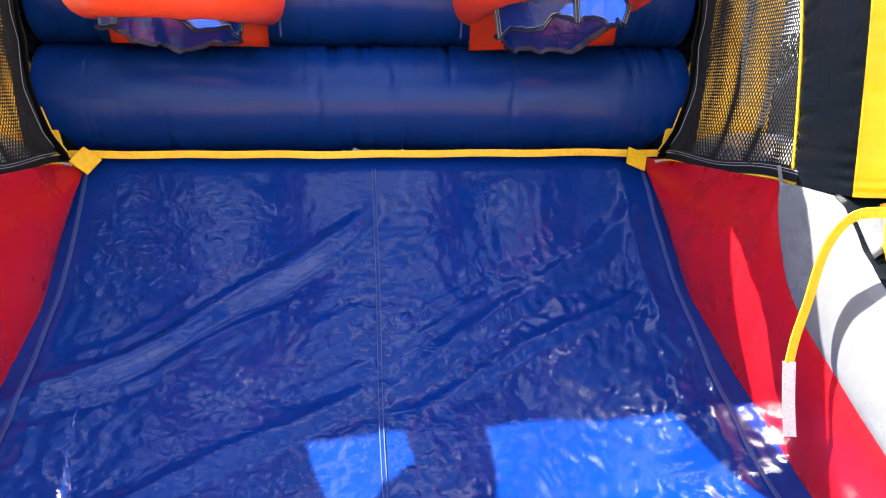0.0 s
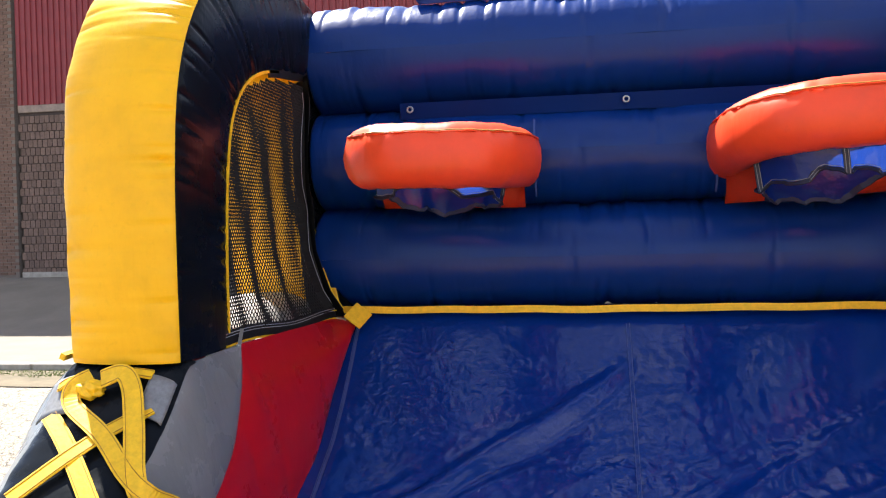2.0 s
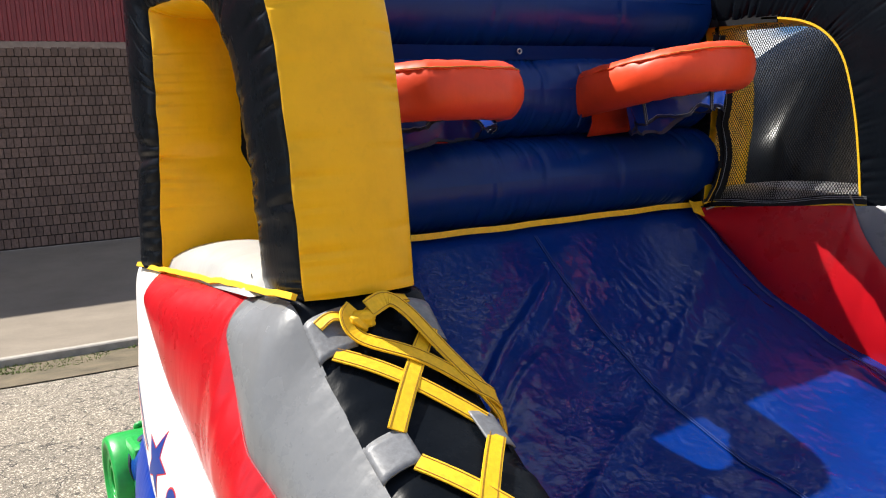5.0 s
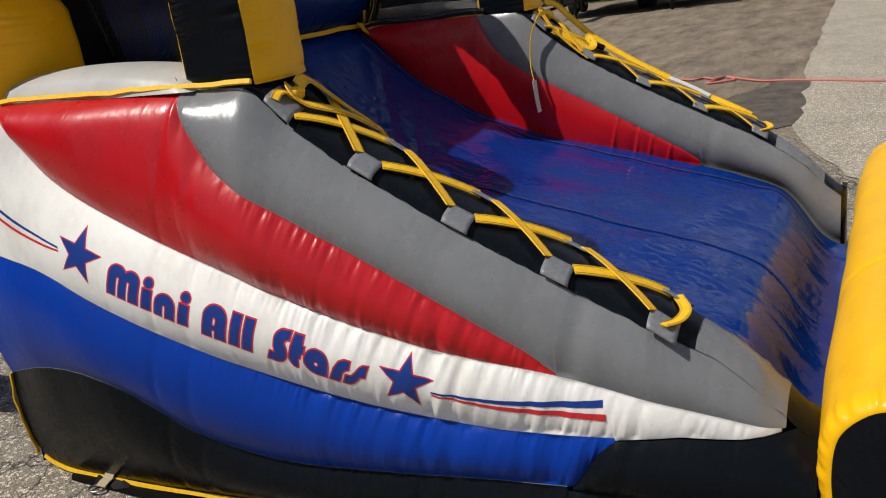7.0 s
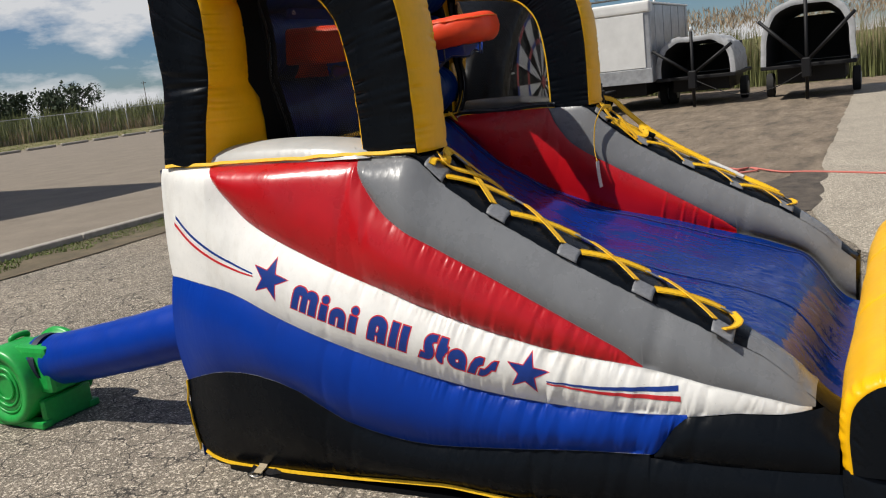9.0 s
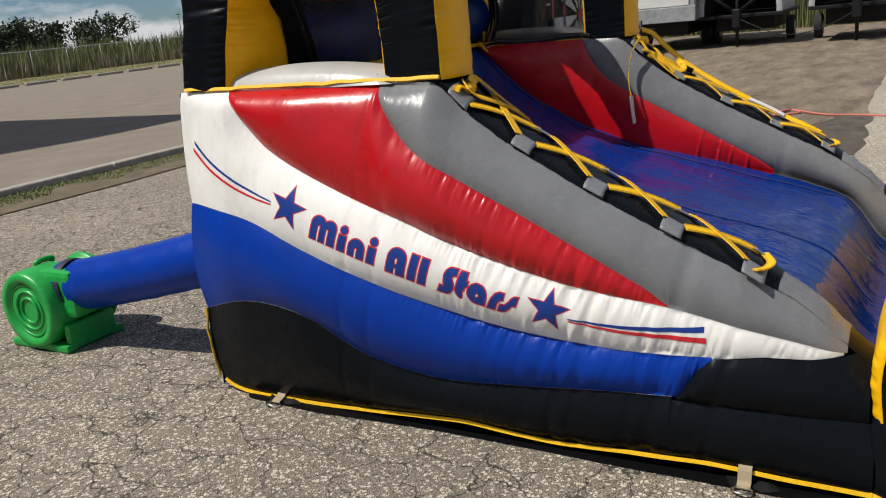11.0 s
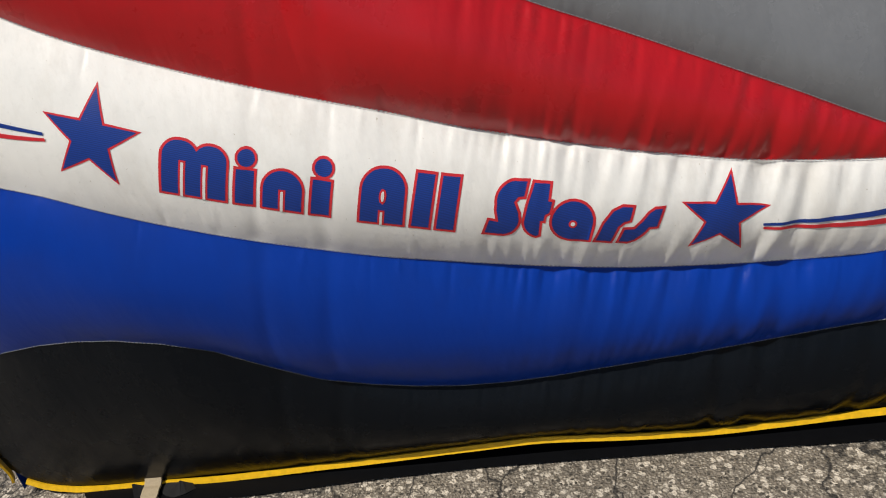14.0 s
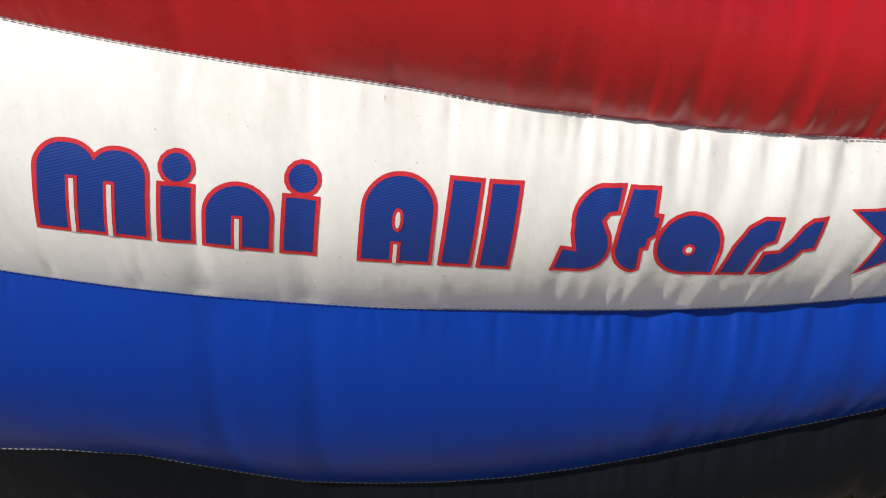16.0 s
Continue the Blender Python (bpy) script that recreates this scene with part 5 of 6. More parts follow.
# one long loose end hangs over the inner wall of the far boot
tail = smooth_line([(1.03, 1.96, 1.405), (0.985, 1.975, 1.408), (0.945, 1.99, 1.398), (0.920, 2.01, 1.36), (0.906, 2.03, 1.30), (0.890, 2.037, 1.211), (0.866, 2.03, 1.14), (0.846, 2.013, 1.084)], 40)
hang = part("loose_lace_end", ribbon(tail, 0.022, 0.003, up=(0.15, -1, 0)), WEB_YELLOW, game, "long loose yellow lace end with a white tip")
tip = smooth_line([(0.846, 2.013, 1.088), (0.850, 2.01, 1.0), (0.856, 2.003, 0.925)], 8)
part("white_tip", ribbon(tip, 0.026, 0.004, up=(-0.5, -1, 0)), WEB_WHITE, hang, "white webbing tip")


# ---- printed lettering, stars and stripes on the white panel ----
WHITE_LOW = lambda y: max(SOLE(y), BLUE_TOP(y)) if y > 1.085 else SOLE(y)


def on_white(y, z, out):
    at = y
    y = y + heel_back(y, z)
    a, b = WHITE_LOW(y), min(WHITE_TOP(y), TOP(y))
    x = skin_x(y, min(max(z, a), b), a, b, (BLUE_IN, WHITE_IN), WHITE_PUFF, 0.9)
    return Vector((-(x + out), at, z))


BASE_Y = [2.70, 2.656, 2.525, 2.389, 2.305, 2.168, 2.085, 1.965, 1.873, 1.793, 1.70]
BASE_Z = [.862, .847, .800, .752, .722, .678, .653, .620, .594, .572, .550]


def on_line(s, h):
    """A place s along and h above the curved line of writing."""
    s, h = 0.45 + (s - 0.45) * 0.975, h * float(np.interp(s, [0.1, 0.45], [1.01, 1.075]))
    y = 2.664 - s * 1.0085
    z = float(np.interp(-y, [-q for q in BASE_Y], BASE_Z))
    z2 = float(np.interp(-(y - 0.05), [-q for q in BASE_Y], BASE_Z))
    z1 = float(np.interp(-(y + 0.05), [-q for q in BASE_Y], BASE_Z))
    t = Vector((-0.1, z2 - z1)).normalized()
    return y - h * abs(t.y), z + h * abs(t.x)


def grown(poly, d):
    """The outline moved outwards by d."""
    n, out = len(poly), []
    area = sum(poly[i][0] * poly[(i + 1) % n][1] - poly[(i + 1) % n][0] * poly[i][1] for i in range(n))
    sg = 1 if area > 0 else -1
    for i in range(n):
        p, a, c = (Vector(poly[k % n]) for k in (i, i - 1, i + 1))
        e1, e2 = (p - a).normalized(), (c - p).normalized()
        n1, n2 = Vector((e1.y, -e1.x)) * sg, Vector((e2.y, -e2.x)) * sg
        m = n1 + n2
        m = m.normalized() if m.length > 1e-6 else n1
        out.append(tuple(p + m * d / max(m.dot(n1), 0.45)))
    return out


def patch(polys, place, out, bm=None, cuts=6):
    """Flat outlines laid on the panel, a little proud of it."""
    bm = bm or bmesh.new()
    for k, poly in enumerate(polys):
        tmp = bmesh.new()
        tmp.faces.new([tmp.verts.new((x, h, 0)) for x, h in poly])
        bmesh.ops.triangulate(tmp, faces=tmp.faces[:])
        bmesh.ops.subdivide_edges(tmp, edges=tmp.edges[:], cuts=cuts, use_grid_fill=True)
        index = {}
        for v in tmp.verts:
            index[v] = bm.verts.new(on_white(*place(v.co.x, v.co.y), out + 0.0001 * k))
        for f in tmp.faces:
            bm.faces.new([index[v] for v in f.verts]).smooth = True
        tmp.free()
    bm.normal_update()
    if bm.faces and sum(f.normal.x for f in bm.faces) > 0:
        bmesh.ops.reverse_faces(bm, faces=bm.faces[:])
    return bm


def arc(cx, cy, r, a0, a1, n=8, ry=None):
    return [(cx + r * math.cos(radians(a0 + (a1 - a0) * k / n)), cy + (ry or r) * math.sin(radians(a0 + (a1 - a0) * k / n))) for k in range(n + 1)]


def arched(x0, x1, h, r=None, lean=0.0):
    r = r or (x1 - x0) * 0.48
    pts = [(x0, 0), (x1, 0)] + arc(x1 - r, h - r, r, 0, 90) + arc(x0 + r, h - r, r, 90, 180)
    return [(x + lean * y, y) for x, y in pts]


def bar(x0, x1, h0, h1, lean=0.0):
    return [(x + lean * y, y) for x, y in ((x0, h0), (x1, h0), (x1, h1), (x0, h1))]


CAP_H, X_H = 0.100, 0.074
GLYPHS = [
    ("letter_m", [arched(0.004, 0.066, CAP_H, 0.028), arched(0.060, 0.118, CAP_H - 0.002, 0.027)], [bar(0.0375, 0.0425, -0.0040, 0.062), bar(0.0775, 0.0825, -0.0040, 0.060)]),
    ("letter_i", [bar(0.135, 0.167, 0, 0.066), arc(0.151, 0.087, 0.0155, 0, 345, 14)], []),
    ("letter_n", [arched(0.184, 0.253, X_H, 0.034)], [bar(0.2155, 0.2205, -0.004, 0.036)]),
    ("letter_i", [bar(0.270, 0.302, 0, 0.066), arc(0.286, 0.088, 0.0155, 0, 345, 14)], []),
    ("letter_a", [arched(0.357, 0.434, CAP_H, 0.036)], [bar(0.393, 0.3975, -0.004, 0.022), arc(0.3955, 0.052, 0.0030, 0, 345, 10, 0.010)]),
    ("letter_l", [bar(0.450, 0.481, 0, 0.099, 0.035)], []),
    ("letter_l", [bar(0.495, 0.526, 0, 0.099, 0.035)], []),
    ("letter_s", [[(0.583, 0.001), (0.589, 0.027), (0.606, 0.025), (0.600, 0.048)] + arc(0.633, 0.066, 0.034, 195, 100, 8) + [(0.650, 0.100), (0.647, 0.075), (0.637, 0.074), (0.630, 0.064), (0.640, 0.044)] + arc(0.612, 0.030, 0.030, 20, -80, 8)], []),
    ("letter_t", [[(0.663, 0.099), (0.690, 0.099), (0.690, 0.070), (0.697, 0.069), (0.695, 0.050), (0.687, 0.044), (0.686, 0.033), (0.680, 0.032), (0.681, 0.003)] + arc(0.682, 0.030, 0.030, -100, -178, 8) + [(0.655, 0.060)]], []),
    ("letter_a", [[(0.773, 0.0), (0.773, 0.036)] + arc(0.738, 0.036, 0.037, 0, 268, 18)], [arc(0.7395, 0.031, 0.0040, 0, 345, 12)]),
    ("letter_r", [[(0.786, 0.0), (0.813, 0.0), (0.821, 0.032), (0.830, 0.042), (0.840, 0.046), (0.842, 0.070), (0.824, 0.070), (0.808, 0.060), (0.795, 0.036)]], []),
    ("letter_s", [[(0.828, 0.001), (0.834, 0.027), (0.852, 0.029), (0.864, 0.045), (0.874, 0.061), (0.884, 0.069), (0.897, 0.070), (0.891, 0.037), (0.877, 0.035), (0.868, 0.021), (0.855, 0.007), (0.842, 0.001)]], []),
]
writing = empty("printed_lettering")
writing.parent = LEFT
tagged(writing, "printed blue lettering with red outlines reading Mini All Stars")
for name, solids, slits in GLYPHS:
    bm = patch([grown(p, 0.0048) for p in solids], on_line, 0.0007)
    red = part(name, bm, INK_RED, writing, "red letter outline")
    bm = patch(solids, on_line, 0.0011)
    fill = part("fill", bm, INK_BLUE, red, "blue letter")
    if slits:
        part("gap_edge", patch([[(x, max(h, -0.0041)) for x, h in grown(p, 0.0036)] for p in slits], on_line, 0.0015, cuts=3), INK_RED, red)
        part("gap", patch(slits, on_line, 0.0019, cuts=3), INK_WHITE, red)


def star(cy, cz, r, tilt):
    pts = []
    for k in range(10):
        a = radians(90 + tilt + 36 * k)
        q = r if k % 2 == 0 else r * 0.40
        pts.append((-(math.cos(a) * q), math.sin(a) * q))
    place = lambda x, h: (cy + x, cz + h)
    outline = part("star", patch([grown(pts, 0.004)], place, 0.0007), INK_RED, writing, "red star outline")
    part("fill", patch([pts], place, 0.0011), INK_BLUE, outline, "blue star")


star(2.748, 0.962, 0.088, -22)
star(1.646, 0.598, 0.078, -15)


def stripe(pts, w0, w1, mat, label):
    line = smooth_line([(a, b2, 0) for a, b2 in pts], 121)
    def f(u, v):
        i = int(round(u * 120))
        p = line[i]
        w = w0 + (w1 - w0) * u
        return on_white(p.x, p.y + (v - 0.5) * w, 0.0014)
    b2 = grid(f, 120, 3, flip=False)
    b2.normal_update()
    if sum(q.normal.x for q in b2.faces) > 0:
        bmesh.ops.reverse_faces(b2, faces=b2.faces[:])
    part("stripe", b2, mat, writing, label)


stripe([(3.300, 1.222), (3.207, 1.146), (3.068, 1.069), (2.93, 1.017), (2.835, 0.985)], 0.018, 0.006, INK_BLUE, "blue printed stripe")
stripe([(3.315, 1.192), (3.21, 1.110), (3.069, 1.038), (2.931, 0.995), (2.835, 0.974)], 0.018, 0.006, INK_RED, "red printed stripe")
stripe([(1.575, 0.566), (1.45, 0.551), (1.343, 0.543), (1.22, 0.541), (1.11, 0.546)], 0.005, 0.020, INK_BLUE, "blue printed stripe")
stripe([(1.575, 0.558), (1.45, 0.537), (1.344, 0.523), (1.22, 0.513), (1.103, 0.508)], 0.005, 0.020, INK_RED, "red printed stripe")

# ---- ground ----
def lift(x, y):
    """The yard is flat; past the kerb the forecourt climbs to the building."""
    a = min(max((y - 13.2) / 5.6, 0), 1)
    b2 = min(max((6.5 - x) / 2.5, 0), 1)
    return 0.80 * a * a * (3 - 2 * a) * b2 * b2 * (3 - 2 * b2)


def land(x0, x1, y0, y1, nx, ny, h=0.0):
    return grid(lambda u, v: Vector((x0 + (x1 - x0) * u, y0 + (y1 - y0) * v, lift(x0 + (x1 - x0) * u, y0 + (y1 - y0) * v) + h)), nx, ny)


def yard(u, v):
    x, y = -220 + 540 * u, -200 + 540 * v
    paved = -29 < x < 89 and 10.6 < y < 45.5
    return Vector((x, y, -0.30 if paved else lift(x, y) - 0.003))
ground = part("ground", grid(yard, 180, 180), ASPHALT)
tagged(ground, "cracked grey asphalt yard with pale aggregate", "ground", kind="structure")
lot = part("pavement", land(-30, 90, 10.50, 46, 160, 110, 0.05), LOT)
tagged(lot, "sun-bleached paved forecourt", "pavement", kind="structure")


def outline_sheet(name, pts, h, mat, label, jag=0.05, per=0.25):
    """A flat sheet with an uneven worn edge."""
    ring = []
    for (xa, ya), (xb, yb) in zip(pts, pts[1:] + pts[:1]):
        n = max(1, int(math.hypot(xb - xa, yb - ya) / per))
        n = min(n, 60)
        for k in range(n):
            x, y = xa + (xb - xa) * k / n, ya + (yb - ya) * k / n
            ring.append((x + jag * wob(x * 2, y * 2) * 2, y + jag * wob(x * 2, y * 2, 7) * 2, h))
    bm = bmesh.new()
    bm.faces.new([bm.verts.new(p) for p in ring])
    bmesh.ops.triangulate(bm, faces=bm.faces[:])
    bm.normal_update()
    for f in bm.faces:
        if f.normal.z < 0:
            f.normal_flip()
    return tagged(part(name, bm, mat), label, name.split("_")[-1], kind="structure")


outline_sheet("concrete_pavement", [(4.85, 1.08), (9.4, 1.15), (24, 1.06), (24, -14), (2.1, -14), (2.3, -3.0), (2.35, -0.24), (2.42, 0.08), (2.95, 0.60), (4.2, 1.0)], 0.004, STRIP, "pale worn paving strip", 0.03)
outline_sheet("stained_pavement", [(4.7, 1.02), (7.0, 1.05), (7.4, 1.35), (6.2, 1.75), (5.6, 2.2), (4.9, 1.9), (4.3, 1.5)], 0.005, STAIN, "dark oil-stained asphalt patch", 0.1)
# Black sheet added under the game; its edge darkens a strip outside the hem.
outline_sheet("ground_sheet", [(-1.40, 0.34), (-1.405, 1.2), (-1.39, 1.7), (-1.385, 2.2), (-1.41, 2.8), (-1.40, 3.22), (-1.2, 3.40), (1.2, 3.40), (1.36, 3.0), (1.36, 0.28), (0.0, 0.30)], 0.004, CLOTH, "flat black sheet under the inflatable game, reaching past its hem", 0.008)
outline_sheet("soil_verge", [(-26, 9.2), (5.6, 9.25), (6.2, 9.9), (6.0, 10.36), (-26, 10.36)], 0.010, SOIL, "dry soil verge beside the kerb", 0.06)
outline_sheet("far_verge", [(14, 46), (110, 46), (110, 60), (14, 60)], 0.06, VERGE, "dry grass verge along the fence", 0.3, 1.5)

kerb_bm = bmesh.new()
for k in range(18):
    x0 = -26 + k * 1.86
    box((x0, 10.36, -0.02), (x0 + 1.84, 10.52, 0.10 + 0.01 * wob(k * 1.7)), 0.015, bm=kerb_bm)
tagged(part("kerb", kerb_bm, KERB), "weathered concrete kerb stones", "kerb", kind="structure")


def blades(name, area, count, tall, wide, mat, seed, lean=0.25, base=lambda x, y: 0.0, clumps=False):
    rnd = random.Random(seed)
    bm = bmesh.new()
    x0, x1, y0, y1 = area
    for _ in range(count):
        x, y = rnd.uniform(x0, x1), rnd.uniform(y0, y1)
        if clumps and y < y0 + (y1 - y0) * (0.42 + 0.9 * wob(x * 1.3, y * 1.3, seed + 2)):
            continue
        h = tall * rnd.uniform(0.45, 1.0) * (0.75 + 0.5 * wob(x * 0.6, y * 0.6, seed))
        a, z = rnd.uniform(0, math.tau), base(x, y)
        dx, dy = math.cos(a) * wide, math.sin(a) * wide
        lx, ly = rnd.uniform(-lean, lean) * h, rnd.uniform(-lean, lean) * h
        v = [bm.verts.new(p) for p in ((x - dx, y - dy, z), (x + dx, y + dy, z), (x + dx * 0.7 + lx * 0.4, y + dy * 0.7 + ly * 0.4, z + h * 0.6), (x + lx, y + ly, z + h), (x - dx * 0.7 + lx * 0.4, y - dy * 0.7 + ly * 0.4, z + h * 0.6))]
        bm.faces.new((v[0], v[1], v[2], v[4]))
        bm.faces.new((v[4], v[2], v[3]))
    return part(name, bm, mat)


tagged(blades("verge_grass", (-20, 6.0, 9.25, 10.35), 34000, 0.058, 0.008, GRASS, 3, 0.9, clumps=True), "short green and dry grass tufts on the verge", "grass", kind="stuff")

# ---- blower and its tube ----
blower = tagged(empty("air_blower", (-1.1, 4.93, 0.0)), "green moulded plastic air blower standing on the asphalt", "blower")
BC = Vector((0, 4.95, 0.245))
def drum(u, v):
    a = math.tau * u
    prof = [(0.0, 0.30), (0.035, 0.60), (0.028, 0.63), (0.028, 0.72), (0.05, 0.75), (0.05, 0.93), (0.035, 0.97), (0.0, 1.0), (-0.18, 1.0), (-0.20, 0.97), (-0.20, 0.90), (-0.36, 0.90), (-0.36, 0.97), (-0.385, 1.0), (-0.41, 0.95), (-0.42, 0.3)]
    px, pr = prof[int(round(v * 15))]
    return Vector((-1.27 - px, BC.y + 0.235 * pr * math.cos(a), BC.z + 0.235 * pr * math.sin(a)))
under(part("housing", grid(drum, 48, 15, close_u=True), GREEN, None, "green plastic drum housing"), blower)
rings = bmesh.new()
for r in (0.155, 0.115, 0.075):
    rod([(-1.298, BC.y + r * math.cos(a), BC.z + r * math.sin(a)) for a in np.linspace(0, math.tau, 40, endpoint=False)], 0.009, 6, bm=rings, closed=True)
under(part("face_ring", rings, GREEN, None, "moulded rings on the face"), blower)
hub = bmesh.new()
bmesh.ops.create_cone(hub, cap_ends=True, segments=30, radius1=0.165, radius2=0.16, depth=0.012, matrix=pose(-1.288, BC.y, BC.z, 0, 90, 0))
under(part("face_plate", hub, GREEN), blower)
for x in (-1.26, -0.93):
    f = box((x - 0.035, 4.69, 0.0), (x + 0.035, 5.20, 0.045), 0.012, segs=2)
    under(part("foot", f, GREEN, None, "moulded foot"), blower)
for y in (4.72, 5.17):
    under(part("foot_web", box((-1.26, y - 0.02, 0.0), (-0.93, y + 0.02, 0.16), 0.01), GREEN), blower)
hand = smooth_line([(-1.15, 5.02, 0.465), (-1.15, 5.01, 0.487), (-1.1, 5.01, 0.493), (-1.05, 5.01, 0.487), (-1.05, 5.02, 0.465)], 18)
under(part("carry_handle", rod(hand, 0.018, 8), GREEN, None, "moulded carry handle"), blower)
under(part("outlet", box((-1.24, 4.62, 0.20), (-0.96, 4.90, 0.475), 0.03, segs=2), GREEN, None, "square air outlet"), blower)

duct_line = smooth_line([(-1.10, 4.80, 0.345), (-1.10, 4.55, 0.385), (-1.08, 4.1, 0.475), (-1.06, 3.7, 0.565), (-1.04, 3.40, 0.625)], 40)
duct = tagged(part("inflation_tube", rod(duct_line, 0.14, 28, taper=[0.155 if k < 3 else 0.148 + 0.006 * wob(k * 0.6) - (0.012 if k in (4, 5) else 0) for k in range(40)]), BLUE), "royal blue vinyl air tube tied between blower and game", "air tube")
strap = [(-1.10 + 0.152 * math.cos(a), 4.735 + 0.03 * math.sin(a), 0.355 + 0.152 * math.sin(a)) for a in np.linspace(0, math.tau, 30)]
under(part("cuff", ribbon(strap, 0.05, 0.004, ups=[(math.cos(a), 0, math.sin(a)) for a in np.linspace(0, math.tau, 30)]), WEB_NAVY, None, "dark webbing cuff"), duct)


# ---- workshop building behind the forecourt ----
BY = 19.0
shop = tagged(empty("workshop_building", (-4, 25, 0)), "workshop of brown split-face block below dark red metal cladding", "building")


def shop_part(name, bm, mat, label=""):
    return under(part(name, bm, mat, None, label), shop)


# block wall core with the two openings left free
core = bmesh.new()
for lo, hi in (((-13.85, BY + 0.03, 0), (-11.68, BY + 0.4, 4.95)), ((-6.95, BY + 0.03, 0), (2.90, BY + 0.4, 4.95)), ((3.86, BY + 0.03, 0), (5.0, BY + 0.4, 4.95)), ((2.90, BY + 0.03, 2.72), (3.86, BY + 0.4, 4.95))):
    box(lo, hi, bm=core)
wall = shop_part("block_wall", core, MORTAR, "brown split-face block wall")
shop_part("block_wall", box((4.6, BY + 0.4, 0), (5.0, 33, 10.0)), CAP, "pale side wall")
caps = bmesh.new()
for lo, hi in (((-13.85, BY - 0.02, 4.90), (-11.68, BY + 0.03, 5.08)), ((-6.95, BY - 0.02, 4.78), (5.0, BY + 0.03, 4.93))):
    box(lo, hi, 0.01, bm=caps)
shop_part("capping_course", caps, CAP, "pale capping course")
foot = bmesh.new()
for lo, hi in (((-13.85, BY - 0.05, 0), (-11.68, BY + 0.03, 0.98)), ((-6.95, BY - 0.05, 0), (2.90, BY + 0.03, 0.86)), ((3.86, BY - 0.05, 0), (5.0, BY + 0.03, 0.86))):
    box(lo, hi, 0.01, bm=foot)
shop_part("plinth", foot, KERB, "concrete plinth")


def ribs(x0, x1, z0, z1):
    n = int((x1 - x0) / 0.165)
    bm = bmesh.new()
    prof = ((0, 0), (0.06, 0), (0.075, -0.035), (0.135, -0.035), (0.150, 0))
    cols = []
    for k in range(n + 1):
        for dx, dy in prof:
            x = x0 + (x1 - x0) * (k + dx / 0.165) / (n + 1)
            cols.append((bm.verts.new((x, BY - 0.01 + dy, z0)), bm.verts.new((x, BY - 0.01 + dy, z1))))
    for a, c in zip(cols, cols[1:]):
        bm.faces.new((a[0], c[0], c[1], a[1]))
    return bm


shop_part("cladding", ribs(-13.85, -11.68, 5.08, 10.0), METAL_RED, "dark red ribbed metal cladding")
shop_part("cladding", ribs(-11.68, -6.95, 6.52, 10.0), METAL_RED, "dark red ribbed metal cladding")
shop_part("cladding", ribs(-6.95, 5.0, 4.93, 10.0), METAL_RED, "dark red ribbed metal cladding")
shop_part("roof", box((-13.85, BY, 10.0), (5.02, 33, 10.15)), DOOR_DARK, "flat dark roof")
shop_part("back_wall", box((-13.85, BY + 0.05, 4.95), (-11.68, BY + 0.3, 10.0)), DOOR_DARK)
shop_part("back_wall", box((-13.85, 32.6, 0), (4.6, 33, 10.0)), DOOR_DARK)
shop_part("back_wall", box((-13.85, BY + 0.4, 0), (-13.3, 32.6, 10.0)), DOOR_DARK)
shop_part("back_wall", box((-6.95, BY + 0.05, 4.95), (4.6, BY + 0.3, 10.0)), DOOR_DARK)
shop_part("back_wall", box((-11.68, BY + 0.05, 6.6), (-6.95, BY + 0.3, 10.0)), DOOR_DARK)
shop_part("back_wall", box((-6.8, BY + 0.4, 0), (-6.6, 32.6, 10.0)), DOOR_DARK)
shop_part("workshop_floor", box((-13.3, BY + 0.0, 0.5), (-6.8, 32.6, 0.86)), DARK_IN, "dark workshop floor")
jamb = bmesh.new()
box((-11.88, BY - 0.03, 0.8), (-11.66, BY + 0.3, 6.56), 0.01, bm=jamb)
box((-11.66, BY - 0.03, 6.44), (-6.95, BY + 0.3, 6.56), 0.01, bm=jamb)
box((-7.02, BY - 0.02, 0.8), (-6.93, BY + 0.3, 6.56), 0.01, bm=jamb)
shop_part("door_frame", jamb, DOOR_DARK, "dark steel door frame")
shop_part("guide_rail", box((-11.62, BY - 0.02, 0.85), (-11.56, BY + 0.1, 6.44)), GALV, "galvanised guide rail")
door = shop_part("roller_door", box((-11.56, BY + 0.115, 2.70), (-7.0, BY + 0.145, 6.44), 0.004), DOOR_DARK, "dark steel roller door, half open")
for k in range(44):
    z = 3.12 + k * 0.0765
    part("slat", box((-11.56, BY + 0.08 + 0.006 * (k % 2), z), (-7.0, BY + 0.112, z + 0.072), 0.008), DOOR_DARK, door)
for k in range(8):
    part("slat", box((-11.56, BY + 0.07, 2.66 + k * 0.0575), (-7.0, BY + 0.14, 2.66 + k * 0.0575 + 0.052), 0.01), GALV, door, "bright galvanised slat")
notice = box((-9.46, BY + 0.06, 4.08), (-9.12, BY + 0.075, 4.34), 0.003)
nt = part("notice", notice, PAPER, door, "yellow-bordered paper notice")
for k in range(3):
    part("text_bar", box((-9.40, BY + 0.055, 4.15 + k * 0.05), (-9.18, BY + 0.059, 4.17 + k * 0.05)), DOOR_GREY, nt)
shop_part("switch_box", box((-12.36, BY - 0.10, 2.30), (-12.16, BY, 2.62), 0.015), GALV, "grey metal switch box")
leaf = box((2.93, BY + 0.06, 0.78), (3.83, BY + 0.11, 2.70), 0.006)
md = shop_part("door", leaf, DOOR_GREY, "plain blue-grey steel door")
part("lever_handle", box((3.02, BY + 0.0, 1.66), (3.07, BY + 0.06, 1.92), 0.01), GALV, md, "steel door pull")
fr = bmesh.new()
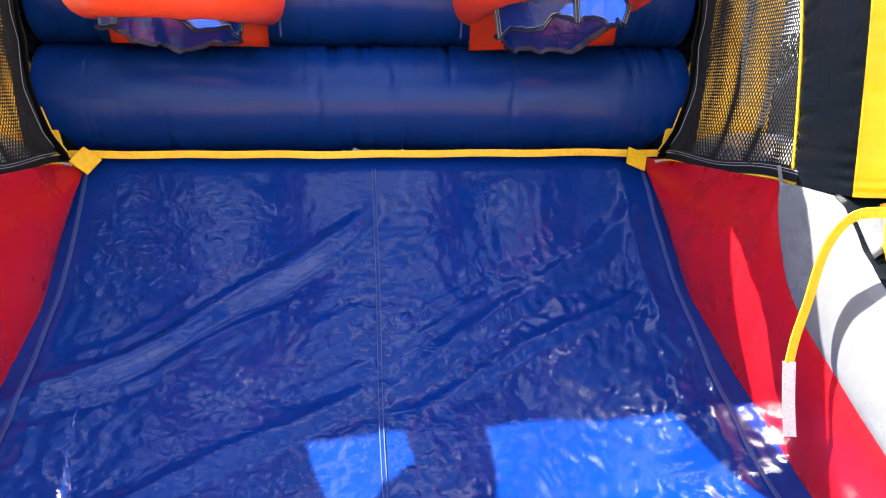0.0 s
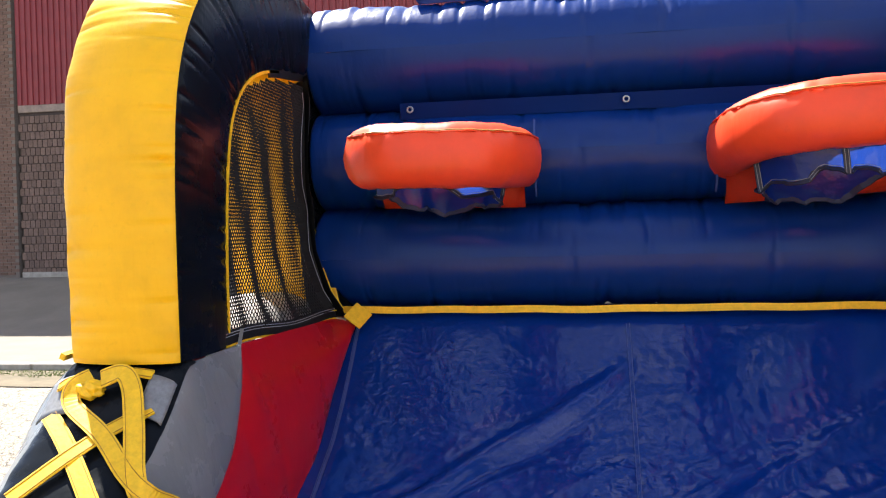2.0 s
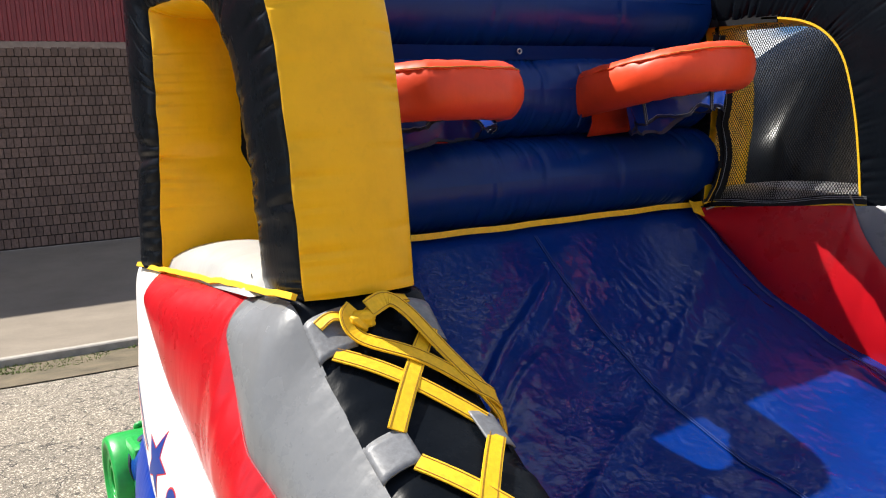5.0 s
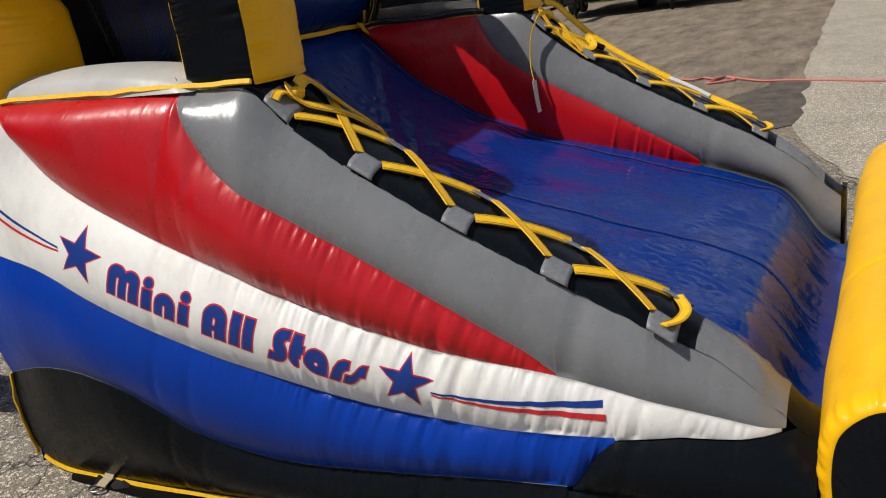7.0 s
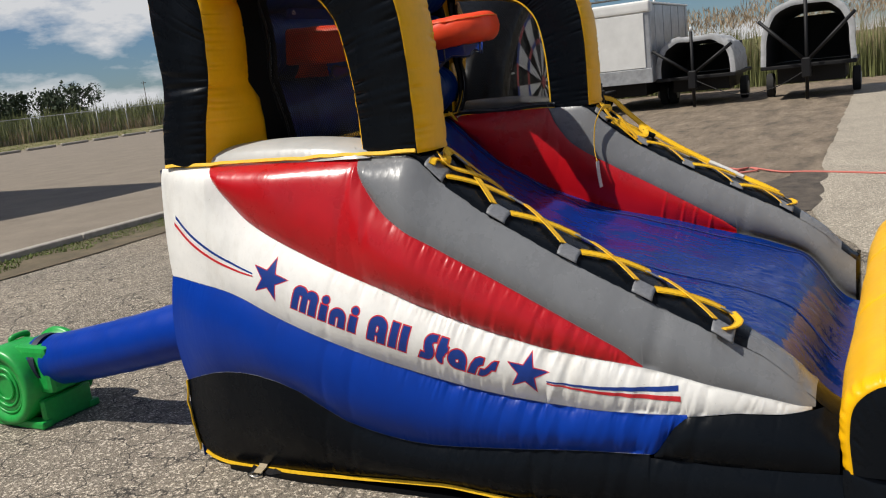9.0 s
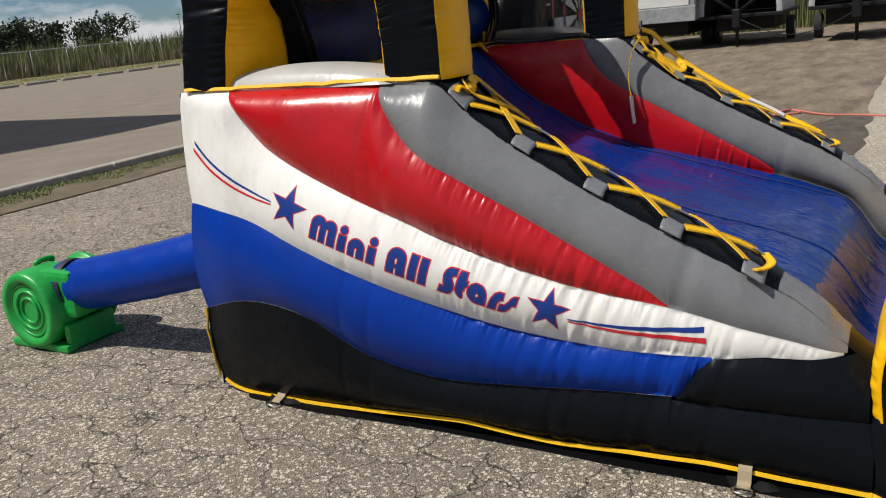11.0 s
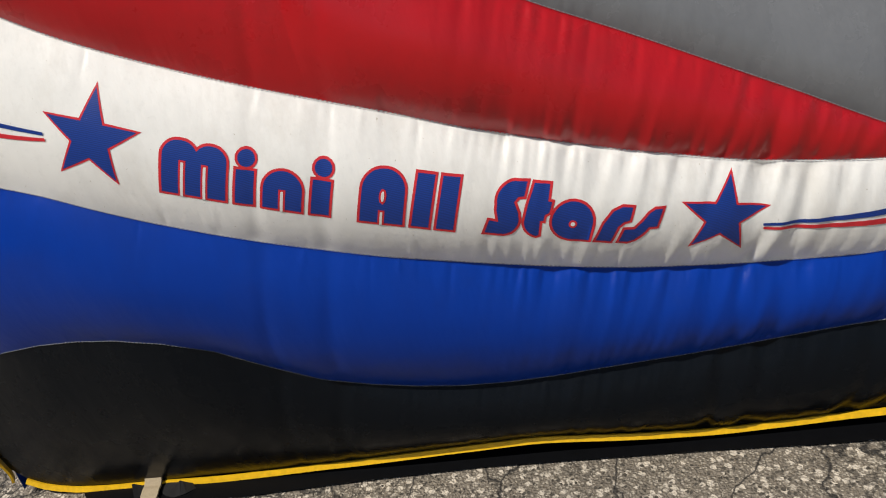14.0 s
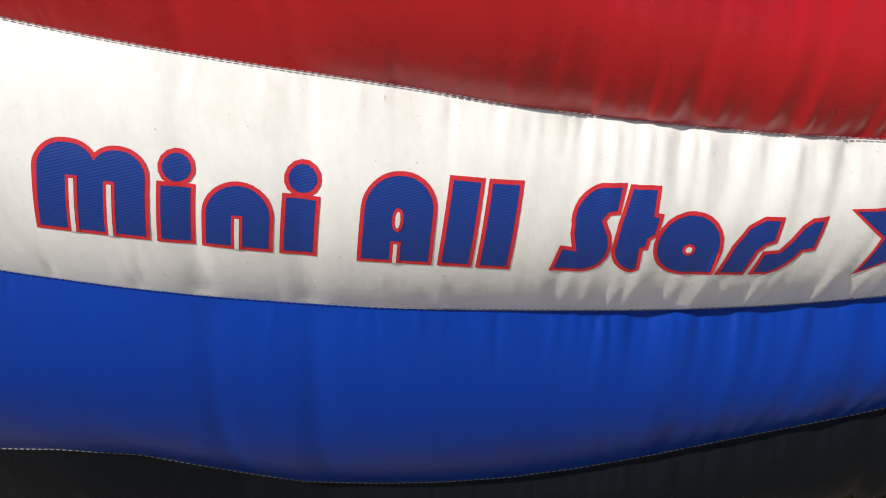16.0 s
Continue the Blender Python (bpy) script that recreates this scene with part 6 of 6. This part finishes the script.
for lo, hi in (((2.88, BY - 0.03, 0.74), (2.94, BY + 0.12, 2.76)), ((3.82, BY - 0.03, 0.74), (3.88, BY + 0.12, 2.76)), ((2.94, BY - 0.03, 2.70), (3.82, BY + 0.12, 2.76))):
    box(lo, hi, 0.006, bm=fr)
shop_part("door_frame", fr, DOOR_GREY, "steel door frame")

# stored things just inside the workshop
sack = bmesh.new()
bmesh.ops.create_icosphere(sack, subdivisions=3, radius=0.23, matrix=Matrix.Translation((-11.36, 21.6, 1.235)) @ Matrix.Diagonal((1.05, 0.8, 0.92, 1)))
for v in sack.verts:
    v.co += Vector((0.11 * wob(v.co.x * 5, v.co.y * 5, v.co.z * 5), 0, 0.09 * wob(v.co.z * 7, v.co.x * 8)))
tagged(part("bulk_sack", finish(sack), KERB), "pale stuffed sack on a pallet in the dark workshop", "sack")
pallet = tagged(empty("wooden_pallet", (-11.7, 21.6, 0.86)), "weathered wooden pallet on the workshop floor", "pallet")
for k in range(5):
    under(part("plank", box((-12.30 + k * 0.26, 21.1, 1.0), (-12.12 + k * 0.26, 22.1, 1.03)), WOOD_POLE), pallet)
for y in (21.15, 21.6, 22.0):
    under(part("bearer", box((-12.30, y - 0.05, 0.86), (-11.08, y + 0.05, 1.0)), WOOD_POLE), pallet)

# brick neighbour at the end
annex = tagged(empty("brick_building", (-18, 24, 0)), "brown brick building with a small window", "building")
core = bmesh.new()
for lo, hi in (((-24, BY - 0.07, 0), (-15.85, BY + 6, 11)), ((-15.05, BY - 0.07, 0), (-13.91, BY + 6, 11)), ((-15.85, BY - 0.07, 0), (-15.05, BY + 6, 2.2)), ((-15.85, BY - 0.07, 3.1), (-15.05, BY + 6, 11)), ((-15.85, BY + 0.5, 2.2), (-15.05, BY + 6, 3.1))):
    box(lo, hi, bm=core)
under(part("wall", core, BRICK_MORTAR, None, "brown brick wall"), annex)
wf = bmesh.new()
for lo, hi in (((-15.85, BY - 0.06, 2.2), (-15.79, BY + 0.05, 3.1)), ((-15.11, BY - 0.06, 2.2), (-15.05, BY + 0.05, 3.1)), ((-15.79, BY - 0.06, 2.2), (-15.11, BY + 0.05, 2.26)), ((-15.79, BY - 0.06, 3.04), (-15.11, BY + 0.05, 3.1))):
    box(lo, hi, bm=wf)
win = under(part("window", wf, TRAILER_WHITE, None, "white window frame"), annex)
glass, gn, gl, gb = material("window_glass")
gb.inputs["Base Color"].default_value, gb.inputs["Roughness"].default_value, gb.inputs["Metallic"].default_value = (0.02, 0.025, 0.03, 1), 0.05, 0.0
part("pane", box((-15.79, BY, 2.26), (-15.11, BY + 0.01, 3.04)), glass, win)

# ---- dart game behind the netting ----
dart = tagged(empty("inflatable_dart_game", (3.5, 3.6, 0)), "tall black inflatable with a dartboard face in red and white", "inflatable game")
DART_PROFILE = ((0.02, 0.10, 4.42), (0.60, 0.75, 4.40), (0.86, 0.90, 4.3), (0.96, 0.98, 3.7), (1.0, 1.0, 3.15), (0.97, 0.99, 3.02), (0.90, 0.97, 2.97), (0.80, 0.94, 3.0), (0.66, 0.90, 3.12), (0.54, 0.86, 3.34))
def dome(u, v):
    """A fat bolster bent over in an arch round the dartboard."""
    a = math.pi * u
    c, s = math.cos(a), math.sin(a)
    x, z = max(-2.0, -(2.35 if c > 0 else 0.95) * math.copysign(abs(c) ** 0.8, c)), 2.5 * abs(s) ** 0.8
    f = v * (len(DART_PROFILE) - 1)
    i = min(int(f), len(DART_PROFILE) - 2)
    kx, kz, y = (p + (q - p) * (f - i) for p, q in zip(DART_PROFILE[i], DART_PROFILE[i + 1]))
    if x > 0:
        kx = 0.7 + 0.3 * kx
        y += max(0.0, 3.36 - y) * min(1.0, x / 0.4)
    return Vector((3.5 + x * kx, y, max(0.0, z * kz) + 0.015 * wob(u * 8, v * 5)))
under(part("body", grid(dome, 60, 27), BLACK, None, "black vinyl body"), dart)
def face(u, v):
    p = dome(u, 1.0)
    q = Vector((3.5, 3.34, 0.9))
    return p + (q - p) * v
under(part("face", grid(face, 60, 6), BLACK, None, "black vinyl dartboard face"), dart)
bc = Vector((3.55, 3.325, 1.53))
def wedge(a0, a1, r0, r1, off):
    bm = bmesh.new()
    n = 4
    ring = [(r0, a0 + (a1 - a0) * k / n) for k in range(n + 1)] + [(r1, a1 - (a1 - a0) * k / n) for k in range(n + 1)]
    bm.faces.new([bm.verts.new((bc.x + r * math.cos(a), bc.y - off, bc.z + r * math.sin(a))) for r, a in ring])
    bm.normal_update()
    if bm.faces[:][0].normal.y > 0:
        bmesh.ops.reverse_faces(bm, faces=bm.faces[:])
    return bm
for k in range(10):
    a = radians(18 * 2 * k)
    under(part("white_wedge", wedge(a, a + radians(18), 0.07, 0.62, 0.004), WHITE, None, "white dartboard wedge"), dart)
for r in (0.36, 0.62):
    for k in range(20):
        a = radians(18 * k)
        under(part("score_ring", wedge(a, a + radians(18), r, r + 0.045, 0.010), RED if k % 2 else BLUE), dart)
under(part("bull", wedge(0, math.tau * 0.999, 0.0005, 0.07, 0.012), RED), dart)
for k in range(20):
    a = radians(18 * k + 9)
    c = bc + Vector((0.76 * math.cos(a), -0.012, 0.76 * math.sin(a)))
    under(part("number_bar", box(c - Vector((0.035, 0.002, 0.009)), c + Vector((0.035, 0.002, 0.009))), WHITE), dart)

# ---- trailers ----
def wheel(x, y, r, owner, w=0.2):
    t = bmesh.new()
    bmesh.ops.create_cone(t, cap_ends=True, segments=24, radius1=r, radius2=r, depth=w, matrix=pose(x, y, r, 90, 0, 0))
    bmesh.ops.bevel(t, geom=t.edges[:], offset=0.02, segments=1, affect="EDGES")
    tyre = under(part("wheel", t, TYRE, None, "black rubber tyre"), owner)
    h = bmesh.new()
    bmesh.ops.create_cone(h, cap_ends=True, segments=18, radius1=r * 0.55, radius2=r * 0.5, depth=w + 0.03, matrix=pose(x, y, r, 90, 0, 0))
    rim = part("rim", h, GALV, tyre)


cargo = tagged(empty("cargo_trailer", (22.6, 7.4, 0)), "white and aluminium enclosed cargo trailer", "trailer")
def trailer_part(name, bm, mat, label=""):
    return under(part(name, bm, mat, None, label), cargo)
trailer_part("body", box((20.0, 6.13, 0.80), (25.3, 8.60, 2.98), 0.04), TRAILER_GREY, "brushed aluminium box body")
trailer_part("front_panel", box((19.965, 6.30, 1.22), (19.998, 8.42, 2.72), 0.01), TRAILER_WHITE, "white front panel")
trailer_part("nose_cap", box((19.94, 6.10, 2.72), (20.3, 8.64, 3.06), 0.10, segs=3), TRAILER_WHITE, "white rounded roof edge")
trailer_part("roof", box((20.2, 6.10, 2.97), (25.34, 8.63, 3.02), 0.01), TRAILER_WHITE, "white roof")
trailer_part("stone_guard", box((19.95, 6.13, 0.80), (19.998, 8.60, 1.20), 0.008), GALV, "bright metal stone guard")
for x in np.linspace(20.6, 24.9, 5):
    trailer_part("side_rib", box((x - 0.03, 6.115, 0.85), (x + 0.03, 6.13, 2.95)), TRAILER_GREY)
trailer_part("chassis", box((20.5, 6.45, 0.42), (25.3, 8.25, 0.79), 0.02), IRON, "dark steel chassis")
trailer_part("drawbar", box((18.6, 7.2, 0.55), (20.0, 7.45, 0.68), 0.02), IRON, "drawbar")
trailer_part("coupling", box((18.45, 7.16, 0.50), (18.75, 7.50, 0.78), 0.04), IRON, "towing coupling")
trailer_part("jockey_leg", rod([(18.9, 7.32, 0.0), (18.9, 7.32, 0.95)], 0.04), IRON, "jack leg")
for x in (22.3, 23.2):
    wheel(x, 6.32, 0.34, cargo)
    wheel(x, 8.40, 0.34, cargo)


def shell_trailer(x0, yc, half, z0, z1, deep, seed, label):
    """A hollow sculpted shell lying on a low trailer, its dark open end to the yard."""
    ob = tagged(empty("shell_trailer", (x0 + deep / 2, yc, 0)), label, "trailer", "shell trailers")
    def add(name, bm, mat, lab=""):
        return under(part(name, bm, mat, None, lab), ob)
    def prof(u, grow, rough):
        a = math.pi * u
        c, s = math.cos(a), math.sin(a)
        y = yc + (half + grow) * math.copysign(abs(c) ** 0.6, c) + rough * wob(u * 9, seed)
        z = z0 + (z1 - z0 + grow) * abs(s) ** 0.7 + rough * wob(u * 11, seed + 4)
        return y, z
    def outer(u, v):
        y, z = prof(u, 0.0, 0.06)
        k = 1 - 0.12 * v
        bumpy = (0.12 * wob(u * 14, v * 9, seed) + 0.10 * abs(wob(u * 30, v * 22, seed)) + 0.05 * wob(u * 60, v * 50, seed)) * min(1.0, v * 8)
        return Vector((x0 + deep * v + bumpy * 0.4, yc + (y - yc) * (k + bumpy * 0.25), z0 + (z - z0) * (k + bumpy * 0.45)))
    add("shell", grid(outer, 110, 70), FOAM, "grey sculpted foam shell")
    def innr(u, v):
        y, z = prof(u, -0.14, 0.04)
        return Vector((x0 + 0.02 + (deep - 0.3) * v, yc + (y - yc) * (1 - 0.12 * v), z0 + (z - z0) * (1 - 0.12 * v)))
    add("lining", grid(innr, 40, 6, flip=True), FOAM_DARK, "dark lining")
    def lip(u, v):
        y, z = prof(u, 0.0, 0.06)
        y2, z2 = prof(u, -0.14, 0.04)
        return Vector((x0 - 0.015 * math.sin(math.pi * v), y + (y2 - y) * v, z + (z2 - z) * v))
    add("rim", grid(lip, 60, 3, flip=True), FOAM, "pale grey rim")
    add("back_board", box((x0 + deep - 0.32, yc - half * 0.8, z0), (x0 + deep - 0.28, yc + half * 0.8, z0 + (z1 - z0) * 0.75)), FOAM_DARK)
    add("deck", box((x0 - 0.05, yc - half, z0 - 0.10), (x0 + deep, yc + half, z0 - 0.01), 0.01), IRON, "dark steel deck")
    add("chassis", box((x0 + 0.65, yc - half * 0.75, 0.40), (x0 + deep, yc + half * 0.7, z0 - 0.10), 0.01), IRON)
    top = z1 + 0.12
    xp = x0 - 0.35
    add("mast", rod([(xp, yc, 0.02), (xp, yc, top)], 0.045, 8), IRON, "upright black mast")
    add("mast_tip", rod([(xp, yc, top), (xp, yc, top + 0.12)], 0.035, 8), TRAILER_WHITE)
    for s in (-1, 1):
        add("strut", rod([(xp, yc, z0 + 0.05), (xp - 0.05, yc + s * half * 0.98, z0 + (z1 - z0) * 0.72)], 0.045, 8), IRON, "slanting black strut")
    add("winch", box((xp - 0.12, yc - 0.10, z0 - 0.35), (xp + 0.12, yc + 0.12, z0 + 0.15), 0.03), IRON, "winch")
    add("drawbar", box((xp - 0.1, yc - 0.07, z0 - 0.32), (x0 + 0.4, yc + 0.07, z0 - 0.18), 0.01), IRON)
    for s in (-1, 1):
        wheel(x0 + deep * 0.6, yc + s * (half - 0.05), 0.33, ob)
    return ob


shell_trailer(20.4, 5.05, 1.08, 0.86, 1.95, 3.4, 3, "low trailer with a grey sculpted foam shell and black struts")
shell_trailer(19.9, 2.12, 1.15, 0.92, 2.55, 3.2, 8, "trailer with a tall hollow grey foam shell and black mast")
chain = smooth_line([(20.0, 5.0, 0.75), (19.6, 4.1, 0.36), (19.55, 3.5, 0.28), (19.5, 2.8, 0.42), (19.5, 2.15, 0.75)], 30)
tagged(part("tow_chain", rod(chain, 0.012, 6), IRON), "slack steel chain between two trailers", "chain")

truss = tagged(empty("lattice_truss", (27, 9, 0)), "grey steel lattice truss on posts beyond the trailer", "truss")
for dy, dz in ((0, 3.55), (0, 3.95), (0.4, 3.55), (0.4, 3.95)):
    under(part("chord", rod([(26.0 + dy, 7.2, dz), (26.0 + dy, 14.0, dz)], 0.025, 6), STEEL), truss)
for k in range(22):
    y = 7.2 + k * 0.31
    za, zb = (3.55, 3.95) if k % 2 else (3.95, 3.55)
    under(part("brace", rod([(26.0, y, za), (26.0, y + 0.31, zb)], 0.015, 5), STEEL), truss)
for y in (7.4, 13.8):
    under(part("post", rod([(26.2, y, 0), (26.2, y, 3.55)], 0.05, 6), STEEL), truss)

rope_pts = smooth_line([(7.75, 2.6, 0.012), (7.6, 2.4, 0.02), (7.75, 2.3, 0.012), (7.5, 2.15, 0.03), (7.7, 2.05, 0.015), (7.3, 2.2, 0.012), (7.4, 1.9, 0.02), (7.6, 2.0, 0.03), (7.25, 1.6, 0.012), (7.15, 1.25, 0.012), (6.95, 0.8, 0.014), (6.72, 0.3, 0.014), (6.4, -0.8, 0.014), (6.2, -2.5, 0.014)], 120)
tagged(part("rope", rod(rope_pts, 0.013, 6), ROPE), "long pink rope lying loosely coiled on the asphalt", "rope")

# ---- reeds, fence, trees, poles ----
tagged(blades("reed_stems", (27.5, 33.0, -9.0, 24.0), 15000, 2.9, 0.022, REED_STEM, 11, 0.10), "tall green reeds behind the trailers", "reeds", kind="stuff")
def heads(area, count, seed):
    rnd = random.Random(seed)
    bm = bmesh.new()
    for _ in range(count):
        x, y = rnd.uniform(area[0], area[1]), rnd.uniform(area[2], area[3])
        h = 3.0 * (0.82 + 0.35 * wob(y * 0.25, x * 0.3, 5)) * rnd.uniform(0.86, 1.06)
        w, l = rnd.uniform(0.010, 0.022), rnd.uniform(0.16, 0.32)
        lx, ly = rnd.uniform(-0.12, 0.12), rnd.uniform(-0.16, 0.16)
        a = rnd.uniform(0, math.pi)
        dx, dy = math.cos(a) * w, math.sin(a) * w
        q = [bm.verts.new(p) for p in ((x, y, h), (x + dx + lx * 0.5, y + dy + ly * 0.5, h + l * 0.5), (x + lx, y + ly, h + l), (x - dx + lx * 0.5, y - dy + ly * 0.5, h + l * 0.5))]
        bm.faces.new(q)
        s = [bm.verts.new(p) for p in ((x - 0.008, y, h - 1.6), (x + 0.008, y + 0.004, h - 1.6), (x, y, h))]
        bm.faces.new(s)
    return part("reed_plumes", bm, REED_HEAD)
tagged(heads((27.2, 33.0, -9.0, 24.0), 12000, 21), "dry brown plumes above the reeds", "reeds", kind="stuff")
tagged(part("reed_bank", grid(lambda u, v: Vector((28.9 + 5 * v, -10 + 35 * u, 1.5 * math.sin(math.pi * (0.06 + 0.9 * v)) + 0.4 * wob(u * 40, v * 3))), 90, 6), REED_STEM), "dense foot of the reed bed", "reeds", kind="stuff")

FY = 57.0
fence = tagged(empty("chain_link_fence", (45, FY, 0.06)), "grey chain-link fence along the far verge", "fence")
for k in range(26):
    x = 14 + 3.05 * k
    under(part("post", rod([(x, FY, 0.0), (x, FY, 1.95)], 0.035, 6), GALV), fence)
under(part("top_rail", rod([(14, FY, 1.93), (92, FY, 1.93)], 0.028, 6), GALV, None, "top rail"), fence)
wires = bmesh.new()
for k in range(420):
    x = 14 + 0.19 * k
    for s in (1, -1):
        a = [wires.verts.new(p) for p in ((x - 0.003, FY, 0.1), (x + 0.003, FY, 0.1), (x + s * 1.8 + 0.003, FY, 1.9), (x + s * 1.8 - 0.003, FY, 1.9))]
        wires.faces.new(a)
under(tagged(part("mesh", wires, GALV), "woven wire mesh", kind="stuff"), fence)
for k in range(22):
    x = 16 + 2.35 * k
    s = tagged(part("wheel_stop", box((x, 43.6, 0.05), (x + 1.9, 43.85, 0.20), 0.03), KERB), "concrete wheel stop at the lot's edge", "wheel stop", "wheel stops")
tagged(blades("tall_weeds", (14, 95, 58, 70), 26000, 3.0, 0.06, REED_STEM, 5, 0.15), "tall weeds behind the fence", "weeds", kind="stuff")
tagged(blades("dry_grass", (14, 95, 57.6, 64), 9000, 1.9, 0.04, REED_HEAD, 6, 0.2), "dry grass behind the fence", "grass", kind="stuff")
tagged(blades("verge_grass", (14, 95, 46.2, 57), 22000, 0.16, 0.03, GRASS, 7, 0.5), "mown grass verge by the fence", "grass", kind="stuff")


def tree(x, y, h, w, seed):
    rnd = random.Random(seed)
    ob = tagged(empty("tree", (x, y, 0)), "dark green broad tree beyond the fence", "tree", "far trees")
    bm = rod([(x, y, 0), (x + 0.1, y, h * 0.3), (x + 0.2 * wob(seed), y, h * 0.75)], 0.2, 7, taper=[0.24, 0.17, 0.05])
    for _ in range(6):
        a = rnd.uniform(0, math.tau)
        b0 = Vector((x, y, h * rnd.uniform(0.25, 0.5)))
        rod([b0, b0 + Vector((math.cos(a) * w * 0.2, math.sin(a) * w * 0.2, h * 0.2)), b0 + Vector((math.cos(a) * w * 0.38, math.sin(a) * w * 0.38, h * 0.32))], 0.07, 5, bm=bm, taper=[0.1, 0.06, 0.02])
    under(part("trunk", bm, BARK, None, "brown trunk"), ob)
    bm = bmesh.new()
    lumps = [(rnd.uniform(-0.36, 0.36) * w, rnd.uniform(-0.36, 0.36) * w, h * rnd.uniform(0.34, 0.86), w * rnd.uniform(0.13, 0.24)) for _ in range(16)]
    for _ in range(3600):
        lx, ly, lz, lr = rnd.choice(lumps)
        d = Vector((rnd.gauss(0, 1), rnd.gauss(0, 1), rnd.gauss(0, 0.8))).normalized() * lr * rnd.uniform(0.5, 1.1)
        c = Vector((x + lx, y + ly, lz)) + d
        s = rnd.uniform(0.09, 0.2)
        e1, e2 = Vector((rnd.uniform(-1, 1), rnd.uniform(-1, 1), rnd.uniform(-1, 1))).normalized() * s, Vector((rnd.uniform(-1, 1), rnd.uniform(-1, 1), rnd.uniform(-1, 1))).normalized() * s
        bm.faces.new([bm.verts.new(q) for q in (c - e1, c + e2, c + e1, c - e2)])
    under(part("crown", bm, LEAF, None, "dark leafy crown"), ob)


for x, y, h, w, sd in ((33, 76, 6.4, 9.5, 1), (40, 78, 6.8, 8.5, 2), (28, 72, 4.4, 6, 3), (46, 74, 4.9, 5.5, 4), (51, 78, 4.6, 6, 5), (22, 76, 5.0, 6, 6), (60, 80, 5.0, 7, 7)):
    tree(x, y, h, w, sd)


def pole(x, y, h):
    ob = tagged(empty("utility_pole", (x, y, 0)), "wooden utility pole with a crossarm", "pole", "utility poles")
    under(part("shaft", rod([(x, y, 0), (x, y, h)], 0.10, 7, taper=[0.12, 0.08]), WOOD_POLE), ob)
    under(part("crossarm", box((x - 0.9, y - 0.06, h - 0.7), (x + 0.9, y + 0.06, h - 0.55)), WOOD_POLE), ob)


for x, y, h in ((66, 190, 8.5), (99, 180, 8.5), (134, 190, 8.5), (168, 180, 9.0)):
    pole(x, y, h)

# ---- blocks and bricks, last ----
blk = bmesh.new()
box((-0.058, -0.022, -0.088), (0.058, 0.03, 0.088), 0.008, bm=blk)
blk_me = bpy.data.meshes.new("block")
blk.to_mesh(blk_me)
blk.free()
blk_me.materials.append(BLOCK)
rest = bmesh.new()
made = 0
rndb = random.Random(4)
for r in range(20):
    z = 0.98 + 0.197 * r
    x = -13.79 + (0.066 if r % 2 else 0)
    while x < 5.0:
        hole = -11.86 < x < -6.86 or (2.80 < x < 3.96 and z < 2.86)
        if not hole and z < 4.82:
            near = 2.0 < x < 5.0
            dy = rndb.uniform(-0.006, 0.006)
            if near and made < 290:
                o = new("block", blk_me)
                o.parent = wall
                o.location = (x, BY + dy, z)
                made += 1
            else:
                box((x - 0.058, BY - 0.022 + dy, z - 0.088), (x + 0.058, BY + 0.03, z + 0.088), bm=rest)
        x += 0.132
tagged(shop_part("block_field", rest, BLOCK), "brown split-face blocks", kind="stuff")
rest = bmesh.new()
for r in range(120):
    z = 0.95 + 0.081 * r
    x = -18.0 + (0.11 if r % 2 else 0)
    while x < -13.97:
        if not (-15.95 < x < -14.95 and 2.15 < z < 3.15):
            box((x - 0.102, BY - 0.085, z - 0.034), (x + 0.102, BY - 0.06, z + 0.034), bm=rest)
        x += 0.216
under(tagged(part("brick_field", rest, BRICK), "brown bricks", kind="stuff"), annex)
